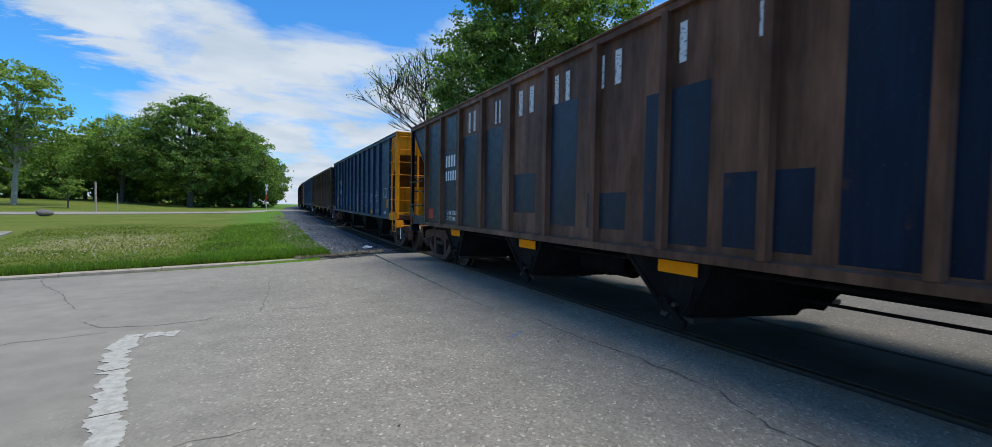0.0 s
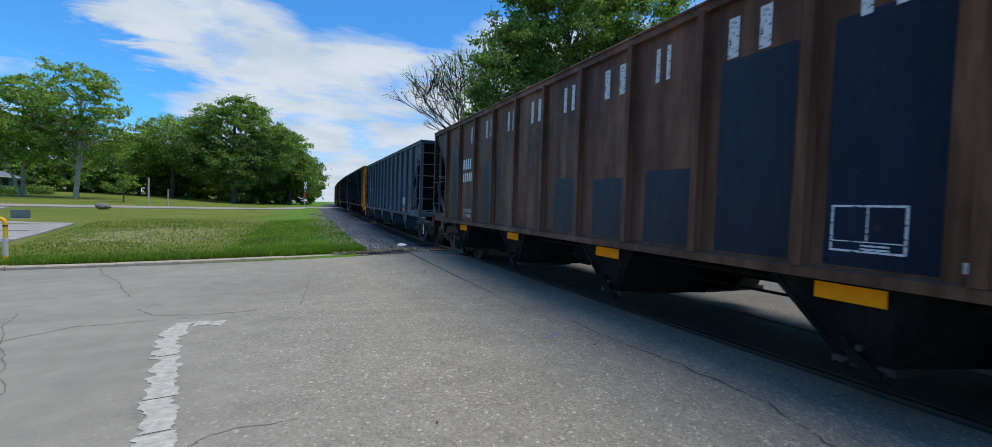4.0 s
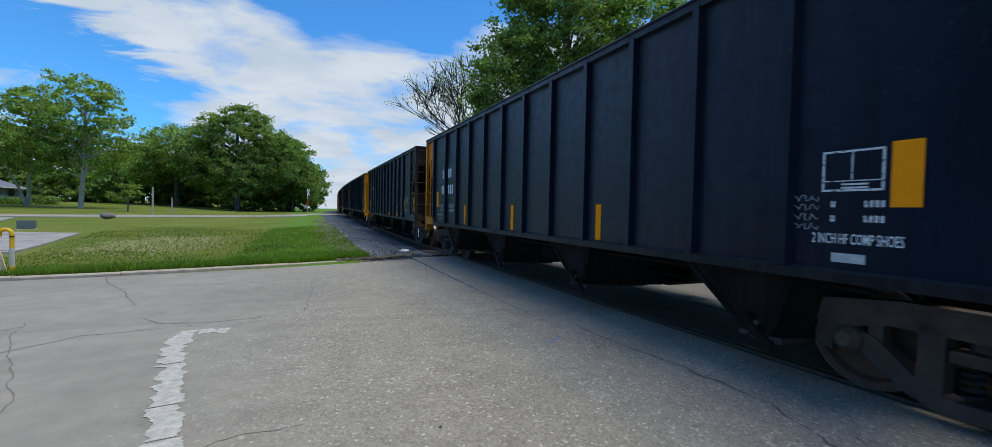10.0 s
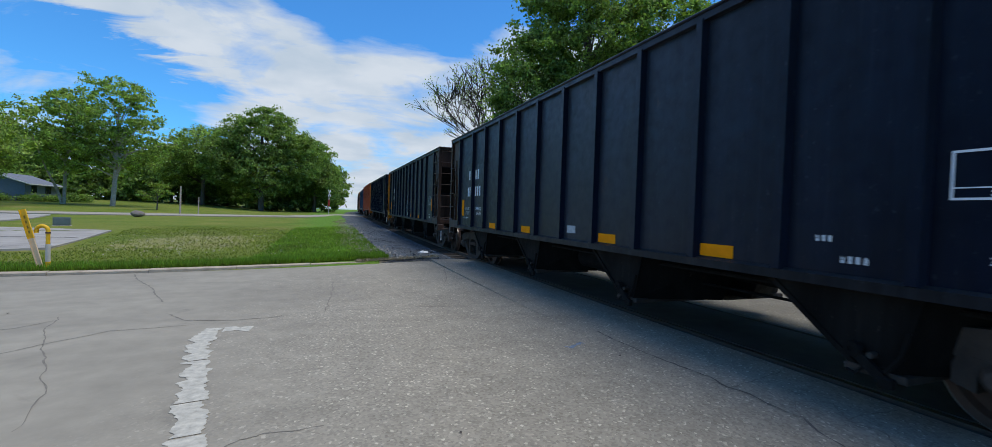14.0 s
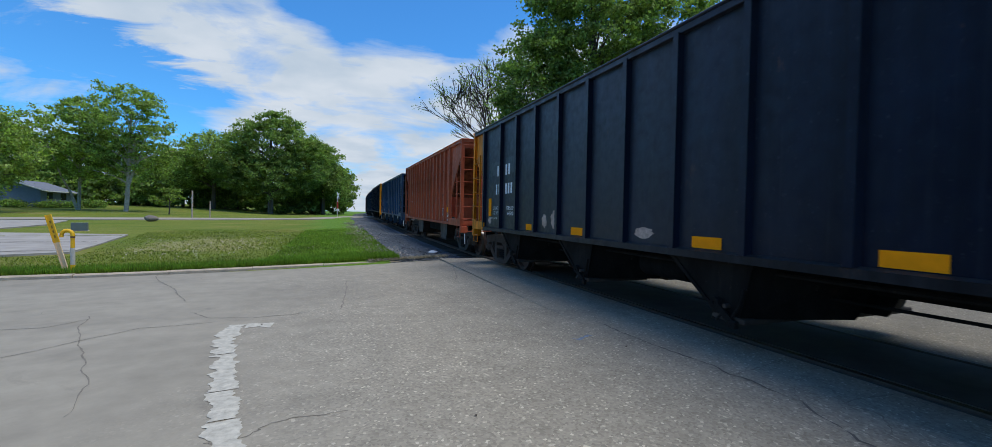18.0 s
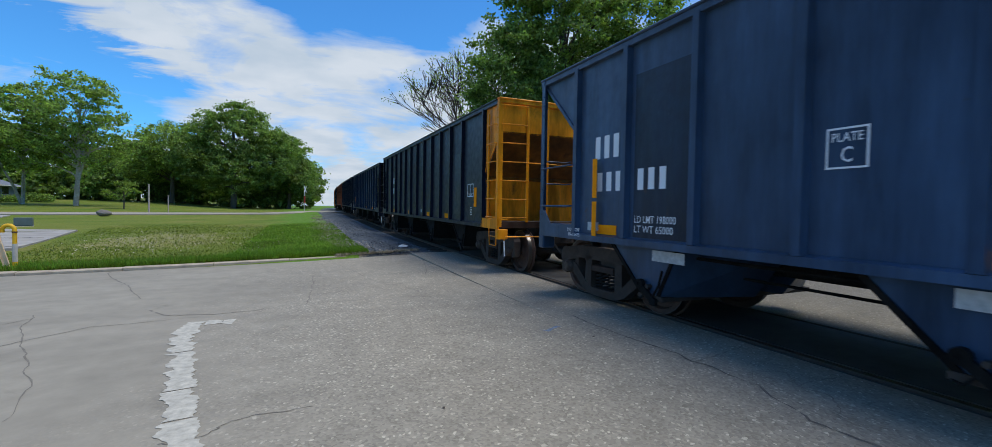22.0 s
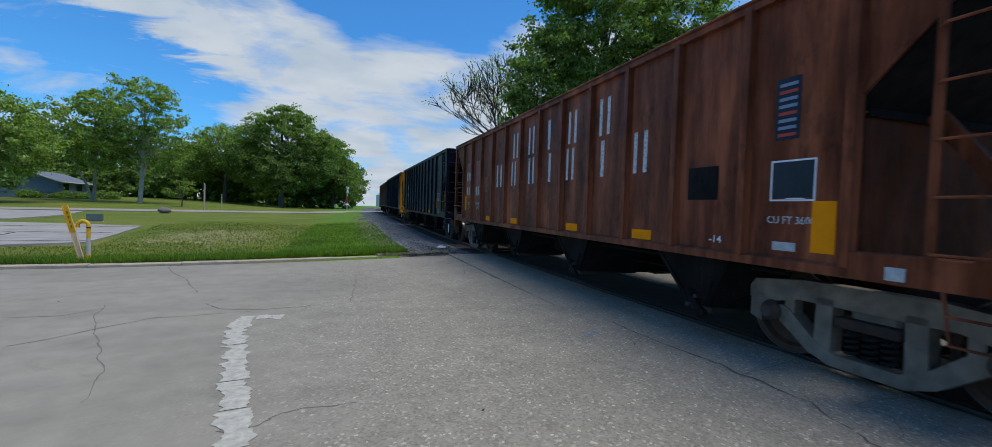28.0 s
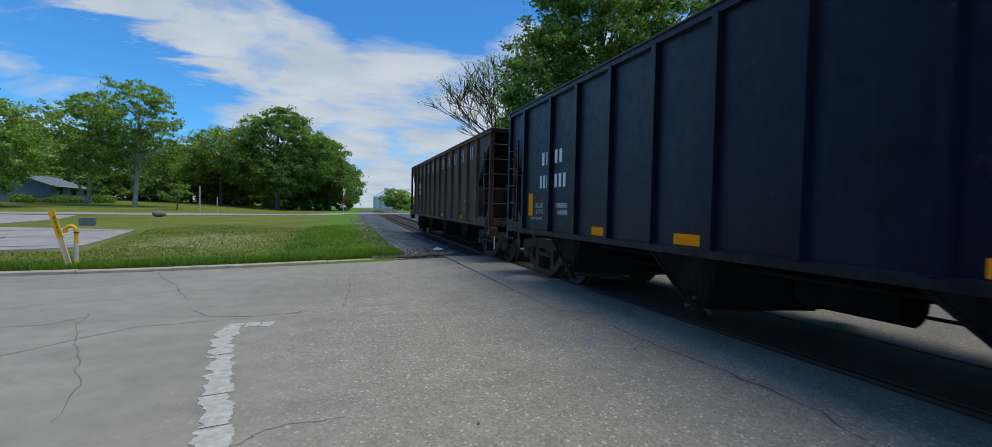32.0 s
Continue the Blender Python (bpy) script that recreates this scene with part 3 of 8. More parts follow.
def build_lot():
    # the lot: one slab up to the joint beside the track
    b = Builder()
    xs = [-70, -40, -25, -15, -10, -7, -5, -3.5, -2.2, -1.5, -0.8, 0, 0.8, 1.6, 2.4, 3.36]
    ys0 = -45.0
    vs = []
    for x in xs:
        vs += [(x, ys0, -0.006), (x, curb_y(x) - 0.02, -0.006), (x, ys0, -0.13), (x, curb_y(x) - 0.02, -0.13)]
    fs = []
    for i in range(len(xs) - 1):
        q, p = 4 * i, 4 * i + 4
        fs += [(q, p, p + 1, q + 1), (q + 1, p + 1, p + 3, q + 3), (q + 2, q + 3, p + 3, p + 2), (q, q + 2, p + 2, p)]
    e = 4 * (len(xs) - 1)
    fs += [(0, 1, 3, 2), (e, e + 2, e + 3, e + 1)]
    b.add(vs, fs)
    lot = thing("pavement", b.mesh("pavement"), M["asphalt"], "old grey asphalt lot with cracks and exposed stone", "pavement", kind="structure")
    # the two strips under and beyond the train have shade in their colour
    for lab, o0, o1, y1, mat in (("patched asphalt beside the rail", -2.25, -0.89, 13.3, "crossing"), ("oily asphalt between the rails, coloured darker for the train's shade", -0.655, 0.655, 13.5, "oily"),
                                 ("worn asphalt beyond the track, coloured darker for shade", 0.80, 15.0, 14.0, "shaded_lot")):
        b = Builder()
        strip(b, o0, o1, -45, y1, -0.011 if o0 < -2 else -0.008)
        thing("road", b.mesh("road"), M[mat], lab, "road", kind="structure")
    return lot


def ribbon(b, pts, width, z, seed, jag=0.35, step=0.12, wavy=False):
    """A thin flat mark along a line of points, with an uneven or, for old paint, a wavy edge."""
    rnd = random.Random(seed)
    line = []
    for (x0, y0), (x1, y1) in zip(pts, pts[1:]):
        k = max(1, int(math.hypot(x1 - x0, y1 - y0) / step))
        for i in range(k):
            line.append((x0 + (x1 - x0) * i / k, y0 + (y1 - y0) * i / k))
    line.append(pts[-1])
    vs = []
    for i, (x, y) in enumerate(line):
        xa, ya = line[max(0, i - 1)]
        xb, yb = line[min(len(line) - 1, i + 1)]
        d = math.hypot(xb - xa, yb - ya) or 1
        nx, ny = -(yb - ya) / d, (xb - xa) / d
        w0 = width * (0.5 + jag * rnd.uniform(-1, 1))
        w1 = width * (0.5 + jag * rnd.uniform(-1, 1))
        if wavy:
            w0, w1 = (width * (0.5 + jag * (1.0 * noise.noise((x * 9, y * 9, seed + q)) + 0.55 * noise.noise((x * 27, y * 27, seed + q)))) for q in (0.3, 7.7))
        wob = 0.0 if wavy else width * 0.8 * jag * rnd.uniform(-1, 1)
        vs += [(x + nx * (w0 + wob), y + ny * (w0 + wob), z), (x - nx * (w1 - wob), y - ny * (w1 - wob), z)]
    o = len(b.v)
    b.add(vs, [(2 * i, 2 * i + 1, 2 * i + 3, 2 * i + 2) for i in range(len(line) - 1)])


CRACKS = (
    (((-2.92, 7.3), (-2.80, 6.73), (-2.42, 5.77), (-2.11, 5.14), (-1.82, 4.46), (-1.70, 3.8)), 0.012),
    (((-4.6, 6.6), (-3.74, 6.76), (-3.14, 6.73), (-2.85, 7.10)), 0.014),
    (((-2.95, 5.45), (-2.68, 5.71), (-2.44, 6.03), (-2.09, 6.41), (-1.57, 6.46), (-1.09, 6.54)), 0.012),
    (((-3.35, 11.4), (-3.19, 10.78), (-2.56, 9.44), (-2.05, 8.08)), 0.022),
    (((-1.78, 7.21), (-1.50, 6.78), (-0.95, 6.63), (-0.49, 6.69), (-0.38, 6.80)), 0.020),
    (((0.34, 9.6), (0.28, 8.49), (0.16, 6.91)), 0.016),
    (((0.3, 6.9), (0.59, 6.93), (0.92, 6.96), (1.51, 6.95), (2.00, 6.85), (2.48, 6.71), (3.1, 6.6)), 0.014),
    (((1.0, 11.2), (1.16, 10.25), (1.40, 8.68), (1.75, 8.04), (1.88, 7.38), (1.98, 6.96)), 0.016),
    (((3.35, 12.6), (3.22, 11.92), (2.9, 10.6), (2.48, 9.10)), 0.018),
    (((-0.74, 3.11), (-0.61, 3.07), (-0.55, 3.12), (-0.46, 3.21), (-0.29, 3.31), (0.1, 3.32)), 0.010),
)
TRACK_CRACKS = (
    (((3.40, 3.02), (3.79, 3.09), (4.21, 3.17)), 0.013),
    (((3.69, 2.26), (4.00, 2.28), (4.28, 2.26)), 0.014),
    (((3.93, 2.51), (3.71, 2.26), (3.73, 2.04), (3.53, 1.86), (3.41, 1.76)), 0.016),
    (((3.45, 4.4), (3.8, 4.6), (4.3, 4.55)), 0.010),
    (((3.40, 5.6), (3.75, 5.9), (4.2, 5.8)), 0.010),
    (((3.41, 2.40), (3.65, 2.62), (3.93, 2.51)), 0.008),
)
JOINT = ((3.30, 13.0), (3.12, 9.5), (3.10, 7.48), (3.26, 6.06), (3.38, 5.40), (3.32, 4.57), (3.34, 4.03), (3.38, 3.61), (3.43, 3.27), (3.37, 3.03), (3.42, 2.86), (3.39, 2.59), (3.41, 2.40), (3.29, 2.21), (3.25, 2.03), (3.16, 1.84), (3.25, 0.9), (3.3, -3.0), (3.35, -20.0))


def build_marks(lot):
    for i, (pts, w) in enumerate(CRACKS + TRACK_CRACKS):
        b = Builder()
        rnd = random.Random(900 + i)
        line = list(pts)
        for d in (0.035, 0.022, 0.012):      # a crack wanders between its bends
            line = [q for (x0, y0), (x1, y1) in zip(line, line[1:]) for q in ((x0, y0), ((x0 + x1) / 2 + rnd.uniform(-d, d), (y0 + y1) / 2 + rnd.uniform(-d, d) * 0.6))] + [line[-1]]
        ribbon(b, line, w * 0.85, -0.0035, i, 0.5, 0.06)
        part("crack", b.mesh("crack"), M["hairline"], lot)
    b = Builder()      # the joint between the lot and the track's own paving
    ribbon(b, JOINT, 0.017, -0.0035, 77, 0.6, 0.07)
    part("crack", b.mesh("crack"), M["joint"], lot, "open joint along the track's paving")
    for k, pts in enumerate((((-0.66, 6.155), (-0.80, 6.17), (-0.955, 6.17)), ((-1.05, 6.26), (-1.075, 6.12), (-1.085, 5.85), (-1.06, 5.50), (-0.98, 5.02)), ((-0.972, 5.00), (-0.885, 4.52), (-0.80, 3.99)), ((-0.80, 3.97), (-0.71, 3.42)), ((-0.692, 3.40), (-0.59, 2.86)), ((-0.595, 2.84), (-0.40, 1.6)))):
        b = Builder()
        ribbon(b, pts, 0.21 if k == 0 else 0.185, -0.002 + 0.0004 * (k % 2), 11 + k, 0.36, 0.022, True)
        part("painted_line", b.mesh("painted_line"), M["white_line"], lot, "worn white parking line with ragged edges")
    b = Builder()
    ribbon(b, ((2.62, 4.44), (2.88, 4.56)), 0.07, -0.002, 23, 0.4, 0.04)
    part("chalk_mark", b.mesh("chalk_mark"), M["blue_mark"], lot, "faint blue survey mark")
    # a few dark leaves and crumbs on the asphalt
    rnd = random.Random(8)
    for _ in range(9):
        b = Builder()
        x, y = rnd.uniform(-4, 3), rnd.uniform(2.2, 11)
        s = rnd.uniform(0.012, 0.028)
        b.add([(x, y - s, -0.002), (x + s * 0.8, y, 0.006), (x, y + s, -0.002), (x - s * 0.7, y, 0.002)], [(0, 1, 2, 3)])
        part("leaf_litter", b.mesh("leaf_litter"), M["tie"], lot)


def build_curb():
    prof = ((0.0, -0.12), (0.0, 0.045), (0.02, 0.062), (0.15, 0.068), (0.17, 0.05), (0.17, -0.12))
    root = thing("curb", None, None, "low cracked concrete curb between lot and lawn", "curb", kind="structure")
    x = -28.0
    rnd = random.Random(3)
    while x < 1.9:
        x1 = min(x + 1.55, 1.95)
        b = Builder()
        vs, k = [], 5
        dz = rnd.uniform(-0.008, 0.008)
        for i in range(k + 1):
            xx = x + 0.006 + (x1 - x - 0.012) * i / k
            fade = 1.0 if xx < 1.0 else max(0.25, 1 - (xx - 1.0) * 0.8)
            for p, q in prof:
                vs.append((xx, curb_y(xx) + p, q * fade + dz))
        n = len(prof)
        fs = [(i * n + j, i * n + (j + 1) % n, (i + 1) * n + (j + 1) % n, (i + 1) * n + j) for i in range(k) for j in range(n)]
        fs += [tuple(range(n)), tuple(k * n + j for j in range(n - 1, -1, -1))]
        b.add(vs, fs)
        part("curb_stone", b.mesh("curb_stone"), M["concrete"], root)
        x = x1


def build_track():
    b = Builder()
    rows, prof = [], (-4.2, -3.85, -2.6, -1.6, -0.9, 0.9, 1.6, 2.6, 3.85, 4.3)
    hts = (-0.02, 0.035, 0.02, -0.10, -0.13, -0.13, -0.10, 0.02, 0.035, -0.02)
    a, vs, k = 12.6, [], 0
    rnd = random.Random(4)
    while a < 420:
        for o, h in zip(prof, hts):
            m = track(max(a, curb_y(min(3.4, TRACK_X + 0.1 + o)) - 0.12 + 0.0) if k == 0 else max(a, curb_y(min(3.4, TRACK_X + 0.1 + o)) + 0.1 * k))
            if k == 0:
                h = min(h, 0.0) - 0.05
            edge = 0.35 * noise.noise((o * 3, a * 0.35, 2)) if abs(o) > 3 else 0
            vs.append(m @ Vector((o + edge, 0, h + 0.03 * noise.noise((o * 2, a * 0.8, 5)))))
        k += 1
        a += 0.7 if a < 60 else 6
    n = len(prof)
    fs = [(j * n + i, j * n + i + 1, (j + 1) * n + i + 1, (j + 1) * n + i) for j in range(k - 1) for i in range(n - 1)]
    b.add(vs, fs)
    thing("ballast", b.mesh("ballast", True), M["gravel"], "dark crushed gravel along the track", "gravel", kind="structure")
    # loose stones along the edge of the gravel
    b = Builder()
    for _ in range(2600):
        a = 13.2 + 26 * rnd.random() ** 1.7
        m = track(a)
        o = rnd.choice((-1, -1, -1, 1)) * rnd.uniform(1.6, 4.1)
        s = rnd.uniform(0.015, 0.05)
        p = m @ Vector((o, rnd.uniform(-0.2, 0.2), 0.02 if abs(o) > 2.4 else -0.07))
        q = [p + Vector((rnd.uniform(-s, s), rnd.uniform(-s, s), rnd.uniform(-s * 0.3, s))) for _ in range(4)]
        b.add(q, [(0, 1, 2), (0, 2, 3), (0, 3, 1), (1, 3, 2)])
    thing("loose_stones", b.mesh("loose_stones"), M["gravel"], "loose grey stones on the track bed", "stones", kind="stuff")
    b = Builder()
    for _ in range(900):
        a = 12.9 + 24 * rnd.random() ** 1.5
        o = -3.7 + rnd.gauss(0, 0.28) + 0.25 * math.sin(a * 0.9)
        s = rnd.uniform(0.015, 0.05)
        p = track(a) @ Vector((o, 0, 0.05))
        q = [p + Vector((rnd.uniform(-s, s), rnd.uniform(-s, s), rnd.uniform(-s * 0.3, s))) for _ in range(4)]
        b.add(q, [(0, 1, 2), (0, 2, 3), (0, 3, 1), (1, 3, 2)])
    thing("pebbles", b.mesh("pebbles"), M["pebble"], "pale pebbles along the gravel's edge", "stones", kind="stuff")
    root = thing("railway_track", None, None, "single railway track with worn shiny rails", "railway track", kind="structure")
    for s in (-1, 1):
        c = s * 0.7525
        b = Builder()
        strip(b, c - 0.038, c + 0.038, -60, 420, 0.0, 3.0, 0.045)
        part("rail_head", b.mesh("rail_head"), M["rail_top"], root, "polished rail head")
        b = Builder()
        strip(b, c - 0.010, c + 0.010, -60, 420, -0.046, 3.0, 0.10)
        strip(b, c - 0.07, c + 0.07, -60, 420, -0.135, 3.0, 0.025)
        part("rail_web", b.mesh("rail_web"), M["rail_steel"], root)
        b = Builder()      # dark rubber and dirt in the groove beside the rail
        strip(b, (c - 0.098 if s > 0 else c + 0.04), (c - 0.04 if s > 0 else c + 0.098), -45, 13.3, -0.05, 3.0, 0.05)
        part("flangeway", b.mesh("flangeway"), M["crack"], root)
    b = Builder()      # the open gap between the paving and the near rail
    strip(b, -0.90, -0.795, -45, 13.3, -0.03, 3.0, 0.05)
    part("paving_gap", b.mesh("paving_gap"), M["crack"], root)
    tie = cached("sleeper", lambda q: q.box(-1.3, 1.3, -0.11, 0.11, -0.2, -0.085, 0.012))
    a = 14.0
    while a < 120:
        o = part("sleeper", tie, M["tie"], root)
        o.matrix_basis = track(a) @ pose(0, 0, 0, 0, 0, rnd.uniform(-1, 1))
        a += 0.53


build_ground()
LOT = build_lot()
build_curb()
build_track()


# ---- the train ----
W2 = 1.50           # half width over the ribs
SILL = 1.0
WHEEL_R = 0.457
WHEELS = {1: [], -1: []}
SHIFT = [0.0]        # how far the painted details of the car at hand sit ahead of its nominal stations


def side_text(parent, txt, u0, u1, z0, z1, mat, name="lettering", label=""):
    """Lettering on the near side between u0 and u1 from the front end; it reads towards the front."""
    o = part(name, text_mesh(txt, u1 - u0, z1 - z0), mat, parent, label)
    o.matrix_basis = Matrix(((0, 0, -1, -W2 + 0.069), (-1, 0, 0, u1 - SHIFT[0]), (0, 1, 0, z0), (0, 0, 0, 1)))
    return o


def flat(parent, name, u0, u1, z0, z1, mat, label="", proud=0.0, x=None, t=0.004):
    """A thin plate on the near side sheet between u0 and u1 from the front end."""
    xs = (-W2 + 0.0722 - proud) if x is None else x
    key = ("plate", round(u1 - u0, 3), round(z1 - z0, 3), t)
    me = cached(key, lambda b: b.box(-t, 0, 0, round(u1 - u0, 3), 0, round(z1 - z0, 3)))
    return part(name, me, mat, parent, label, (xs, u0 - SHIFT[0], z0))


def letter_bars(parent, u, z, h, count, mat, width=0.10, gap=0.035, label="white reporting mark painted as plain bars"):
    key = ("bars", count, h, width, gap)

    def mk(b):
        for i in range(count):
            y1 = -i * (width + gap)
            b.box(-0.003, 0, y1 - width, y1, 0, h, 0.0)
    part("marking", cached(key, mk), mat, parent, label, (-W2 + 0.0722, u - SHIFT[0], z))


def make_bogie(parent, u, frame_mat):
    root = part("bogie", cached("bolster", lambda b: b.box(-0.98, 0.98, -0.2, 0.2, 0.42, 0.72, 0.03)), frame_mat, parent, "", (0, u, 0))

    def sideframe(b):
        # cast side frame: top member, pedestals, truss with two windows, one for the springs
        top = [(-1.16, 0.66), (-1.10, 0.74), (-0.55, 0.80), (0.55, 0.80), (1.10, 0.74), (1.16, 0.66), (1.16, 0.54), (1.02, 0.50), (0.62, 0.60), (-0.62, 0.60), (-1.02, 0.50), (-1.16, 0.54)]
        b.prism(top, "x", -0.075, 0.075)
        low = [(-1.05, 0.55), (-0.72, 0.50), (-0.42, 0.24), (-0.25, 0.17), (0.25, 0.17), (0.42, 0.24), (0.72, 0.50), (1.05, 0.55), (1.05, 0.44), (0.82, 0.37), (0.50, 0.13), (0.30, 0.06), (-0.30, 0.06), (-0.50, 0.13), (-0.82, 0.37), (-1.05, 0.44)]
        b.prism(low, "x", -0.08, 0.08)
        for s in (-1, 1):
            b.prism([(s * 0.29, 0.16), (s * 0.45, 0.22), (s * 0.43, 0.66), (s * 0.28, 0.66)], "x", -0.075, 0.075)
            b.prism([(s * 1.02, 0.30), (s * 1.16, 0.34), (s * 1.16, 0.62), (s * 1.02, 0.56)], "x", -0.06, 0.06)
            b.prism([(s * 0.66, 0.36), (s * 0.76, 0.40), (s * 0.76, 0.60), (s * 0.66, 0.62)], "x", -0.06, 0.06)
    sf = cached("side_frame", sideframe)

    def springs(b):
        pts = [(0.05 * math.cos(k * 0.9), 0.055 * math.sin(k * 0.9), 0.19 + k * 0.0075) for k in range(32)]
        b.tube(pts, 0.014, 5)
    sp = cached("spring", springs, True)
    seat = cached("spring_seat", lambda b: b.box(-0.09, 0.09, -0.26, 0.26, 0.43, 0.52, 0.01))
    cap = cached("bearing_cap", lambda b: b.lathe([(0.0, -0.02), (0.06, -0.02), (0.075, 0.0), (0.10, 0.02), (0.11, 0.05), (0.11, 0.16), (0.0, 0.16)], 18, "x"), True)

    def wheel(b):
        b.lathe([(0.09, -0.05), (0.13, -0.055), (0.16, -0.02), (0.36, 0.0), (0.385, -0.065), (0.452, -0.065), (0.457, -0.05), (0.462, 0.045), (0.485, 0.055), (0.485, 0.075), (0.39, 0.075), (0.36, 0.03), (0.16, 0.03), (0.13, 0.08), (0.09, 0.08)], 40, "x")
    wh = cached("wheel", wheel, True)
    rim = cached("tread_rim", lambda b: b.lathe([(0.445, -0.0665), (0.4535, -0.0665), (0.4585, -0.05), (0.4605, 0.02), (0.4575, 0.02), (0.4555, -0.049), (0.452, -0.063), (0.445, -0.063)], 40, "x"), True)
    ax = cached("axle", lambda b: b.lathe([(0.075, -0.99), (0.085, -0.6), (0.08, 0.0), (0.085, 0.6), (0.075, 0.99), (0.0, 0.99), (0.0, -0.99)], 14, "x"), True)
    for s in (-1, 1):
        part("side_frame", sf, frame_mat, root, "", (s * 1.0, 0, 0.02))
        for i in (-1, 0, 1):
            part("spring", sp, M["rubber"], root, "", (s * 1.0, i * 0.15, 0.02))
        part("spring_seat", seat, M["cast_rust"], root, "", (s * 1.0, 0, 0.02))
        for e in (-1, 1):
            c = part("bearing_cap", cap, M["cap"], root, "", (s * 1.14, e * 0.89, WHEEL_R))
            if s > 0:
                c.rotation_euler = (0, 0, math.pi)
            else:
                c.rotation_euler = (0, 0, 0)
    for e in (-1, 1):
        for nm, me, mt in (("axle", ax, M["cast"]),):
            o = part(nm, me, mt, root, "", (0, e * 0.89, WHEEL_R))
            WHEELS[e].append(o)
        for s in (-1, 1):
            for nm, src, mt in (("wheel", wh, M["wheel"]), ("wheel_rim", rim, M["tread"])):
                k2 = (nm, s)
                if k2 not in CACHE:
                    me = src.copy()
                    if s > 0:
                        me.transform(Matrix.Rotation(math.pi, 4, "Z"))
                    me.transform(Matrix.Translation((s * 0.745, 0, 0)))
                    CACHE[k2] = me
                o = part(nm, CACHE[k2], mt, root, "bright polished wheel rim" if nm == "wheel_rim" else "", (0, e * 0.89, WHEEL_R))
                WHEELS[e].append(o)
    part("brake_beam", cached("brake_beam", lambda b: b.tube([(-0.85, -0.36, 0.40), (0, -0.30, 0.36), (0.85, -0.36, 0.40)], 0.035, 8)), M["cast"], root)
    return root


def make_end(car, cfg, L, rear):
    """One open end of a hopper car. Local u runs from the front (0) to the rear (L); s turns it round."""
    s = -1 if rear else 1
    e0 = L if rear else 0.0
    over, top, closed = (cfg["over"] if rear else cfg.get("over_f", cfg["over"])), cfg["top"], cfg["type"] == "closed"
    name = cfg["end_r"] if rear else cfg["end_f"]
    end_mat = PAINT[name]
    yellow = name.startswith("yellow")
    # inner faces get darker paint: shade under the slope is put into the colour
    in_mat = PAINT["amber" if yellow else "maroon" if name == "oxide" else "dull_black"]
    wall_mat = PAINT["yellow_rusty" if name == "yellow" else "amber"] if yellow else (end_mat if name in ("brownend", "maroon", "oxide") else PAINT["dull_black"])
    lab = {"yellow": "yellow", "yellow_rusty": "rusty yellow"}.get(name, "")
    f = "r" if rear else "f"
    g0, gs = (2.96, 0.92) if closed else (3.42, 0.95)       # underside of the slope at the corner, and its fall
    back = over + 0.07
    low = g0 - gs * back

    def Y(u):
        return e0 + s * u

    def tag(txt):
        return (lab + " " + txt) if lab else ""
    k = (round(L, 2), f, over, top)
    part("end_sheet", cached(("end_sheet", k), lambda b: b.box(-W2 + 0.06, W2 - 0.06, *sorted((Y(0.05), Y(0.075))), g0 + 0.0, top - 0.06)), end_mat, car, tag("end sheet"))
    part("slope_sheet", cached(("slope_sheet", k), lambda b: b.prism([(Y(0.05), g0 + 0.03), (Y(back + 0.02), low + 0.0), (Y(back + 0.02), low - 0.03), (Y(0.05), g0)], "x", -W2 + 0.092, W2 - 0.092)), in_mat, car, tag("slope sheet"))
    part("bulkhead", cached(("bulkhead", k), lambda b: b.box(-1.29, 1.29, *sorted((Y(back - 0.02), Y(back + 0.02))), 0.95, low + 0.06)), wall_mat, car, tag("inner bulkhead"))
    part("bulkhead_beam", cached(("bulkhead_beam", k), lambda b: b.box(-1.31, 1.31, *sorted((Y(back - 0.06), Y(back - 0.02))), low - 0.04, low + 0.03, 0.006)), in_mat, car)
    part("end_chord", cached(("end_chord", k), lambda b: (b.box(-W2 - 0.015, W2 + 0.015, *sorted((Y(-0.05), Y(0.10))), top - 0.03, top, 0.01), b.box(-W2, W2, *sorted((Y(-0.02), Y(0.08))), top - 0.10, top - 0.03))), end_mat, car)
    for sx in (-1, 1):
        ladder = (sx < 0) != rear if not closed else True
        if cfg["kind"] == "pan":
            ladder = sx < 0 or rear

        def gusset(b, sx=sx):
            x = sorted((sx * (W2 - 0.075), sx * (W2 - 0.090)))
            b.prism([(Y(0.06), top - 0.08), (Y(over + 0.04), top - 0.08), (Y(over + 0.04), g0 - gs * (over - 0.02)), (Y(0.06), g0)], "x", *x)
        gus = part("end_gusset", cached(("gusset", k, sx), gusset), end_mat, car)
        edge = cached(("gusset_edge", k, sx), lambda b: b.prism([(Y(0.06), g0 + 0.03), (Y(over), g0 - gs * (over - 0.06) + 0.03), (Y(over), g0 - gs * (over - 0.06) - 0.035), (Y(0.06), g0 - 0.035)], "x", *sorted((sx * (W2 - 0.055), sx * (W2 - 0.0745)))))
        part("edge_angle", edge, end_mat, gus)

        def corner(b, sx=sx):
            x0, x1 = sorted((sx * W2, sx * (W2 - 0.105)))
            b.box(x0, x1, *sorted((Y(0.0), Y(0.022))), 1.0, top - 0.09, 0.004)
            xs = sorted((sx * W2, sx * (W2 - 0.02)))
            b.box(*xs, *sorted((Y(0.022), Y(0.105))), 1.0, top - 0.09, 0.004)
            z = 1.3
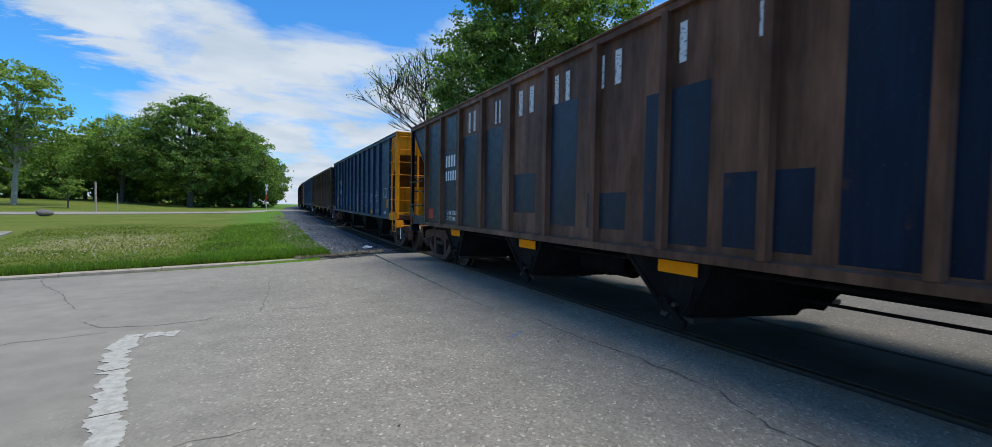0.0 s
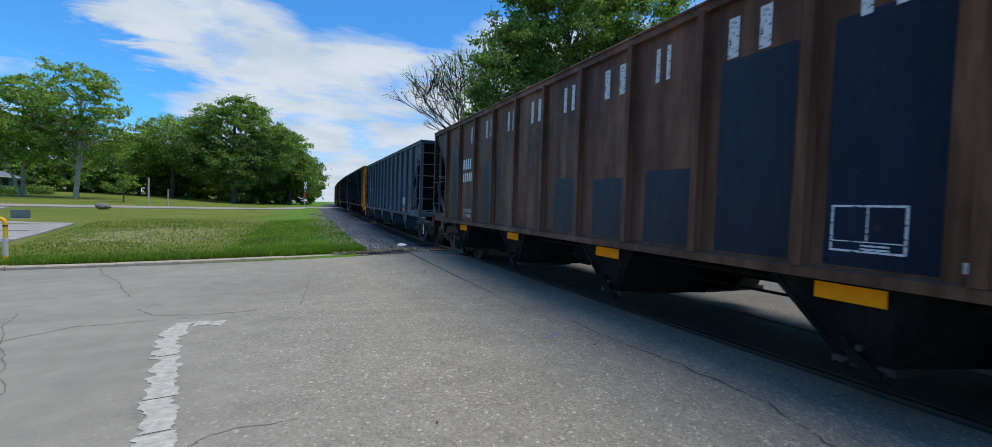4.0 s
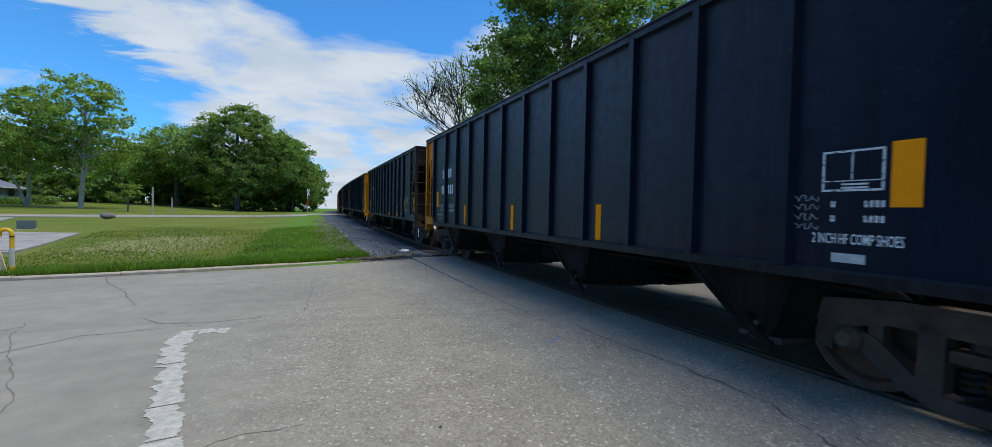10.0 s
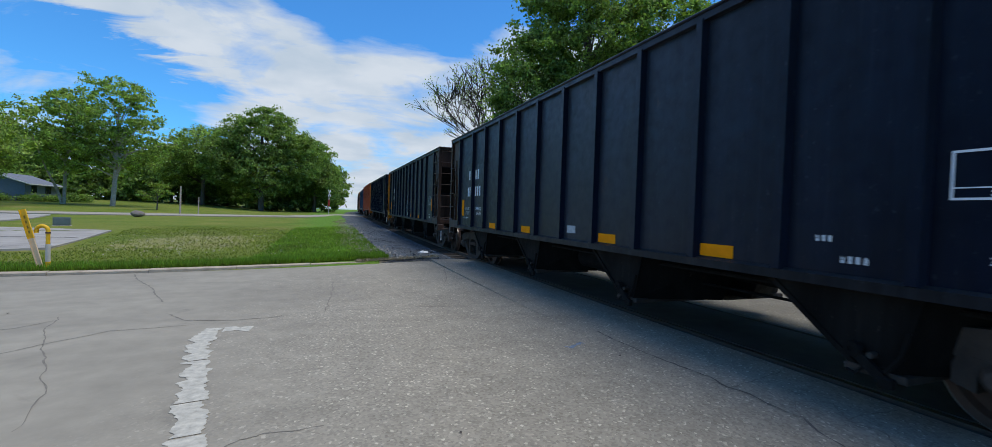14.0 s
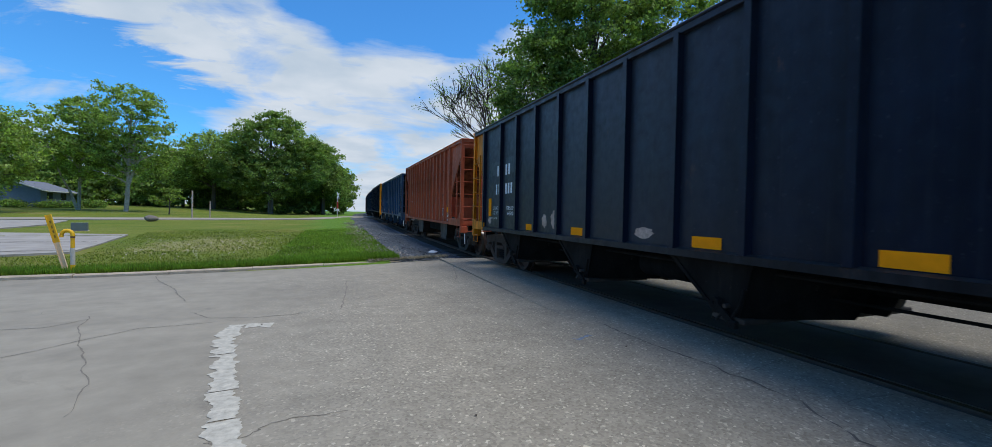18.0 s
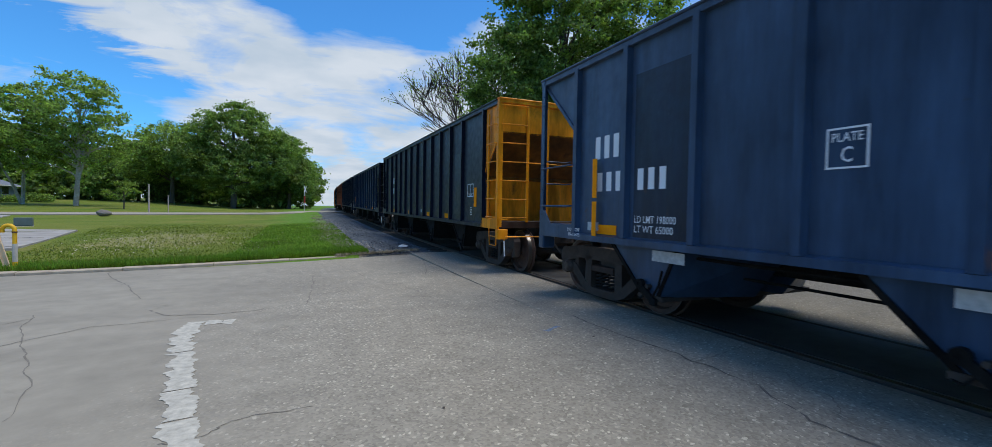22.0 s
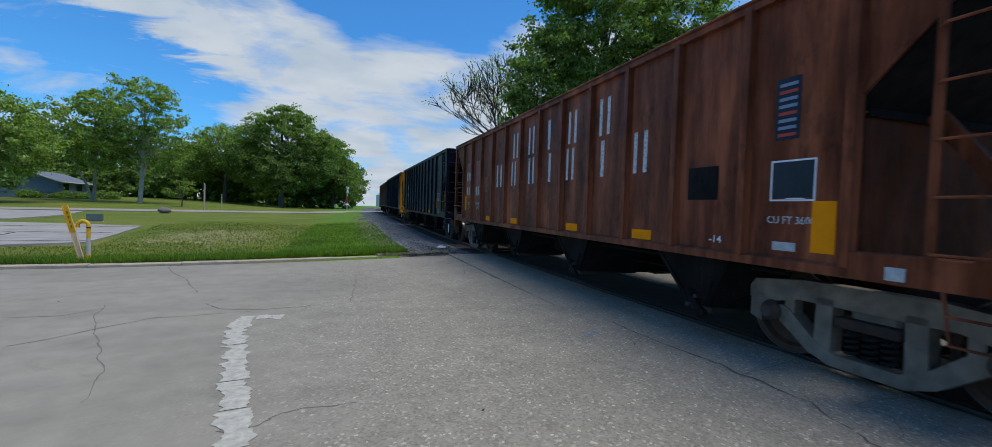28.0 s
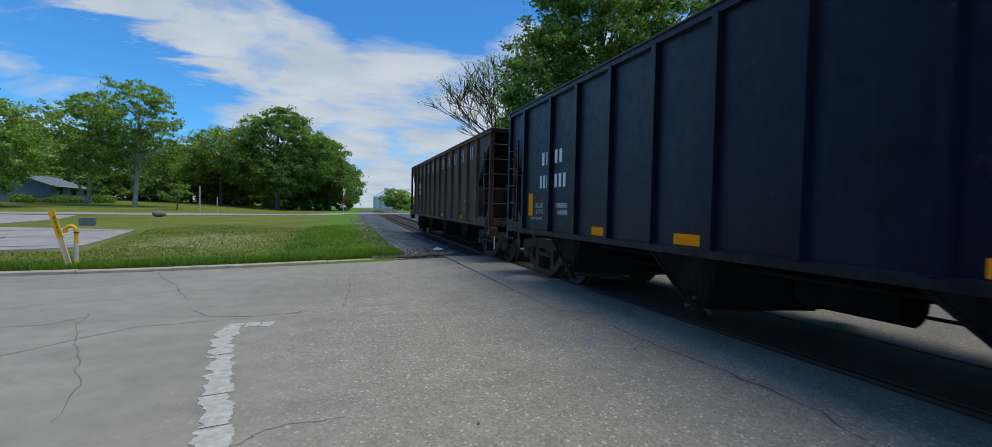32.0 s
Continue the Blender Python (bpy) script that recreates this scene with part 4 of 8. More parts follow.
            while z < top - 0.2:
                b.box(*sorted((sx * (W2 - 0.002), sx * (W2 + 0.014))), *sorted((Y(0.06), Y(0.085))), z, z + 0.025)
                z += 0.155 if z > top - 0.75 else 0.41
        part("corner_post", cached(("corner", k, sx), corner), end_mat, car)

        fh = 0.06 if closed else 0.22
        foot = cached(("foot", k, sx), lambda b: b.prism([(Y(0.0), 0.96), (Y(0.62), 0.96), (Y(0.62), 1.13), (Y(0.36), 1.15), (Y(0.15), 1.16 + fh), (Y(0.0), 1.16 + fh)], "x", *sorted((sx * (W2 + 0.002), sx * (W2 - 0.018)))))
        part("corner_foot", foot, end_mat, car)

        def tail_sill(b, sx=sx):
            xs = sorted((sx * W2, sx * (W2 - 0.05)))
            b.box(*xs, *sorted((Y(0.0), Y(back))), 0.95, 1.15, 0.006)
            b.box(*sorted((sx * W2, sx * (W2 - 0.26))), *sorted((Y(0.02), Y(back - 0.03))), 1.14, 1.165, 0.004)
        part("end_sill_side", cached(("tail_sill", k, sx), tail_sill), end_mat, car)
        if ladder:
            full = closed and not rear
            zt = 3.42 if full else (2.42 if cfg["kind"] == "pan" else 2.88)
            us = 0.34 if cfg["kind"] == "pan" and rear else 0.55
            stile = cached(("stile_side", k, sx), lambda b: b.box(*sorted((sx * W2, sx * (W2 - 0.035))), *sorted((Y(us), Y(us + 0.055))), 1.1, zt + (0 if full else 0.1), 0.004))
            lad = part("side_ladder", stile, end_mat, car)
            rung = cached(("rung_side", k, sx), lambda b: b.tube([(sx * (W2 - 0.01), Y(0.08) - e0, 0), (sx * (W2 + 0.045), Y(0.12) - e0, 0), (sx * (W2 + 0.045), Y(us - 0.02) - e0, 0), (sx * (W2 - 0.01), Y(us + 0.03) - e0, 0)], 0.011, 6), True)
            z = 1.20
            while z < zt:
                part("rung", rung, end_mat, lad, "", (0, e0, z))
                z += 0.388
            stile = cached(("stile_end", k, sx), lambda b: b.box(*sorted((sx * (W2 - 0.66), sx * (W2 - 0.72))), *sorted((Y(0.0), Y(0.04))), 1.1, top - 0.12, 0.004))
            lad = part("end_ladder", stile, end_mat, car)
            rung = cached(("rung_end", k, sx), lambda b: b.tube([(sx * (W2 - 0.07), Y(0.01) - e0, 0), (sx * (W2 - 0.11), Y(-0.05) - e0, -0.01), (sx * (W2 - 0.65), Y(-0.05) - e0, -0.01), (sx * (W2 - 0.69), Y(0.02) - e0, 0)], 0.011, 6), True)
            z = 1.20
            while z < top - 0.1:
                part("rung", rung, end_mat, lad, "", (0, e0, z))
                z += 0.388
            step = cached(("sill_step", f, sx), lambda b: b.tube([(sx * (W2 - 0.02), Y(0.06) - e0, 1.0), (sx * (W2 - 0.02), Y(0.10) - e0, 0.60), (sx * (W2 - 0.02), Y(0.44) - e0, 0.60), (sx * (W2 - 0.02), Y(0.50) - e0, 1.0)], 0.015, 6), True)
            part("sill_step", step, end_mat, car, "", (0, e0, 0))
            tread2 = cached(("step_tread", f, sx), lambda b: b.tube([(sx * (W2 - 0.02), Y(0.08) - e0, 0.79), (sx * (W2 - 0.02), Y(0.47) - e0, 0.79)], 0.012, 6), True)
            part("step_tread", tread2, end_mat, car, "", (0, e0, 0))
        else:
            bar = cached(("side_grab", k, sx), lambda b: b.tube([(sx * (W2 - 0.01), Y(0.06) - e0, 0), (sx * (W2 + 0.05), Y(0.10) - e0, 0), (sx * (W2 + 0.05), Y(over - 0.03) - e0, 0), (sx * (W2 - 0.01), Y(over + 0.01) - e0, 0)], 0.013, 6), True)
            for z in (1.45, 2.06):
                part("grab_iron", bar, end_mat, car, "", (0, e0, z))
            for z in (1.45, 1.84, 2.22):
                rung = cached(("rung_end", k, sx), lambda b: b.tube([(sx * (W2 - 0.07), Y(0.01) - e0, 0), (sx * (W2 - 0.11), Y(-0.05) - e0, -0.01), (sx * (W2 - 0.55), Y(-0.05) - e0, -0.01), (sx * (W2 - 0.59), Y(0.02) - e0, 0)], 0.011, 6), True)
                part("end_grab", rung, end_mat, car, "", (0, e0, z))
    for x, w in ((-0.34, 0.035), (0.46, 0.05)):
        part("end_post", cached(("end_post", k, x), lambda b: b.box(x - w, x + w, *sorted((Y(0.0), Y(0.049))), 1.0, top - 0.1, 0.005)), end_mat, car)
    if not yellow and not closed:
        for x in (-0.55, 0.62):
            part("end_brace", cached(("end_brace", k, x), lambda b: b.prism([(Y(0.10), 1.10), (Y(0.24), 1.10), (Y(back - 0.04), low + 0.0), (Y(back - 0.16), low + 0.06)], "x", x - 0.04, x + 0.04)), end_mat, car)
    part("grab_iron", cached(("grab", k), lambda b: b.tube([(-0.85, Y(0.0), 2.36), (-0.80, Y(-0.07), 2.35), (W2 - 0.75, Y(-0.07), 2.33), (W2 - 0.7, Y(0.02), 2.34)], 0.012, 6), True), end_mat, car)
    part("end_beam", cached(("end_beam", k), lambda b: (b.box(-W2 + 0.04, W2 - 0.04, *sorted((Y(0.024), Y(0.16))), 0.97, 1.12, 0.008), b.box(-1.3, 1.3, *sorted((Y(0.16), Y(0.62))), 1.08, 1.11))), PAINT["brownend"] if yellow else end_mat, car)
    for q in (-1, 1):
        part("poling_pocket", cached(("pocket", k, q), lambda b: b.box(*sorted((q * (W2 - 0.004), q * (W2 - 0.24))), *sorted((Y(-0.04), Y(0.12))), 0.74, 0.955, 0.02)), end_mat, car)
    if cfg["paint"] == "brown":
        for q in (-1, 1):
            ring = cached(("round_pocket", f, q, round(L, 2)), lambda b: b.lathe([(0.075, -0.02), (0.115, -0.02), (0.115, 0.03), (0.075, 0.03)], 20, "x", (q * (W2 + 0.012), Y(0.17), 1.03)), True)
            part("round_pocket", ring, PAINT["maroon"], car, "rusty ring of a poling pocket")
    # draft sill, coupler, hose, uncoupling lever
    part("draft_sill", cached(("draft", k), lambda b: (b.box(-0.20, 0.20, *sorted((Y(-0.12), Y(1.9))), 0.70, 1.06, 0.015), b.box(-0.28, 0.28, *sorted((Y(-0.16), Y(-0.10))), 0.64, 1.10, 0.02))), M["cast"], car)

    def coupler(b):
        b.box(-0.075, 0.075, *sorted((Y(-0.56), Y(-0.12))), 0.79, 0.93, 0.02)
        b.prism([(-0.17, Y(-0.56)), (0.10, Y(-0.52)), (0.17, Y(-0.70)), (0.12, Y(-0.80)), (0.03, Y(-0.70)), (-0.06, Y(-0.68)), (-0.18, Y(-0.79))], "z", 0.74, 0.98)
    part("coupler", cached(("coupler", k), coupler), M["cast_rust"], car, "rusty steel knuckle coupler")
    part("air_hose", cached(("hose", k), lambda b: b.tube([(-0.34, Y(-0.06), 0.80), (-0.36, Y(-0.28), 0.74), (-0.30, Y(-0.50), 0.52), (-0.20, Y(-0.70), 0.38), (-0.12, Y(-0.79), 0.36)], 0.028, 8), True), M["rubber"], car)
    part("hose_coupling", cached(("hose_coupling", k), lambda b: b.box(-0.15, -0.08, *sorted((Y(-0.80), Y(-0.70))), 0.32, 0.41, 0.012)), M["cap"], car)
    q = 1 if rear else -1
    part("uncoupling_lever", cached(("lever", k), lambda b: b.tube([(q * 1.38, Y(-0.10), 0.70), (q * 1.36, Y(-0.12), 0.80), (q * 0.55, Y(-0.12), 0.80), (q * 0.40, Y(-0.34), 0.86), (q * 0.1, Y(-0.50), 1.0)], 0.014, 6), True), end_mat, car)
    part("lever_handle", cached(("handle", k), lambda b: b.tube([(q * 1.38, Y(-0.11), 0.72), (q * 1.38, Y(-0.14), 0.40)], 0.013, 6), True), M["glint"], car, "white painted lever handle")
    if rear and not closed and cfg["kind"] == "bays":
        part("brake_reservoir", cached(("brake_reservoir", k), lambda b: b.lathe([(0.0, -1.12), (0.12, -1.12), (0.16, -1.06), (0.16, -0.22), (0.12, -0.16), (0.0, -0.16)], 16, "x", (0, Y(0.92), 1.44)), True), end_mat, car)
        part("brake_valve", cached(("brake_valve", k), lambda b: (b.box(-1.0, -0.55, *sorted((Y(0.66), Y(0.94))), 1.11, 1.30, 0.02), b.tube([(-0.6, Y(0.8), 1.3), (-0.45, Y(0.75), 1.36), (-0.3, Y(0.8), 1.42)], 0.02, 6))), M["cast"], car)
    if closed and not rear and not yellow:
        part("brake_reservoir", cached(("end_tank", k), lambda b: b.lathe([(0.0, -0.22), (0.12, -0.22), (0.17, -0.15), (0.17, 0.62), (0.12, 0.69), (0.0, 0.69)], 18, "x", (0, Y(0.42), 1.46)), True), M["cast_rust"], car, "rusty brake air tank")
        for bx in (-0.14, 0.50):
            part("tank_bracket", cached(("tank_bracket", k, bx), lambda b: b.box(bx, bx + 0.06, *sorted((Y(0.26), Y(0.60))), 1.11, 1.32, 0.006)), end_mat, car)
        part("hand_brake", cached(("hand_brake", k), lambda b: (b.lathe([(0.0, -0.10), (0.10, -0.09), (0.17, -0.04), (0.19, 0.02), (0.19, 0.07), (0.0, 0.07)], 20, "y", (0.10, Y(0.12), 2.06)), b.box(-0.06, 0.26, *sorted((Y(0.10), Y(0.22))), 1.78, 2.20, 0.02))), M["cast_rust"], car, "rusty hand brake housing")
        part("brake_chain", cached(("brake_chain", k), lambda b: b.tube([(0.06, Y(0.04), 1.90), (0.08, Y(0.05), 1.74), (0.05, Y(0.07), 1.60)], 0.017, 6), True), M["glint"], car, "pale chain of the hand brake")
        part("brake_valve", cached(("end_valve", k), lambda b: (b.box(0.62, 0.98, *sorted((Y(0.30), Y(0.62))), 1.11, 1.40, 0.03), b.lathe([(0.0, -0.1), (0.10, -0.1), (0.10, 0.12), (0.0, 0.12)], 14, "x", (0.80, Y(0.46), 1.48)), b.tube([(0.60, Y(0.4), 1.2), (0.2, Y(0.3), 1.18), (-0.4, Y(0.34), 1.2)], 0.018, 6))), M["cast"], car)
    if cfg.get("wheel_end") == f:
        def hand(b):
            pts = [(0.62 + 0.27 * math.cos(t * math.pi / 12), Y(-0.12), 2.52 + 0.27 * math.sin(t * math.pi / 12)) for t in range(25)]
            b.tube(pts, 0.013, 6)
            for q in range(3):
                b.tube([(0.62, Y(-0.12), 2.52), (0.62 + 0.27 * math.cos(q * 2.09), Y(-0.12), 2.52 + 0.27 * math.sin(q * 2.09))], 0.011, 5)
            b.box(0.5, 0.74, *sorted((Y(-0.09), Y(0.05))), 2.32, 2.7, 0.02)
        part("brake_wheel", cached(("brake_wheel", k), hand, True), M["cast"], car, "round iron hand brake wheel")
        part("brake_platform", cached(("brake_platform", k), lambda b: b.box(0.05, 1.05, *sorted((Y(-0.16), Y(0.2))), 1.62, 1.66, 0.005)), end_mat, car)


def rib_stations(cfg):
    L, over = cfg["L"], cfg["over"]
    if cfg["type"] == "closed":
        return [over + 0.02] + [2.40 + (L - 4.58) * i / 10 for i in range(11)] + [L - over - 0.02]
    if cfg["kind"] == "pan":
        return [1.60] + [2.35 + 0.667 * i for i in range(13)] + [L - over - 0.03]
    n, front = cfg.get("ribs", 12), cfg.get("over_f", over)
    return [front + 0.03 + (L - front - over - 0.06) * i / (n - 1) for i in range(n)]


def make_car(cfg):
    L = cfg["L"]
    over, top = cfg["over"], cfg["top"]
    body = PAINT[cfg["paint"]]
    car = thing("hopper_car", None, None, cfg["label"], "hopper car", "coal hopper cars of one train")
    car.rotation_mode = "QUATERNION"
    front = cfg.get("over_f", over)
    kk = (round(L, 2), over, front, top)
    for sx in (-1, 1):
        x = sorted((sx * (W2 - 0.075), sx * (W2 - 0.083)))
        part("side_sheet", cached(("side_sheet", kk, sx), lambda b: b.box(*x, front, L - over, SILL + 0.02, top - 0.05)), body, car)
        part("top_chord", cached(("top_chord", kk, sx), lambda b: (b.box(*sorted((sx * (W2 + 0.02), sx * (W2 - 0.12))), 0.1, L - 0.1, top - 0.035, top - 0.002, 0.01), b.box(*sorted((sx * (W2 - 0.005), sx * (W2 - 0.10))), 0.1, L - 0.1, top - 0.11, top - 0.035))), body, car)
        part("side_sill", cached(("side_sill", kk, sx), lambda b: b.prism([(sx * (W2 - 0.0), SILL - 0.05), (sx * (W2 - 0.0), SILL + 0.03), (sx * (W2 - 0.07), SILL + 0.05), (sx * (W2 - 0.12), SILL - 0.05)], "y", front - 0.02, L - over + 0.02)), PAINT["sill"] if cfg["paint"] in ("blueblack", "black", "deepnavy") else body, car)
        rib = cached(("rib", sx, top), lambda b: b.prism([(sx * (W2 - 0.0765), -0.056), (sx * (W2 + 0.008), -0.042), (sx * (W2 + 0.008), 0.042), (sx * (W2 - 0.0765), 0.056)], "z", SILL + 0.035, top - 0.09))
        for u in rib_stations(cfg):
            part("rib", rib, body, car, "", (0, u, 0))
    part("floor_plate", cached(("floor", kk), lambda b: b.box(-1.38, 1.38, 1.5, L - 1.5, 1.02, 1.06)), PAINT["shaded_grime"], car)
    # discharge bays below the sill; their dark colour includes the shade under the car
    if cfg["kind"] == "bays":
        for i in range(4):
            u = cfg.get("bay0", 2.85) + 2.98 * i

            d = -0.17 if cfg["type"] == "closed" else -0.02

            def bay(b):
                # a steep end and a raked one; the slope sheets run on inwards
                out = ((-0.46, SILL), (0.80, SILL), (d + 0.15, 0.36), (d - 0.15, 0.36))
                deep = ((-1.05, SILL), (0.80, SILL), (d + 0.12, 0.36), (d - 0.58, 0.38))
                for s2 in (-1, 1):
                    vs = [(s2 * 1.33, y, z) for y, z in out] + [(s2 * 0.25, y, z) for y, z in deep]
                    b.add(vs, [(0, 1, 2, 3), (7, 6, 5, 4), (0, 4, 5, 1), (1, 5, 6, 2), (2, 6, 7, 3), (3, 7, 4, 0)])
            bm = part("hopper_bay", cached(("hopper_bay", d), bay), body if cfg["paint"] in ("bluegrey", "slate") else PAINT["shaded_grime"], car, "", (0, u, 0))
            part("bay_flange", cached(("bay_flange", d), lambda b: (b.prism([(0.82, SILL), (0.75, SILL), (d + 0.11, 0.37), (d + 0.18, 0.37)], "x", -1.35, -1.33), b.prism([(-0.48, SILL), (-0.43, SILL), (d - 0.11, 0.37), (d - 0.16, 0.37)], "x", -1.35, -1.33))), PAINT["shaded_grime"], bm)
            part("door_frame", cached("door_frame", lambda b: (b.box(-1.36, -0.2, -0.22, 0.20, 0.31, 0.37, 0.008), b.box(0.2, 1.36, -0.22, 0.20, 0.29, 0.35, 0.008), b.tube([(-1.4, 0.0, 0.47), (1.4, 0.0, 0.47)], 0.025, 8))), M["cast"], bm, "", (0, d, 0))
            part("door_latch", cached("door_latch", lambda b: (b.prism([(0.13, 0.46), (0.19, 0.42), (-0.10, 0.20), (-0.15, 0.25)], "x", -1.41, -1.37), b.lathe([(0.02, -0.03), (0.06, -0.03), (0.06, 0.03), (0.02, 0.03)], 10, "x", (-1.39, 0.12, 0.42)), b.box(-1.42, -1.36, -0.16, -0.06, 0.19, 0.27, 0.01), b.tube([(-1.39, -0.24, 0.62), (-1.40, -0.20, 0.44), (-1.39, -0.10, 0.30)], 0.016, 6), b.tube([(-1.39, 0.02, 0.33), (-1.40, 0.10, 0.24), (-1.39, 0.16, 0.25)], 0.013, 5))), PAINT["shaded_grime"], bm, "", (0, d, 0.07))
    else:
        for i in (0, 1):
            u = 3.32 if i == 0 else L - 3.98
            q = 1 if i == 0 else -1

            def pan(b):
                b.prism([(-0.58 * q, SILL), (0.60 * q, SILL), (0.58 * q, 0.62), (0.48 * q, 0.36), (-0.36 * q, 0.32), (-0.52 * q, 0.58)], "x", -1.27, 1.27)
            part("hopper_bay", cached(("pan", i), pan), PAINT["brownend"], car, "rusty shallow discharge bay", (0, u, 0))
            part("door_frame", cached("pan_lip", lambda b: b.box(-1.29, 1.29, -0.42, 0.5, 0.33, 0.37, 0.008)), M["cast_rust"], car, "", (0, u, 0))
    part("centre_sill", cached(("centre_sill", kk, cfg["kind"]), lambda b: b.box(-0.19, 0.19, 1.5, L - 1.5, 0.66, 1.02, 0.01) if cfg["kind"] == "bays" else (b.box(-0.24, 0.24, 1.5, L - 1.5, 0.50, 1.02, 0.01), b.box(-0.95, 0.95, L * 0.5 - 2.0, L * 0.5 + 2.0, 0.56, 1.02, 0.02))), PAINT["shaded_grime"], car)
    part("brake_cylinder", cached("brake_cylinder", lambda b: b.lathe([(0.0, -0.3), (0.15, -0.3), (0.16, 0.2), (0.0, 0.25)], 16, "y", (0.75, 0, 0.72)), True), PAINT["shaded_grime"], car, "", (0, L * 0.5, 0))
    part("air_reservoir", cached("air_reservoir", lambda b: b.lathe([(0.0, -0.5), (0.2, -0.48), (0.2, 0.48), (0.0, 0.5)], 16, "y", (-0.55, 0.2, 0.68)), True), PAINT["shaded_grime"], car, "", (0, L * 0.5 + (1.5 if cfg["kind"] == "pan" else 0.0), 0))
    if cfg["kind"] == "bays":
        part("brake_rod", cached(("rod", kk), lambda b: b.tube([(-0.55, 2.2, 0.62), (-0.6, L * 0.5, 0.60), (-0.5, L - 2.2, 0.62)], 0.018, 6)), PAINT["shaded_grime"], car)
        part("train_pipe", cached(("train_pipe", kk), lambda b: b.tube([(-1.10, 1.9, 0.86), (-1.12, L * 0.5, 0.84), (-1.10, L - 1.9, 0.86)], 0.022, 6)), PAINT["shaded_grime"], car)
    make_end(car, cfg, L, False)
    make_end(car, cfg, L, True)
    bog = M[cfg.get("bogie", "cast")]
    make_bogie(car, 1.20, bog)
    make_bogie(car, L - 1.20, bog)
    for s2 in (0, 1):
        key = ("end_marks", s2, round(L, 2))
        y0 = -0.0 if s2 == 0 else L
        sg = -1 if s2 == 0 else 1

        def em(b):
            for r, (n, zz) in enumerate(((4, 3.34), (6, 3.20))):
                for i in range(n):
                    b.box(0.76 + i * 0.085, 0.82 + i * 0.085, *sorted((y0 - sg * 0.044, y0 - sg * 0.0505)), zz, zz + 0.10)
        part("marking", cached(key, em), M["stencil_worn"], car, "white reporting mark painted as plain bars")
        for zz, w in ((3.325, 0.36), (3.185, 0.54)):
            me = cached(("mark_plate", s2, zz, round(L, 2)), lambda b: b.box(0.73, 0.73 + w, *sorted((y0 - sg * 0.047, y0 - sg * 0.0495)), zz, zz + 0.13))
            part("mark_plate", me, M["tie"], car, "black painted field behind the reporting mark")
    if cfg["paint"] in ("oxide", "slate", "maroon"):
        def rivets(b):
            for u in rib_stations(cfg):
                z = SILL + 0.12
                while z < top - 0.15:
                    for q in (-0.075, 0.075):
                        b.box(-W2 + 0.066, -W2 + 0.076, u + q - 0.008, u + q + 0.008, z, z + 0.016)
                    z += 0.19
        tagged(part("rivets", cached(("rivets", kk, cfg["type"], cfg.get("ribs", 12)), rivets), body, car), kind="stuff")
    SHIFT[0] = cfg.get("shift", 0.0)
    cfg["extra"](car, min(L, LONG))
    return car
# ---- lettering, reflectors, patches and graffiti of each car ----
def strips(car, us, z0=1.06, z1=1.19, w=0.42):
    for u in us:
        flat(car, "reflector", u, u + w, z0, z1, M["reflect"], "yellow reflective strip")


def upright(car, u0, u1, z0, z1):
    flat(car, "reflector", u0, u1, z0, z1, M["reflect"], "upright yellow reflector", 0.001)


def data_plate(car, u0, u1, z0, z1):
    flat(car, "data_plate", u0, u1, z0, z1, M["plate"], "small grey data plate", 0.001)


def patch(car, u0, u1, z0, z1, mat="patch_grey"):
    flat(car, "paint_patch", u0, u1, z0, z1, PAINT[mat], "repainted patch on the side sheet", 0, -W2 + 0.0752, 0.0025)


def bars(car, u0, u1, z0, z1, count, worn=False):
    pitch = (u1 - u0) / (count - 0.46)
    letter_bars(car, u1, z0, round(z1 - z0, 3), count, M["stencil_worn" if worn else "stencil"], round(pitch * 0.54, 3), round(pitch * 0.46, 3))


def record_panel(car, u0, u1, z0, z1, worn=True):
    """White outlined box with a few rows of small unreadable print."""
    st = M["stencil_worn" if worn else "stencil"]
    t = 0.016
    for a, b_, c, d in ((u0, u1, z0, z0 + t), (u0, u1, z1 - t, z1), (u0, u0 + t, z0 + t, z1 - t), (u1 - t, u1, z0 + t, z1 - t), (u0 + t, u1 - t, z0 + 0.075, z0 + 0.083), ((u0 + u1) / 2 - 0.005, (u0 + u1) / 2 + 0.005, z0 + 0.083, z1 - t)):
        flat(car, "stencil_panel", a, b_, c, d, st, "white outlined service record panel", 0.001)
    for q in range(2):
        flat(car, "stencil_text", u0 + 0.1, u0 + 0.28, z0 + 0.02 + 0.026 * q, z0 + 0.034 + 0.026 * q, st, "", 0.001)


def fine_print(car, u0, u1, z, rows, h=0.03, step=0.055):
    for q in range(rows):
        flat(car, "stencil_text", u0 + 0.03 * (q % 2), u1, z + step * q, z + step * q + h, M["stencil_worn"], "worn unreadable print", 0.001)


def print_row(car, u0, u1, z, h, count, worn=True):
    pitch = (u1 - u0) / count
    letter_bars(car, u1, z, h, count, M["stencil_worn" if worn else "stencil"], round(pitch * 0.6, 3), round(pitch * 0.4, 3), "small worn print, too faint to read")


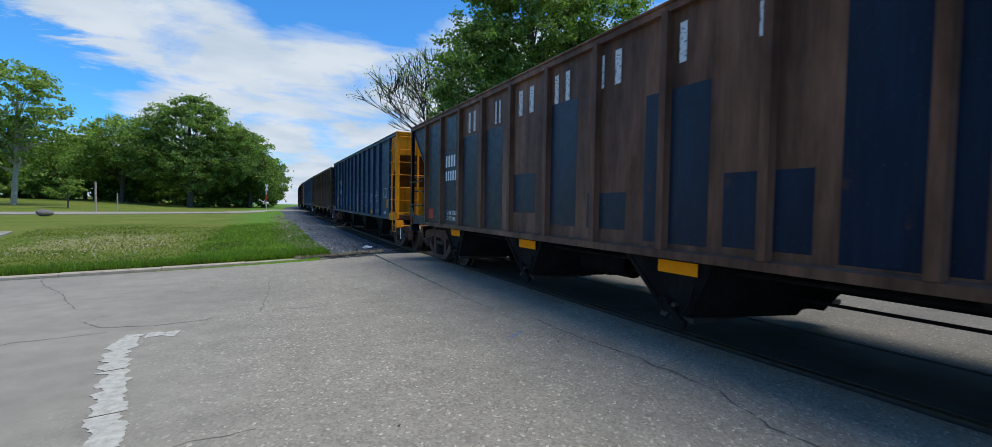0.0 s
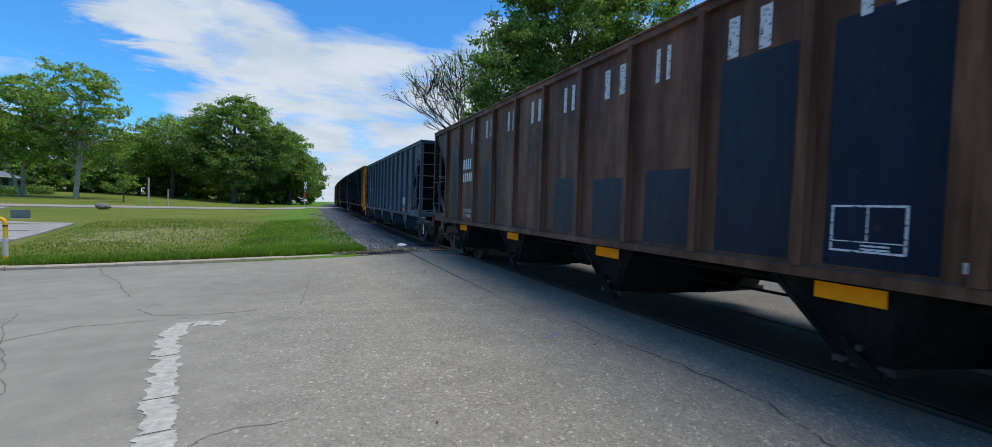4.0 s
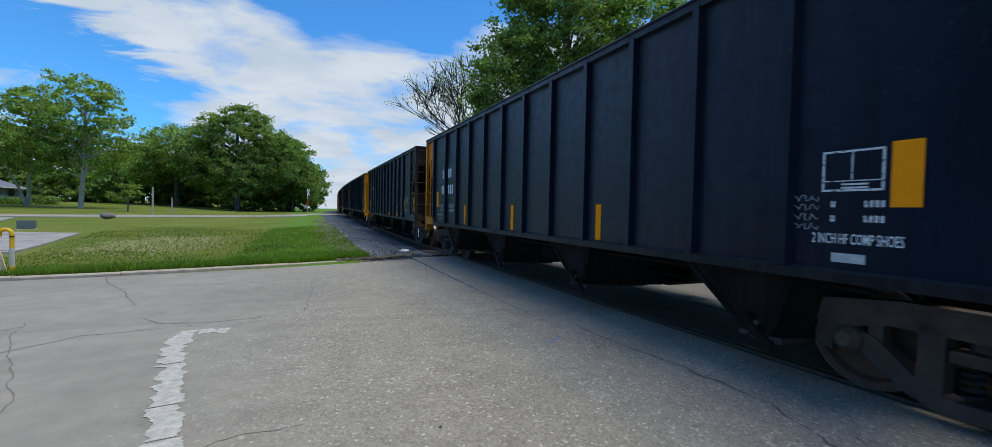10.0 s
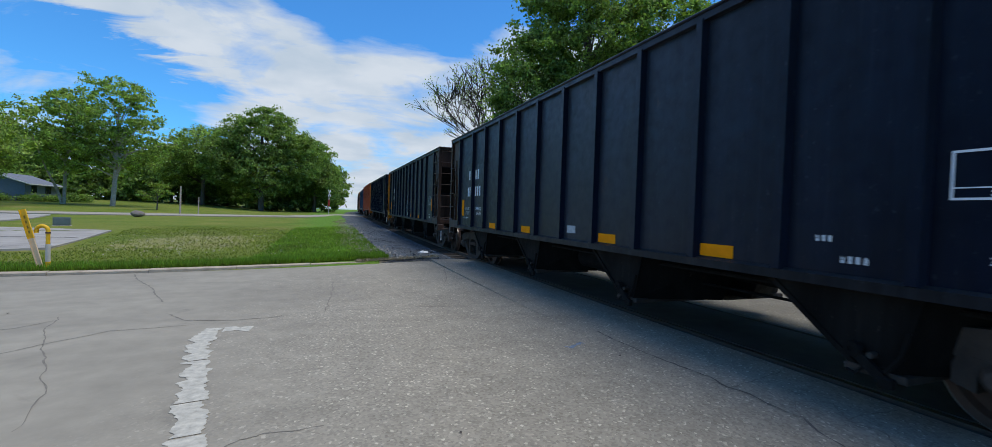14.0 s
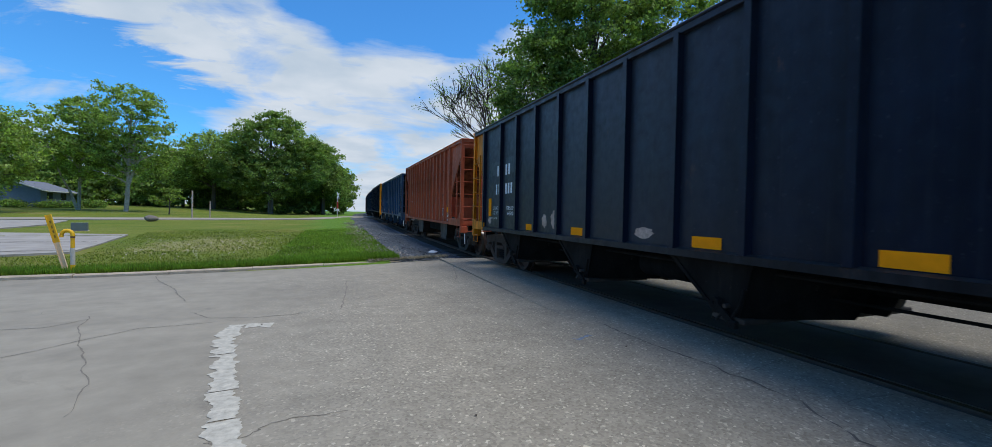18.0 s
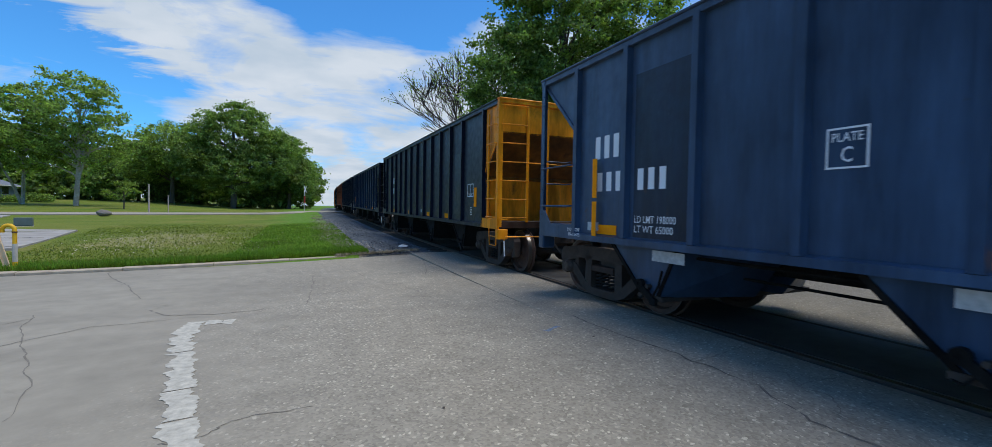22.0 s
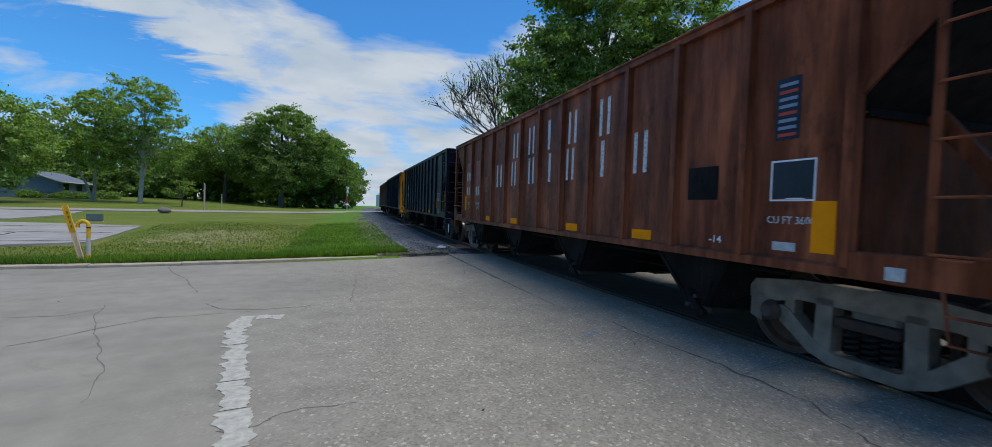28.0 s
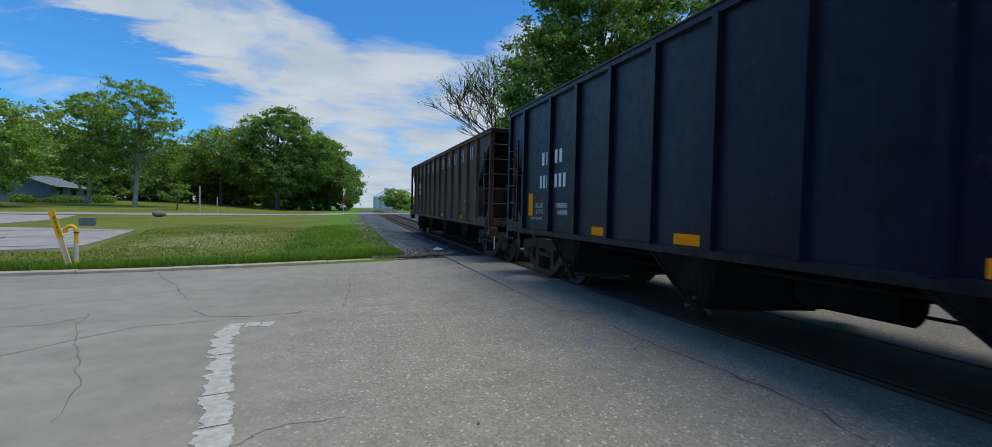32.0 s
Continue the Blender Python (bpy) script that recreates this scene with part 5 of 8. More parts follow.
def weights(car, u_words, u_nums, z0, lim, w_words=0.40, w_nums=0.45, worn=False):
    st, wo = M["stencil_worn"], M["stencil_worn" if worn else "stencil"]
    side_text(car, "LD LMT", u_words, u_words + w_words, z0 + 0.125, z0 + 0.215, st)
    side_text(car, "LT WT", u_words, u_words + w_words * 0.84, z0, z0 + 0.09, st)
    side_text(car, lim[0], u_nums, u_nums + w_nums, z0 + 0.125, z0 + 0.215, wo)
    side_text(car, lim[1], u_nums, u_nums + w_nums * 0.84, z0, z0 + 0.09, wo)


def fleet_marks(car, L, lim, d=0.0, z_up=2.32, z_lo=1.87, tall=True, words=True):
    """Marks at the rear of the closed-end type, split by a rib."""
    bars(car, L - 2.03 + d, L - 1.74 + d, z_up, z_up + 0.25, 2)
    bars(car, L - 2.58 + d, L - 2.30 + d, z_up, z_up + 0.25, 2)
    bars(car, L - 2.03 + d, L - 1.66 + d, z_lo, z_lo + 0.25, 3)
    bars(car, L - 2.74 + d, L - 2.31 + d, z_lo, z_lo + 0.25, 3)
    if words:
        weights(car, L - 1.85 + d, L - 2.84 + d, 1.36, lim)
        side_text(car, "2 INCH HF COMP SHOES", L - 1.78 + d, L - 1.24 + d, 1.25, 1.295, M["stencil"])
    if tall:
        upright(car, L - 1.33 + max(d, 0), L - 1.12 + max(d, 0), 1.32, 1.78)


def open_marks(car, L, lim, z_up, z_lo):
    """Marks at the rear of the open-end type."""
    bars(car, L - 1.67, L - 1.19, z_up, z_up + 0.25, 2)
    bars(car, L - 2.68, L - 2.24, z_up, z_up + 0.25, 2)
    bars(car, L - 1.67, L - 1.14, z_lo, z_lo + 0.26, 3)
    bars(car, L - 2.78, L - 2.18, z_lo, z_lo + 0.26, 3)
    weights(car, L - 1.59, L - 2.69, z_up - 1.02, lim, 0.37, 0.40)


def shoes(car, u0, u1, z0, z1, txt="2 INCH HF COMP SHOES"):
    side_text(car, txt, u0, u1, z0, z1, M["stencil"])


def polyline(car, pts, r=0.022, mat="spray", label="sprayed white graffiti line"):
    """Sprayed line on the near side: points are (u, z)."""
    b = Builder()
    x = -W2 + 0.0705
    r *= 0.72 if mat == "spray" else 1.0
    b.tube([(x, u - SHIFT[0], z) for u, z in pts], r, 5)
    for i, v in enumerate(b.v):
        b.v[i] = (x - 0.001 + (v[0] - x) * 0.12, v[1], v[2])
    part("graffiti", b.mesh("graffiti", True), M[mat], car, label)


def arc(u, z, ru, rz, a0, a1, n=12):
    return [(u - ru * math.cos(radians(a0 + (a1 - a0) * i / n)), z + rz * math.sin(radians(a0 + (a1 - a0) * i / n))) for i in range(n + 1)]


def flow(pts, n=4):
    """A smooth line through a few points."""
    q = [pts[0]] + list(pts) + [pts[-1]]
    out = []
    for p0, p1, p2, p3 in zip(q, q[1:], q[2:], q[3:]):
        for i in range(n):
            t = i / n
            out.append(tuple(0.5 * (2 * b_ + (c - a) * t + (2 * a - 5 * b_ + 4 * c - d) * t * t + (3 * b_ - 3 * c + d - a) * t ** 3) for a, b_, c, d in zip(p0, p1, p2, p3)))
    return out + [pts[-1]]


def stroke(car, u0, u1, z0, z1, pts, r=0.022, mat="spray", label="sprayed white graffiti line"):
    """A sprayed stroke given in fractions of its box, read towards the front."""
    polyline(car, flow([(u1 - x * (u1 - u0), z0 + y * (z1 - z0)) for x, y in pts]), r, mat, label)


def ess(car, u0, u1, z0, z1, r=0.018):
    stroke(car, u0, u1, z0, z1, ((1, 0.86), (0.78, 0.97), (0.5, 1), (0.2, 0.85), (0.02, 0.66), (0.04, 0.52), (0.3, 0.55), (0.55, 0.6), (0.82, 0.52), (0.95, 0.32), (0.88, 0.12), (0.58, 0), (0.34, 0.12), (0.3, 0.32), (0.44, 0.43), (0.53, 0.36)), r)


def four(car, u0, u1, z0, z1, r=0.018):
    stroke(car, u0, u1, z0, z1, ((0, 1), (0.04, 0.62), (0.08, 0.24), (0.22, 0.17), (0.5, 0.21), (0.84, 0.22)), r)
    stroke(car, u0, u1, z0, z1, ((0.98, 0.97), (0.9, 0.5), (0.82, 0)), r)
    stroke(car, u0, u1, z0, z1, ((0.98, -0.02), (1.02, -0.08), (1.03, -0.18)), r * 0.8)


def dollar(car, u0, u1, z0, z1, r=0.022):
    stroke(car, u0, u1, z0, z1, ((1, 0.92), (0.55, 0.88), (0.18, 0.77), (0.02, 0.66), (0, 0.52), (0.08, 0.44), (0.25, 0.5), (0.55, 0.58), (0.85, 0.52), (0.98, 0.35), (0.93, 0.18), (0.75, 0.06), (0.53, 0.06), (0.37, 0.17), (0.35, 0.32), (0.46, 0.42), (0.56, 0.4)), r)
    stroke(car, u0, u1, z0, z1, ((0.5, 1.02), (0.55, 0.6), (0.62, -0.02)), r * 1.3)


def scribble(car, u0, u1, z0, z1, seed, n=26, r=0.008, mat="spray"):
    rnd = random.Random(seed)
    w, h = u1 - u0, z1 - z0
    pts = [(u1 - w * i / n + w * 0.05 * math.sin(i * 2.3), z0 + h * (0.5 + 0.5 * math.sin(i * 1.7 + rnd.uniform(-0.7, 0.7)))) for i in range(n)]
    polyline(car, pts, r, mat, "loose sprayed scribble" if mat == "spray" else "orange sprayed scribble")


def bay_strips(car, us, white=False):
    for u in us:
        flat(car, "bay_strip", u, u + 0.5, 0.79, 0.92, M["plate" if white else "reflect"], "pale strip on the hopper bay" if white else "yellow strip on the hopper bay", 0, -1.3665)


def name_bars(car, pairs, z0, z1, mat="stencil_worn"):
    """A railway's name, one plain upright bar to a panel."""
    for a, c in pairs:
        w = c - a
        for u0, u1 in ((a, a + 0.26 * w), (c - 0.26 * w, c)) if w > 0.19 else ((a + 0.2 * w, c - 0.2 * w),):
            flat(car, "emblem", u0, u1, z0, z1, M[mat], "faded white letter painted as a plain bar", 0.001)


def brown_marks(car, L):
    bars(car, L - 3.05, L - 2.50, 2.31, 2.56, 4)
    bars(car, L - 3.25, L - 2.50, 2.01, 2.22, 6)
    side_text(car, "LD LMT 203600", L - 3.16, L - 2.60, 1.25, 1.34, M["stencil"])
    side_text(car, "LT WT 59400", L - 3.10, L - 2.60, 1.12, 1.21, M["stencil"])
    upright(car, L - 1.21, L - 1.12, 1.01, 1.98)


def extra_c0(car, L):
    brown_marks(car, L)
    name_bars(car, ((4.6, 4.75), (5.46, 5.79), (6.38, 6.78), (7.38, 7.73), (8.3, 8.75), (9.39, 9.59), (10.44, 10.76)), 2.92, 3.32)
    for u0, u1, z0, z1 in ((3.30, 4.06, 1.07, 3.42), (4.24, 5.01, 1.12, 1.79), (5.17, 5.98, 1.10, 2.68), (6.26, 6.96, 1.20, 1.64), (7.20, 7.96, 1.20, 2.92), (8.22, 9.02, 1.36, 1.98),
                           (9.30, 10.05, 1.07, 2.86), (10.35, 11.05, 1.07, 2.86), (11.43, 11.98, 2.69, 3.39), (11.43, 12.10, 1.07, 2.66), (12.30, 13.15, 1.07, 3.38)):
        patch(car, u0, u1, z0, z1, "patch_navy")
    flat(car, "paint_patch", L - 1.70, L - 1.38, 1.13, 1.37, M["sign_red"], "faded red square")
    bay_strips(car, (5.3, 8.27, 11.3))
    record_panel(car, 2.3, 2.8, 1.5, 1.85)
    upright(car, 1.46, 1.56, 1.03, 1.98)


def extra_c1(car, L):
    record_panel(car, 1.50, 1.98, 1.65, 1.97)
    upright(car, 1.28, 1.50, 1.31, 1.60)
    data_plate(car, 1.6, 1.9, 1.11, 1.20)
    side_text(car, "K-100-LC", 2.50, 3.25, 1.13, 1.25, M["stencil_worn"])
    fine_print(car, 2.6, 2.75, 1.34, 3, 0.035, 0.06)
    strips(car, (3.74, 6.6, 8.52, 10.55))
    data_plate(car, 6.7, 6.98, 1.22, 1.30)
    z0, z1 = 1.22, 1.87
    for pts in (((3.38, 1.89), (3.36, 1.77), (3.30, 1.73), (3.12, 1.73), (2.74, 1.77)), ((3.09, 1.97), (3.11, 1.75), (3.17, 1.50)), ((3.17, 1.50), (2.98, 1.56), (2.74, 1.53))):
        polyline(car, flow(list(pts)), 0.026)
    dollar(car, 3.82, 4.29, z0, z1 - 0.05)
    four(car, 4.71, 5.31, z0, z1)
    ess(car, 5.58, 6.18, 1.2, 1.85)
    dollar(car, 6.86, 7.17, 1.32, 1.85)
    four(car, 6.53, 6.82, 1.3, 1.87)
    four(car, 7.6, 8.2, z0, 1.8)
    ess(car, 8.47, 9.07, z0, 1.8)
    four(car, 9.54, 10.2, z0, 1.85)
    dollar(car, 10.53, 11.08, z0, z1)
    patch(car, 12.46, 13.23, 1.85, 2.10, "black")
    patch(car, 11.44, 11.98, 1.85, 2.10, "black")
    patch(car, 11.42, 11.90, 2.32, 2.62)
    patch(car, 12.46, 13.20, 2.26, 2.42)
    flat(car, "data_plate", 11.97, 12.21, 1.07, 1.27, M["cast"], "small dark scuffed plate")
    scribble(car, 11.99, 12.19, 1.09, 1.25, 71, 16, 0.006)
    fleet_marks(car, L, ("197900", "65100"))


def extra_c2(car, L):
    brown_marks(car, L)
    record_panel(car, 2.81, 3.30, 1.18, 1.53)
    upright(car, 1.46, 1.56, 1.03, 1.98)
    name_bars(car, [(u, u + w) for u, w in ((1.83, 0.33), (2.88, 0.3), (3.88, 0.44), (5.07, 0.22), (5.84, 0.42), (7.0, 0.3), (8.05, 0.35), (9.1, 0.3), (10.2, 0.35), (11.2, 0.3))], 2.92, 3.30)
    for u0, u1, z1 in ((1.54, 2.33, 2.9), (2.63, 3.35, 2.95), (3.63, 4.38, 2.9), (4.67, 5.4, 1.9), (5.7, 6.45, 1.85), (6.75, 7.5, 1.9), (9.9, 10.6, 2.4), (12.1, 12.9, 2.9)):
        patch(car, u0, u1, 1.07, z1, "patch_navy")
    data_plate(car, 2.36, 2.52, 1.11, 1.18)
    bay_strips(car, (2.93, 5.9, 8.88, 11.8))
    shoes(car, 1.75, 2.2, 1.12, 1.17)


def extra_c3(car, L):
    scribble(car, 1.78, 2.17, 1.43, 1.62, 3, 22, 0.006)
    side_text(car, "CU FT 3350", 1.85, 2.12, 1.31, 1.37, M["stencil"])
    flat(car, "notice_plate", 2.80, 3.25, 1.32, 1.62, M["stencil_worn"], "worn pale service panel")
    flat(car, "stencil_plate", 3.07, 3.245, 1.325, 1.37, M["tie"], "black field behind the print", 0.003)
    side_text(car, "BLT 3-77", 3.08, 3.23, 1.332, 1.362, M["stencil"]).location.x -= 0.008
    strips(car, (2.82, 5.88, 8.79, 11.81))
    data_plate(car, 2.05, 2.25, 1.08, 1.16)
    upright(car, 1.57, 1.76, 1.10, 1.57)
    upright(car, L - 1.14, L - 0.98, 1.14, 1.61)
    open_marks(car, L, ("202600", "60400"), 2.31, 1.86)
    for i in range(11):      # dark bolt heads high on each panel
        for q in (0.35, 0.70):
            flat(car, "bolt", 1.32 + 1.025 * i + q, 1.35 + 1.025 * i + q, 2.85, 2.88, M["cast"], "dark bolt head", 0.004)
    o = side_text(car, "2 INCH HF", 0.95, 1.17, 1.08, 1.13, M["stencil"])
    o.location.x = -W2 - 0.006
    o = side_text(car, "COMP SHOES", 0.90, 1.20, 1.02, 1.07, M["stencil"])
    o.location.x = -W2 - 0.006


def extra_c4(car, L):
    record_panel(car, 1.68, 2.08, 1.64, 1.98)
    upright(car, 2.14, 2.33, 1.20, 1.67)
    rnd = random.Random(40)
    for k in range(16):      # a dense blot of short curly strokes
        a, r = rnd.uniform(0, 6.283), rnd.uniform(0.0, 1.0) ** 0.5
        cu, cz = 2.985 + 0.20 * r * math.cos(a), 1.58 + 0.17 * r * math.sin(a)
        polyline(car, flow([(cu + rnd.uniform(-0.07, 0.07), cz + rnd.uniform(-0.06, 0.06)) for _ in range(6)]), rnd.uniform(0.005, 0.011), label="dense blot of sprayed white strokes")
    side_text(car, "8-09", 1.48, 1.61, 1.56, 1.64, M["stencil"])
    shoes(car, 1.50, 2.03, 1.22, 1.28)
    data_plate(car, 1.73, 1.95, 1.12, 1.19)
    strips(car, (3.82, 5.79, 8.6, 10.59))
    bars(car, L - 1.74, L - 1.29, 2.41, 2.68, 2)
    bars(car, L - 2.96, L - 2.34, 2.37, 2.70, 2)
    bars(car, L - 1.84, L - 1.34, 1.86, 2.11, 3)
    bars(car, L - 2.96, L - 2.39, 1.85, 2.10, 3)
    side_text(car, "LD LMT 198200", L - 2.90, L - 2.33, 1.49, 1.58, M["stencil"])
    side_text(car, "LT WT 64800", L - 2.85, L - 2.33, 1.35, 1.44, M["stencil"])
    upright(car, L - 1.29, L - 1.06, 1.33, 1.81)


def extra_c5(car, L):
    record_panel(car, 1.66, 2.08, 1.64, 1.95)
    upright(car, 1.44, 1.62, 1.52, 1.98)
    for u in (4.97, 7.80, 10.64):
        upright(car, u, u + 0.12, 1.06, 1.55)
    shoes(car, 1.53, 2.14, 1.24, 1.32)
    data_plate(car, 1.76, 1.99, 1.10, 1.17)
    for k in range(4):
        scribble(car, 2.08, 2.31, 1.34 + 0.075 * k, 1.395 + 0.075 * k, 51 + k, 12, 0.004)
    for z in (1.41, 1.52):
        print_row(car, 1.64, 1.78, z, 0.05, 4)
        print_row(car, 1.96, 2.01, z, 0.05, 1)
    patch(car, L - 2.12, L - 1.32, 2.20, 2.60)
    patch(car, L - 3.13, L - 2.28, 2.22, 2.72)
    fleet_marks(car, L, ("195600", "64400"), -0.04, tall=False)
    side_text(car, "LIFT HERE", L - 1.76, L - 1.50, 1.14, 1.18, M["stencil_worn"])
    upright(car, L - 1.39, L - 1.17, 1.50, 1.96)


def extra_c6(car, L):
    record_panel(car, 1.67, 2.06, 1.58, 1.90)
    upright(car, 2.12, 2.32, 1.32, 1.79)
    for pts in (((0, 0.9), (0.12, 0.05)), ((0.03, 0.78), (0.17, 0.7), (0.11, 0.5), (0.21, 0.26), (0.12, 0.05)), ((0.22, 0.92), (0.27, 0.22), (0.39, 0.45), (0.33, 0.8)),
                ((0.42, 1.0), (0.5, 0.12)), ((0.59, 0.95), (0.47, 0.55), (0.64, 0.1)), ((0.78, 0.82), (0.66, 0.75), (0.69, 0.04), (0.82, 0.16)), ((0.67, 0.44), (0.77, 0.46)),
                ((0.85, 0.66), (1.0, 0.82)), ((0.94, 0.74), (0.97, 0.08))):
        polyline(car, [(3.27 - 0.68 * s, 1.60 + 0.30 * q) for s, q in pts], 0.010)
    scribble(car, 3.55, 4.0, 1.26, 1.44, 62, 22, 0.003)
    polyline(car, [(4.14, 1.2), (4.13, 1.42), (4.05, 1.52), (4.02, 1.46)], 0.008)
    side_text(car, "BLT 9-90", 1.83, 2.02, 1.61, 1.645, M["stencil"])
    side_text(car, "6-09", 1.50, 1.63, 1.66, 1.71, M["stencil"])
    bars(car, 1.50, 1.63, 1.73, 1.79, 4)
    side_text(car, "H-0  LC3", 2.67, 3.08, 1.11, 1.21, M["stencil_worn"])
    data_plate(car, 1.75, 1.97, 1.27, 1.35)
    strips(car, (3.76, 5.73, 8.59, 11.55))
    rnd = random.Random(61)
    for u0, u1, z0, z1 in ((6.66, 6.98, 1.68, 2.50), (3.80, 4.16, 1.66, 2.28)):
        b = Builder()
        for _ in range(26):      # many thin runs of different length
            a = rnd.gauss((u0 + u1) / 2, (u1 - u0) / 5)
            w = rnd.uniform(0.006, 0.028)
            hi = z1 - rnd.uniform(0, 0.55) * (z1 - z0)
            lo = max(z0, hi - rnd.uniform(0.15, 0.6) * (z1 - z0))
            x = -W2 + 0.0738 - rnd.uniform(0, 0.0012)
            b.add([(x, a - w, hi - w), (x, a, hi), (x, a + w, hi - w), (x, a + w * 0.7, (hi + lo) / 2), (x, a, lo), (x, a - w * 0.7, (hi + lo) / 2)], [(0, 1, 2, 3, 4, 5)])
        part("rust_stain", b.mesh("rust_stain"), M["rust_wash"], car, "orange rust runs down the side sheet")
    fleet_marks(car, L, ("", ""), -0.09, words=False)
    side_text(car, "LD LMT 198300", L - 2.99, L - 2.40, 1.51, 1.60, M["stencil"])
    side_text(car, "LT WT 64700", L - 2.92, L - 2.40, 1.37, 1.46, M["stencil"])
    patch(car, L - 3.16, L - 2.52, 2.29, 2.71)
    polyline(car, arc(L - 2.7, 1.85, 0.36, 0.36, 20, 330, 16), 0.012)
    polyline(car, [(L - 2.25, 1.2), (L - 2.4, 1.75), (L - 2.5, 1.9), (L - 2.62, 1.6), (L - 2.42, 1.62)], 0.012)
    polyline(car, [(L - 2.78, 1.82), (L - 2.85, 1.5), (L - 3.12, 1.66), (L - 2.78, 1.82)], 0.012)
    polyline(car, [(L - 2.2, 1.25), (L - 2.5, 1.12), (L - 2.78, 1.1), (L - 3.15, 1.45)], 0.016)
    polyline(car, arc(L - 3.42, 1.65, 0.12, 0.25, 90, 250, 10), 0.016)
    scribble(car, L - 3.12, L - 2.98, 1.78, 1.95, 66, 7, 0.012)


def extra_c7(car, L):
    record_panel(car, 1.77, 2.25, 1.62, 1.94, False)
    print_row(car, 2.68, 2.9, 1.14, 0.055, 4)
    print_row(car, 2.95, 3.1, 1.3, 0.05, 3)
    print_row(car, 1.85, 2.0, 1.42, 0.04, 4)
    print_row(car, 1.85, 2.0, 1.34, 0.04, 4)
    upright(car, 1.54, 1.70, 1.32, 1.79)
    shoes(car, 1.5, 2.04, 1.22, 1.27)
    data_plate(car, 1.72, 1.95, 1.12, 1.19)
    strips(car, (3.9, 5.85, 8.66, 10.6))
    flat(car, "notice_plate", 6.93, 7.2, 1.15, 1.27, M["plate"], "pale rectangular notice plate", 0.001)
    fleet_marks(car, L, ("198500", "64500"))
    patch(car, L - 3.1, L - 2.3, 2.2, 2.7)


def extra_c8(car, L):
    record_panel(car, 1.66, 2.08, 1.62, 1.94)
    upright(car, 1.44, 1.62, 1.4, 1.86)
    print_row(car, 2.62, 2.82, 1.14, 0.055, 4)
    print_row(car, 1.72, 2.02, 1.24, 0.03, 9)
    data_plate(car, 1.76, 1.98, 1.12, 1.19)
    strips(car, (3.9, 5.84, 8.65, 10.58))
    # loose white tags: a word, a round head with an arrow, faint loops further back
    stroke(car, 7.19, 7.49, 1.93, 2.10, ((0, 0.5), (0.16, 0), (0.32, 0.45), (0.42, 0.6), (0.52, 0.3)), 0.012)
    stroke(car, 7.19, 7.49, 1.93, 2.10, ((0.57, 1), (0.6, 0.45), (0.68, 0)), 0.012)
    stroke(car, 7.19, 7.49, 1.93, 2.10, ((0.84, 0.66), (0.62, 0.42), (1, 0.36)), 0.012)
    stroke(car, 7.03, 7.46, 1.22, 1.84, ((0.62, 1), (0.6, 0.78), (0.5, 0.92), (0.38, 0.95), (0.2, 0.88), (0.1, 0.74), (0.0, 0.52), (0.0, 0.33), (0.1, 0.16), (0.28, 0.03), (0.5, 0), (0.64, 0.06), (0.76, 0.16), (0.9, 0.26), (0.83, 0.4), (0.92, 0.52), (1, 0.68)), 0.020)
    stroke(car, 7.03, 7.46, 1.22, 1.84, ((0.08, 0.72), (0.28, 0.76), (0.56, 0.68)), 0.018)
    stroke(car, 7.03, 7.46, 1.22, 1.84, ((0.3, 0.55), (0.3, 0.3)), 0.011)
    stroke(car, 7.03, 7.46, 1.22, 1.84, ((0.2, 0.36), (0.3, 0.29), (0.4, 0.34)), 0.011)
    stroke(car, 6.35, 7.05, 1.22, 1.95, ((0, 0.65), (0.1, 0.73), (0.05, 0.82), (0.3, 0.95), (0.7, 0.9), (0.95, 0.6), (0.9, 0.25), (0.6, 0.03), (0.25, 0.1), (0.1, 0.3)), 0.018)
    stroke(car, 9.79, 10.14, 1.55, 1.96, ((0, 0.45), (0.1, 0.82), (0.45, 1), (0.8, 0.8), (1, 0.03)), 0.010)
    stroke(car, 9.79, 10.14, 1.55, 1.96, ((0.22, 0.1), (0.6, 0.5), (0.7, 0.1)), 0.008)
    stroke(car, 8.95, 9.45, 1.33, 1.95, ((0, 0.98), (0.5, 1), (0.9, 0.65), (1, 0.32), (0.7, 0), (0.36, 0.15)), 0.009)
    scribble(car, 8.81, 9.23, 1.56, 1.72, 82, 14, 0.007)
    stroke(car, 10.5, 10.85, 1.3, 1.95, ((0, 0), (0.05, 0.8), (0.5, 1), (0.9, 0.8), (1, 0.1)), 0.009)
    flat(car, "notice_plate", 7.0, 7.24, 1.11, 1.24, M["plate"], "pale rectangular notice plate", 0.001)
    patch(car, L - 2.83, L - 2.28, 2.16, 2.81)
    patch(car, L - 2.12, L - 1.06, 2.25, 2.72)
    patch(car, L - 1.49, L - 1.04, 1.86, 2.16)
    fleet_marks(car, L, ("198400", "64600"), 0.18)


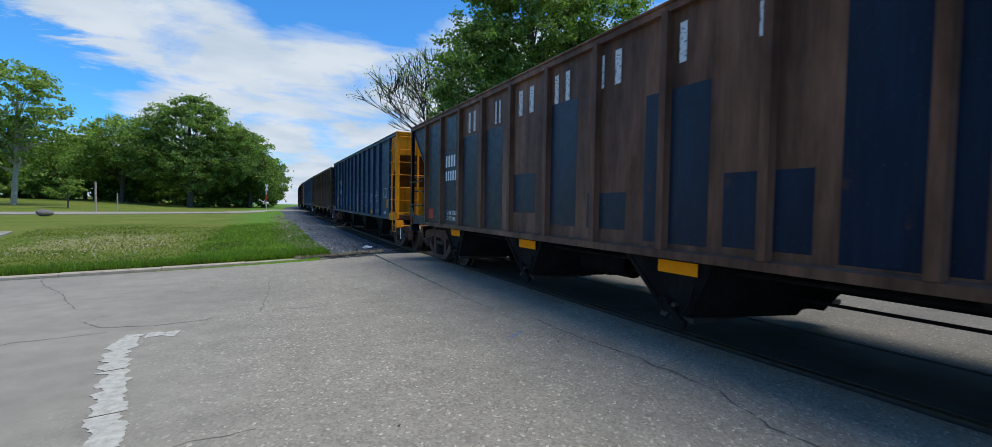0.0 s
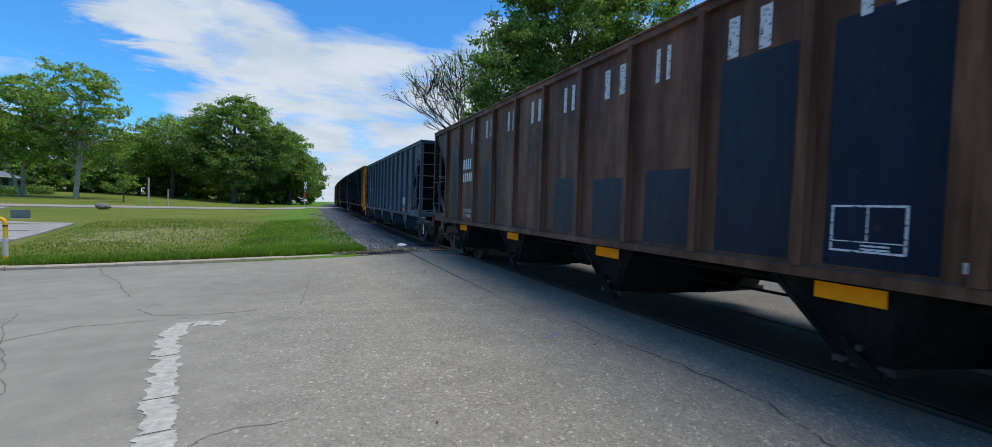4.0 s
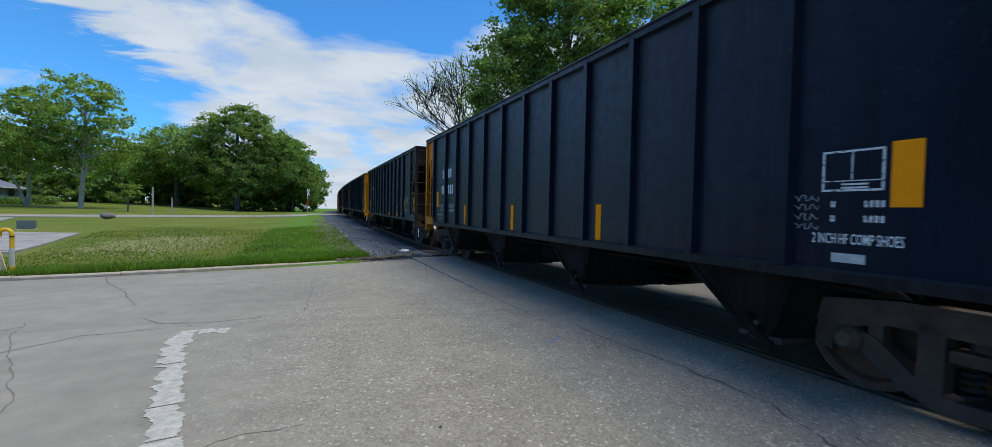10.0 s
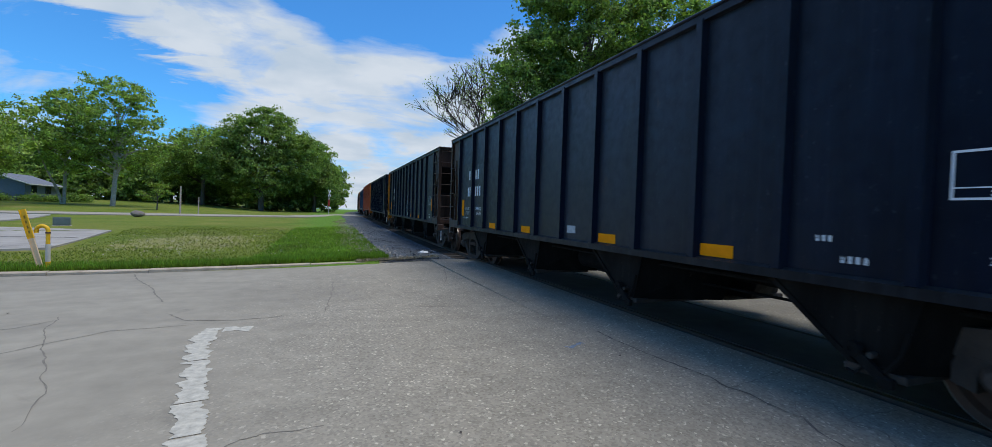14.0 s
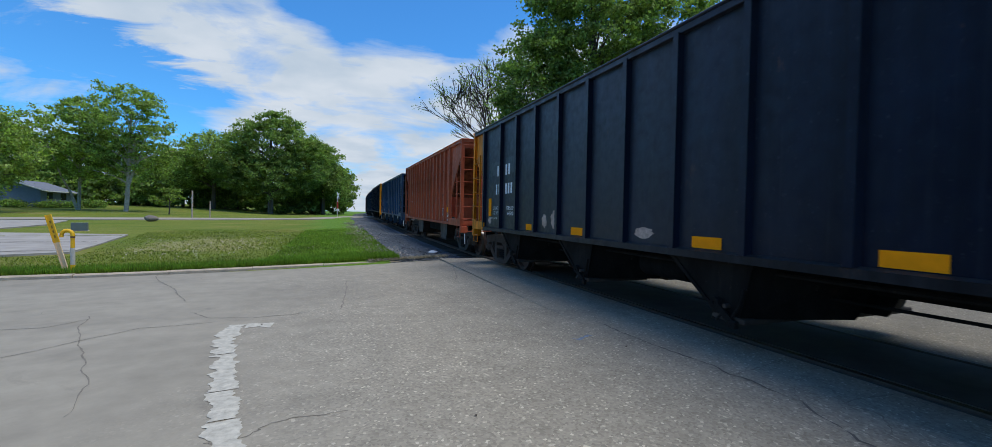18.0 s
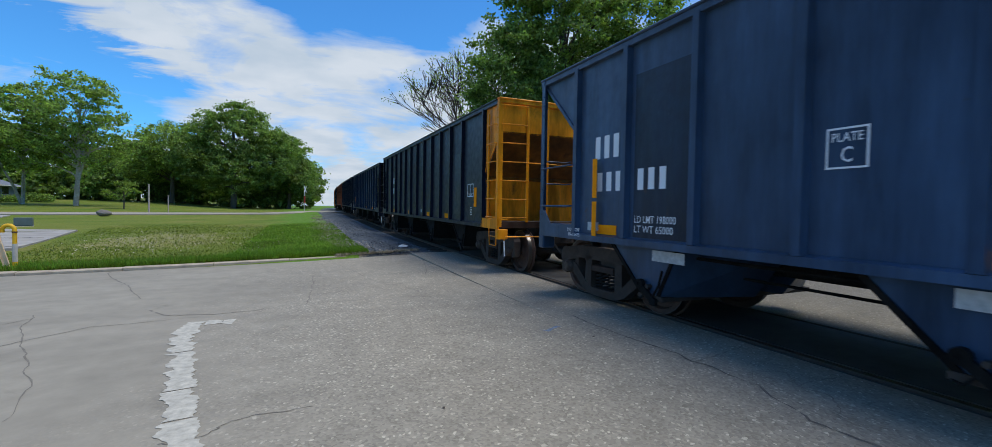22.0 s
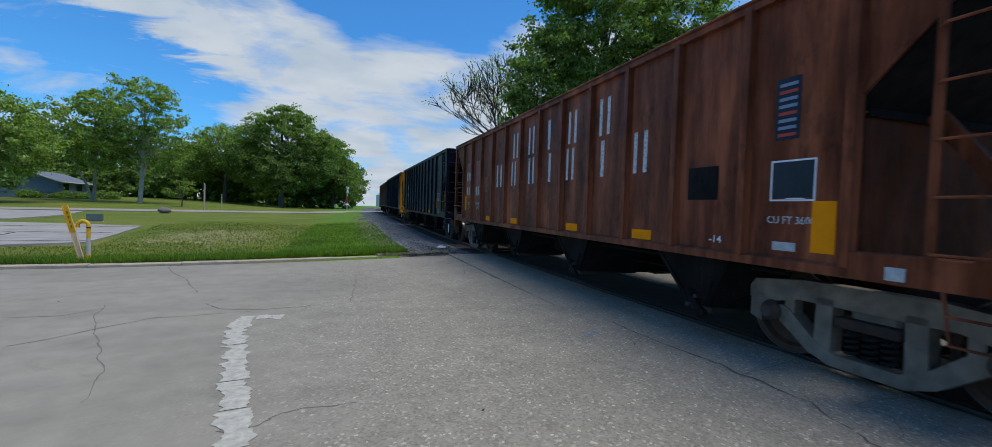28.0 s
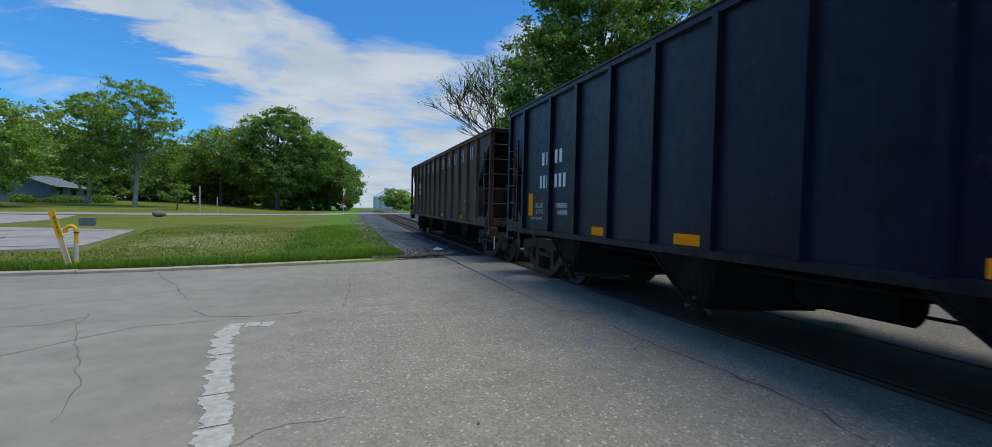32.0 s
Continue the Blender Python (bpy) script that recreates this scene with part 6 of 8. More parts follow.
def extra_c9(car, L):
    record_panel(car, 1.66, 2.08, 1.62, 1.94)
    upright(car, 1.44, 1.62, 1.4, 1.86)
    print_row(car, 2.62, 2.82, 1.14, 0.055, 4)
    print_row(car, 1.72, 2.02, 1.24, 0.03, 9)
    data_plate(car, 1.76, 1.98, 1.12, 1.19)
    strips(car, (3.94, 5.84, 8.65, 10.59))
    for u0, u1, z0, z1 in ((9.45, 9.72, 1.12, 1.48), (9.86, 10.11, 1.12, 1.42), (6.75, 7.2, 1.10, 1.27), (L - 1.46, L - 1.14, 1.12, 1.30)):
        b = Builder()
        w = u1 - u0
        rnd = random.Random(int(u0 * 100))
        q = []
        for i in range(18):
            t, f = i * math.pi / 9, rnd.uniform(0.72, 1.0)
            q.append(((u0 + u1) / 2 + f * w / 2 * math.cos(t), (z0 + z1) / 2 + f * (z1 - z0) / 2 * math.sin(t)))
        b.prism(q, "x", -W2 + 0.0728, -W2 + 0.0752)
        part("bare_scrape", b.mesh("bare_scrape"), M["bare_metal"], car, "tan bare metal scrape")
    patch(car, L - 3.00, L - 2.24, 2.35, 2.72)
    patch(car, L - 2.02, L - 1.22, 2.35, 2.68)
    fleet_marks(car, L, ("198500", "64500"), 0.06)


def extra_c10(car, L):
    record_panel(car, 2.41, 2.86, 1.21, 1.51, False)
    flat(car, "notice_plate", 2.42, 2.85, 1.22, 1.50, PAINT["patch_navy"], "dark blue back of the service record panel", -0.001)
    for i in range(12):      # rusty bolt heads in a row, a pair to each panel
        for q in (0, 1):
            flat(car, "bolt", 1.92 + 0.667 * i + 0.2 * q, 1.95 + 0.667 * i + 0.2 * q, 2.86, 2.89, M["cast_rust"], "rusty bolt head", 0.004)
    for u, z in ((7.3, 2.0), (7.32, 1.9), (7.2, 1.87), (7.22, 1.8), (5.2, 1.7)):
        flat(car, "bolt", u, u + 0.03, z, z + 0.03, M["cast_rust"], "rusty bolt head", 0.004)
    for u0, u1, z in ((2.45, 2.75, 2.02), (2.8, 3.05, 1.99)):
        flat(car, "rust_stain", u0, u1, z, z + 0.03, M["cast_rust"], "thin dark rust scratch", -0.001)
    flat(car, "reflector", 1.77, 2.21, 1.37, 1.56, M["reflect"], "yellow reflective strip", 0.001)
    side_text(car, "2 IN HF", 1.88, 2.09, 1.29, 1.345, M["stencil"])
    side_text(car, "COMP SHOES", 1.79, 2.17, 1.20, 1.26, M["stencil"])
    data_plate(car, 1.89, 2.09, 1.08, 1.14)
    strips(car, (4.40, 6.45, 8.45), 1.09, 1.23, 0.40)
    bars(car, L - 1.77, L - 1.48, 2.14, 2.38, 2)
    bars(car, L - 2.30, L - 2.02, 2.14, 2.38, 2)
    bars(car, L - 1.77, L - 1.44, 1.69, 1.92, 3)
    bars(car, L - 2.36, L - 2.02, 1.69, 1.92, 3)
    flat(car, "reflector", L - 1.82, L - 1.37, 1.43, 1.62, M["reflect"], "yellow reflective strip", 0.001)
    side_text(car, "2 IN HF", L - 1.70, L - 1.50, 1.35, 1.405, M["stencil"])
    side_text(car, "COMP SHOES", L - 1.80, L - 1.42, 1.27, 1.325, M["stencil"])
    side_text(car, "LD LMT 222200", L - 2.46, L - 2.06, 1.38, 1.45, M["stencil"])
    side_text(car, "LT WT 63800", L - 2.42, L - 2.06, 1.27, 1.34, M["stencil"])


def extra_c11(car, L):
    record_panel(car, 2.86, 3.30, 1.55, 1.90, False)
    for q, txt in enumerate(("CU FT 3600", "EW 10-8 H 12-7", "EXW 10-8 H 12-7")):
        side_text(car, txt, 1.88, 2.21, 1.56 + 0.058 * q, 1.595 + 0.058 * q, M["stencil"])
    upright(car, 1.49, 1.59, 1.02, 1.96)
    strips(car, (2.91, 5.89, 8.85, 12.83))
    data_plate(car, 1.98, 2.26, 1.08, 1.15)
    data_plate(car, L - 1.30, L - 1.05, 1.10, 1.22)
    bay_strips(car, (3.0, 5.98, 8.96, 11.72), True)
    for q, txt in enumerate(("BRAKE SHOES", "2 INCH HF COMP")):
        for u in (0.88, L - 0.95):
            o = side_text(car, txt, u, u + 0.30 + 0.03 * q, 1.00 + 0.07 * q, 1.05 + 0.07 * q, M["stencil"])
            o.location.x = -W2 - 0.006
    bars(car, L - 1.90, L - 1.20, 2.10, 2.41, 4)
    bars(car, L - 1.76, L - 1.26, 1.65, 1.91, 3)
    bars(car, L - 2.55, L - 2.08, 1.65, 1.91, 3)
    side_text(car, "LD LMT 198000", L - 2.72, L - 2.04, 1.24, 1.33, M["stencil"])
    side_text(car, "LT WT 65000", L - 2.68, L - 2.04, 1.12, 1.21, M["stencil"])
    for a, b_, c, d in ((0, 0.30, 1.74, 1.755), (0, 0.30, 2.045, 2.06), (0, 0.015, 1.755, 2.045), (0.285, 0.30, 1.755, 2.045)):
        flat(car, "stencil_panel", 9.95 + a, 9.95 + b_, c, d, M["stencil"], "white square clearance stencil", 0.001)
    side_text(car, "PLATE", 9.99, 10.21, 1.95, 2.02, M["stencil"])
    side_text(car, "C", 10.06, 10.14, 1.79, 1.91, M["stencil"])
    for z0, z1 in ((1.03, 1.51), (1.56, 2.10)):
        flat(car, "reflector", L - 1.34, L - 1.24, z0, z1, M["reflect"], "upright yellow reflector", 0.0, -W2 - 0.001)
    patch(car, L - 2.95, L - 2.01, 1.06, 3.08, "patch_navy")


def extra_c12(car, L):
    record_panel(car, 1.64, 2.06, 1.64, 1.96, False)
    upright(car, 1.42, 1.60, 1.4, 1.86)
    fine_print(car, 1.72, 1.86, 1.2, 4)
    strips(car, (3.6, 5.66, 8.48, 11.6))
    patch(car, 2.50, 3.28, 1.2, 2.78)
    data_plate(car, 6.66, 6.91, 1.16, 1.27)
    patch(car, L - 2.09, L - 1.17, 1.58, 2.9)
    fleet_marks(car, L, ("", ""), -0.05, tall=False, words=False)
    weights(car, L - 2.04, L - 2.88, 1.36, ("198200", "64800"), 0.28, 0.46)


def extra_c13(car, L):
    upright(car, 1.65, 1.85, 1.36, 1.82)
    record_panel(car, 2.92, 3.37, 1.17, 1.48)
    strips(car, (2.92, 6.0, 8.9, 11.96))
    side_text(car, "CU FT 3350", 1.93, 2.22, 1.41, 1.48, M["stencil"])
    shoes(car, 1.78, 2.33, 1.17, 1.24, "2 IN HF COMP SHOES")
    data_plate(car, 2.0, 2.22, 1.07, 1.14)
    upright(car, 13.52, 13.68, 1.39, 1.84)
    shoes(car, 12.99, 13.50, 1.29, 1.35, "2 IN HF COMP SHOES")
    bars(car, 13.05, 13.46, 2.18, 2.43, 2)
    bars(car, 11.98, 12.39, 2.18, 2.43, 2)
    bars(car, 13.02, 13.49, 1.72, 1.97, 3)
    bars(car, 11.90, 12.46, 1.72, 1.97, 3)
    side_text(car, "LD LMT", 12.02, 12.37, 1.36, 1.45, M["stencil"])
    side_text(car, "LT WT", 12.09, 12.38, 1.21, 1.30, M["stencil"])
    side_text(car, "202600", 10.98, 11.34, 1.35, 1.44, M["stencil"])
    side_text(car, "60400", 10.97, 11.29, 1.20, 1.29, M["stencil"])


def extra_c14(car, L):
    record_panel(car, 2.9, 3.3, 1.3, 1.6)
    strips(car, (2.85, 5.9, 8.9, 11.9))
    upright(car, 1.5, 1.62, 1.1, 1.95)
    bars(car, 12.93, 13.34, 2.17, 2.41, 2)
    bars(car, 11.86, 12.27, 2.17, 2.41, 2)
    bars(car, 12.90, 13.37, 1.72, 1.97, 3)
    bars(car, 11.82, 12.32, 1.72, 1.97, 3)
    side_text(car, "LD LMT", 11.93, 12.28, 1.36, 1.45, M["stencil"])
    side_text(car, "LT WT", 12.00, 12.29, 1.21, 1.30, M["stencil"])
    upright(car, 13.46, 13.57, 1.11, 1.99)
    shoes(car, 12.86, 13.42, 1.30, 1.36, "2 IN HF COMP SHOES")
    # broad orange strokes that curl over the marks
    for d in (0.0, 0.62):
        box = (11.86 - d, 12.47 - d, 1.18, 2.0)
        for pts, w in ((((0.55, 0.94), (0.42, 1), (0.25, 0.96), (0.10, 0.86), (0.05, 0.70), (0.10, 0.55), (0.24, 0.46)), 0.060),
                       (((0.53, 0.90), (0.45, 0.77), (0.37, 0.62), (0.32, 0.48)), 0.040), (((0.66, 0.72), (0.55, 0.74), (0.50, 0.61), (0.35, 0.48)), 0.035),
                       (((0.20, 0.40), (0.13, 0.26), (0.10, 0.14), (0.03, 0.09), (0.0, 0.16)), 0.026), (((1.0, 0.70), (0.76, 0.64), (0.55, 0.56), (0.34, 0.44)), 0.060),
                       (((1.0, 0.42), (0.76, 0.38), (0.57, 0.34), (0.40, 0.32), (0.28, 0.16), (0.25, 0.02)), 0.070), (((0.50, 0.31), (0.56, 0.16), (0.64, 0.08), (0.80, 0.11), (1.0, 0.2)), 0.050)):
            stroke(car, *box, pts, w, "spray_red", "broad orange sprayed stroke")


def extra_c15(car, L):
    upright(car, 1.25, 1.46, 1.12, 1.57)
    record_panel(car, 1.44, 1.88, 1.57, 1.95, False)
    flat(car, "notice_plate", 1.46, 1.86, 1.60, 1.93, PAINT["patch_grey"], "dark framed notice board", 0.0016)
    print_row(car, 1.72, 1.84, 1.875, 0.03, 4, False)
    flat(car, "notice_plate", 2.53, 2.98, 1.59, 1.96, PAINT["dull_black"], "dark service board", 0.0)
    print_row(car, 2.60, 2.92, 1.84, 0.035, 7, False)
    print_row(car, 2.58, 2.78, 1.63, 0.03, 5, False)
    side_text(car, "CU FT 3600", 1.43, 1.90, 1.36, 1.43, M["stencil_worn"])
    flat(car, "label_backing", 1.62, 1.86, 2.14, 2.71, PAINT["patch_navy"], "dark blue backing of the striped label", 0.0)
    for k in range(8):
        flat(car, "colour_label", 1.65, 1.83, 2.17 + 0.066 * k, 2.200 + 0.066 * k, M["pale_blue" if k % 3 else "sign_red"], "faded striped colour label", 0.002)
    flat(car, "notice_plate", 0.70, 0.83, 0.98, 1.08, M["plate"], "small pale tag on the sill", 0.002, -W2 - 0.003)
    strips(car, (3.63, 5.64, 8.53, 10.54))
    data_plate(car, 1.60, 1.83, 1.11, 1.19)
    side_text(car, "-14", 2.45, 2.62, 1.12, 1.20, M["stencil"])
    name_bars(car, ((8.6, 8.9), (7.65, 7.95), (6.81, 6.99), (5.78, 6.08), (4.72, 5.02)), 2.62, 3.2)
    name_bars(car, ((9.70, 10.09), (8.7, 8.98), (7.62, 7.92), (6.76, 6.92), (5.84, 6.12), (4.82, 4.98), (3.78, 4.08)), 1.97, 2.54)
    bars(car, L - 2.04, L - 1.40, 2.27, 2.54, 4, True)
    bars(car, L - 1.95, L - 1.42, 1.81, 2.07, 3, True)
    bars(car, L - 2.96, L - 2.45, 1.79, 2.05, 3, True)
    patch(car, L - 2.20, L - 1.36, 1.72, 2.85, "patch_red")
    patch(car, L - 3.12, L - 2.42, 1.76, 2.83, "patch_red")
    patch(car, L - 3.61, L - 3.40, 1.86, 2.29, "patch_red")
    weights(car, L - 1.96, L - 2.85, 1.36, ("197500", "65500"), 0.38, 0.38, True)
    upright(car, L - 1.39, L - 1.18, 1.31, 1.78)


def extra_c16(car, L):
    record_panel(car, 1.66, 2.06, 1.62, 1.94)
    upright(car, 2.12, 2.26, 1.3, 1.72)
    print_row(car, 2.62, 2.82, 1.14, 0.055, 4)
    print_row(car, 1.72, 2.02, 1.24, 0.03, 9)
    data_plate(car, 1.76, 1.98, 1.12, 1.19)
    strips(car, (3.91, 5.83, 8.67, 11.62))
    data_plate(car, 6.88, 7.1, 1.12, 1.25)
    patch(car, L - 3.12, L - 2.28, 2.33, 2.8)
    patch(car, L - 2.10, L - 1.35, 2.33, 2.72)
    fleet_marks(car, L, ("198300", "64700"))


def extra_c17(car, L):
    record_panel(car, 1.62, 2.06, 1.64, 1.97)
    upright(car, 1.41, 1.60, 1.4, 1.86)
    print_row(car, 2.62, 2.82, 1.14, 0.055, 4)
    print_row(car, 1.72, 2.02, 1.24, 0.03, 9)
    strips(car, (3.8, 5.74, 8.55, 10.43))
    data_plate(car, 1.8, 2.05, 1.28, 1.34)
    fleet_marks(car, L, ("198500", "64500"))


def extra_c18(car, L):
    brown_marks(car, L)
    upright(car, 1.46, 1.56, 1.05, 1.95)
    strips(car, (3.16, 6.1, 9.1))
    record_panel(car, 2.4, 2.9, 1.35, 1.68)
    name_bars(car, [(2.0 + 1.05 * i, 2.3 + 1.05 * i) for i in range(10)], 2.92, 3.3)


LONG, SHORT = 14.52, 12.28
SHUT = dict(type="closed", over=0.90, top=3.67, L=LONG, kind="bays")
OPEN = dict(type="open", over=1.31, top=3.56, L=LONG, kind="bays")
WIDE = dict(OPEN, L=14.80, over=1.10, over_f=1.31, ribs=13)      # thirteen ribs, a little longer
CARS = (
    dict(OPEN, over=1.20, over_f=1.31, paint="brown", end_f="brownend", end_r="black", bay0=2.6, wheel_end="f", bogie="cast_brown", extra=extra_c0, label="weathered brown hopper car with navy repainted patches"),
    dict(SHUT, paint="navy", end_f="yellow", end_r="navy", bogie="cast_brown", extra=extra_c1, label="navy blue hopper car with a yellow end and white graffiti"),
    dict(OPEN, over=1.20, over_f=1.31, paint="brown", end_f="brownend", end_r="brownend", bay0=3.1, wheel_end="f", bogie="cast_brown", extra=extra_c2, label="rusty brown hopper car with dark blue lower panels"),
    dict(WIDE, paint="slate", end_f="slate", end_r="slate", bay0=3.1, extra=extra_c3, label="slate grey hopper car with open ends"),
    dict(SHUT, paint="blueblack", end_f="yellow_rusty", end_r="blueblack", extra=extra_c4, label="blue-black hopper car with a rusty yellow end"),
    dict(SHUT, paint="blueblack", end_f="brownend", end_r="yellow_rusty", extra=extra_c5, shift=-0.05, label="blue-black hopper car with upright yellow reflectors"),
    dict(SHUT, paint="black", end_f="brownend", end_r="yellow", extra=extra_c6, shift=-0.10, label="black hopper car with rust stains and sprayed tags"),
    dict(SHUT, paint="blueblack", end_f="yellow", end_r="brownend", extra=extra_c7, label="blue-black hopper car with a bright yellow end"),
    dict(SHUT, paint="black", end_f="brownend", end_r="yellow_rusty", extra=extra_c8, shift=0.17, label="black hopper car with a yellow end and sprayed rings"),
    dict(SHUT, paint="blueblack", end_f="black", end_r="yellow_rusty", extra=extra_c9, shift=0.15, label="blue-black hopper car with bare metal scrapes"),
    dict(OPEN, paint="oxide", end_f="oxide", end_r="oxide", over=1.05, over_f=1.49, top=3.72, L=SHORT, kind="pan", wheel_end="f", extra=extra_c10, label="red oxide hopper car with two shallow discharge bays"),
    dict(OPEN, over=1.0, over_f=1.31, paint="bluegrey", end_f="bluegrey", end_r="bluegrey", bay0=3.1, extra=extra_c11, shift=0.25, label="blue-grey hopper car with white plates on the bays"),
    dict(SHUT, paint="blueblack", end_f="yellow", end_r="blueblack", extra=extra_c12, label="blue-black hopper car with a yellow end and a grey patch"),
    dict(WIDE, paint="deepnavy", end_f="black", end_r="deepnavy", bay0=3.1, extra=extra_c13, label="dark navy hopper car with open black ends"),
    dict(WIDE, paint="blueblack", end_f="blueblack", end_r="blueblack", bay0=3.1, extra=extra_c14, label="blue-black hopper car with orange graffiti"),
    dict(OPEN, over=1.08, over_f=1.11, ribs=13, paint="maroon", end_f="maroon", end_r="maroon", bogie="cast_grey", wheel_end="f", extra=extra_c15, label="rusty maroon hopper car with worn white lettering"),
    dict(SHUT, paint="blueblack", end_f="black", end_r="yellow", extra=extra_c16, label="blue-black hopper car with one yellow end"),
    dict(SHUT, paint="blueblack", end_f="yellow_rusty", end_r="blueblack", extra=extra_c17, label="blue-black hopper car with a worn yellow end"),
    dict(OPEN, paint="brown", end_f="brownend", end_r="brownend", bay0=3.1, wheel_end="f", extra=extra_c18, label="brown hopper car at the tail of the train"),
)
# distance of each car's front end behind the first one's buffer
FRONTS = (-0.38, 15.68, 31.73, 47.98, 64.23, 80.40, 96.52, 112.43, 128.47, 144.68, 160.71, 174.33, 190.92, 206.84, 222.97, 239.38, 255.43, 271.59, 287.45)


TRAIN = [(make_car(c), u + c.get("shift", 0.0)) for c, u in zip(CARS, FRONTS)]


# ---- trees ----
def leaf_cloud(rng, blobs, count, size, clump=0.9, per=70):
    """Leaf quads in many small clumps that fill a set of ellipsoids (x, y, z, rx, ry, rz)."""
    vol = np.array([b[3] * b[4] * b[5] for b in blobs]) ** 0.75
    vol = vol / vol.sum()
    n_cl = max(4, count // per)
    which = rng.choice(len(blobs), n_cl, p=vol)
    bl = np.array(blobs)[which]
    d = rng.normal(size=(n_cl, 3))
    d /= np.linalg.norm(d, axis=1, keepdims=True)
    rad = rng.uniform(0.25, 1.0, (n_cl, 1)) ** 0.45 * rng.uniform(0.85, 1.12, (n_cl, 1))
    cen = bl[:, :3] + d * rad * bl[:, 3:]
    k = np.repeat(np.arange(n_cl), per)
    spread = np.array([clump, clump, clump * 0.55]) * rng.uniform(0.55, 1.25, (n_cl, 1))
    p = cen[k] + rng.normal(size=(len(k), 3)) * spread[k] * 0.6
    n = rng.normal(size=(len(k), 3)) + d[k] * 0.5 + np.array([0, 0, 0.7])
    n /= np.linalg.norm(n, axis=1, keepdims=True)
    a = np.cross(n, rng.normal(size=(len(k), 3)))
    a /= np.linalg.norm(a, axis=1, keepdims=True) + 1e-9
    b = np.cross(n, a)
    s = size * rng.uniform(0.55, 1.25, (len(k), 1))
    tip = n * s * 0.25
    v = np.stack([p - a * s * 0.6, p + b * s * 0.42 + tip, p + a * s * 0.6, p - b * s * 0.42 + tip], 1)
    return v.reshape(-1, 3), cen


def quad_mesh(name, v, per=4):
    n = len(v) // per
    me = bpy.data.meshes.new(name)
    me.vertices.add(len(v))
    me.vertices.foreach_set("co", np.ascontiguousarray(v, dtype=np.float32).ravel())
    me.loops.add(n * per)
    me.loops.foreach_set("vertex_index", np.arange(n * per, dtype=np.int32))
    me.polygons.add(n)
    me.polygons.foreach_set("loop_start", np.arange(0, n * per, per, dtype=np.int32))
    me.update(calc_edges=True)
    me.validate()
    me.materials.append(None)
    return me


def limb_tubes(b, base, top, r, rng, targets, lean=(0, 0)):
    pts = []
    for i in range(7):
        t = i / 6
        pts.append((base[0] + lean[0] * t + 0.12 * math.sin(3 * t + base[0]), base[1] + lean[1] * t + 0.1 * math.cos(4 * t), base[2] - 0.15 + (top - base[2]) * t))
    b.tube(pts, r, 9, r * 0.35)
    for c in targets:
        t = min(0.95, max(0.25, (c[2] - base[2]) / (top - base[2]) * 0.72))
        i = min(5, int(t * 6))
        s = Vector(pts[i]).lerp(Vector(pts[i + 1]), t * 6 - i)
        e = Vector(c)
        m1 = s.lerp(e, 0.4) + Vector((0, 0, 0.08 * (e - s).length))
        b.tube([s, m1, e], r * 0.36 * (1 - 0.55 * t), 6, 0.02)


def second_stem(root, r, z0, lean, top, bark):
    """A second stem that parts from the trunk at z0 and leans away."""
    b = Builder()
    b.tube([(lean * 0.02, 0, z0 - 0.4), (lean * 0.22, 0, z0 + (top - z0) * 0.22), (lean * 0.55, 0.1, z0 + (top - z0) * 0.5), (lean, 0.2, top)], r, 8, r * 0.3)
    part("stem", b.mesh("stem", True), M[bark], root, "pale leaning second stem")


def tree(label, x, y, height, blobs, count, size, leaf, bark="bark", r=0.3, limbs=16, seed=1, lean=(0, 0), trunk_top=0.8, clump=0.9, group="trees round the lot", per=70):
    rng = np.random.default_rng(seed)
    z = ground_z(x, y)
    root = thing("tree", None, None, label, "tree", group)
    root.location = (x, y, z)
    v, cen = leaf_cloud(rng, blobs, count, size, clump, per)
    b = Builder()
    pick = cen[rng.choice(len(cen), min(limbs, len(cen)), replace=False)]
    limb_tubes(b, (0, 0, 0), height * trunk_top, r, rng, [tuple(p) for p in pick], lean)
    part("trunk", b.mesh("trunk", True), M[bark], root)
    part("crown", quad_mesh("crown", v), M[leaf], root)
    return root


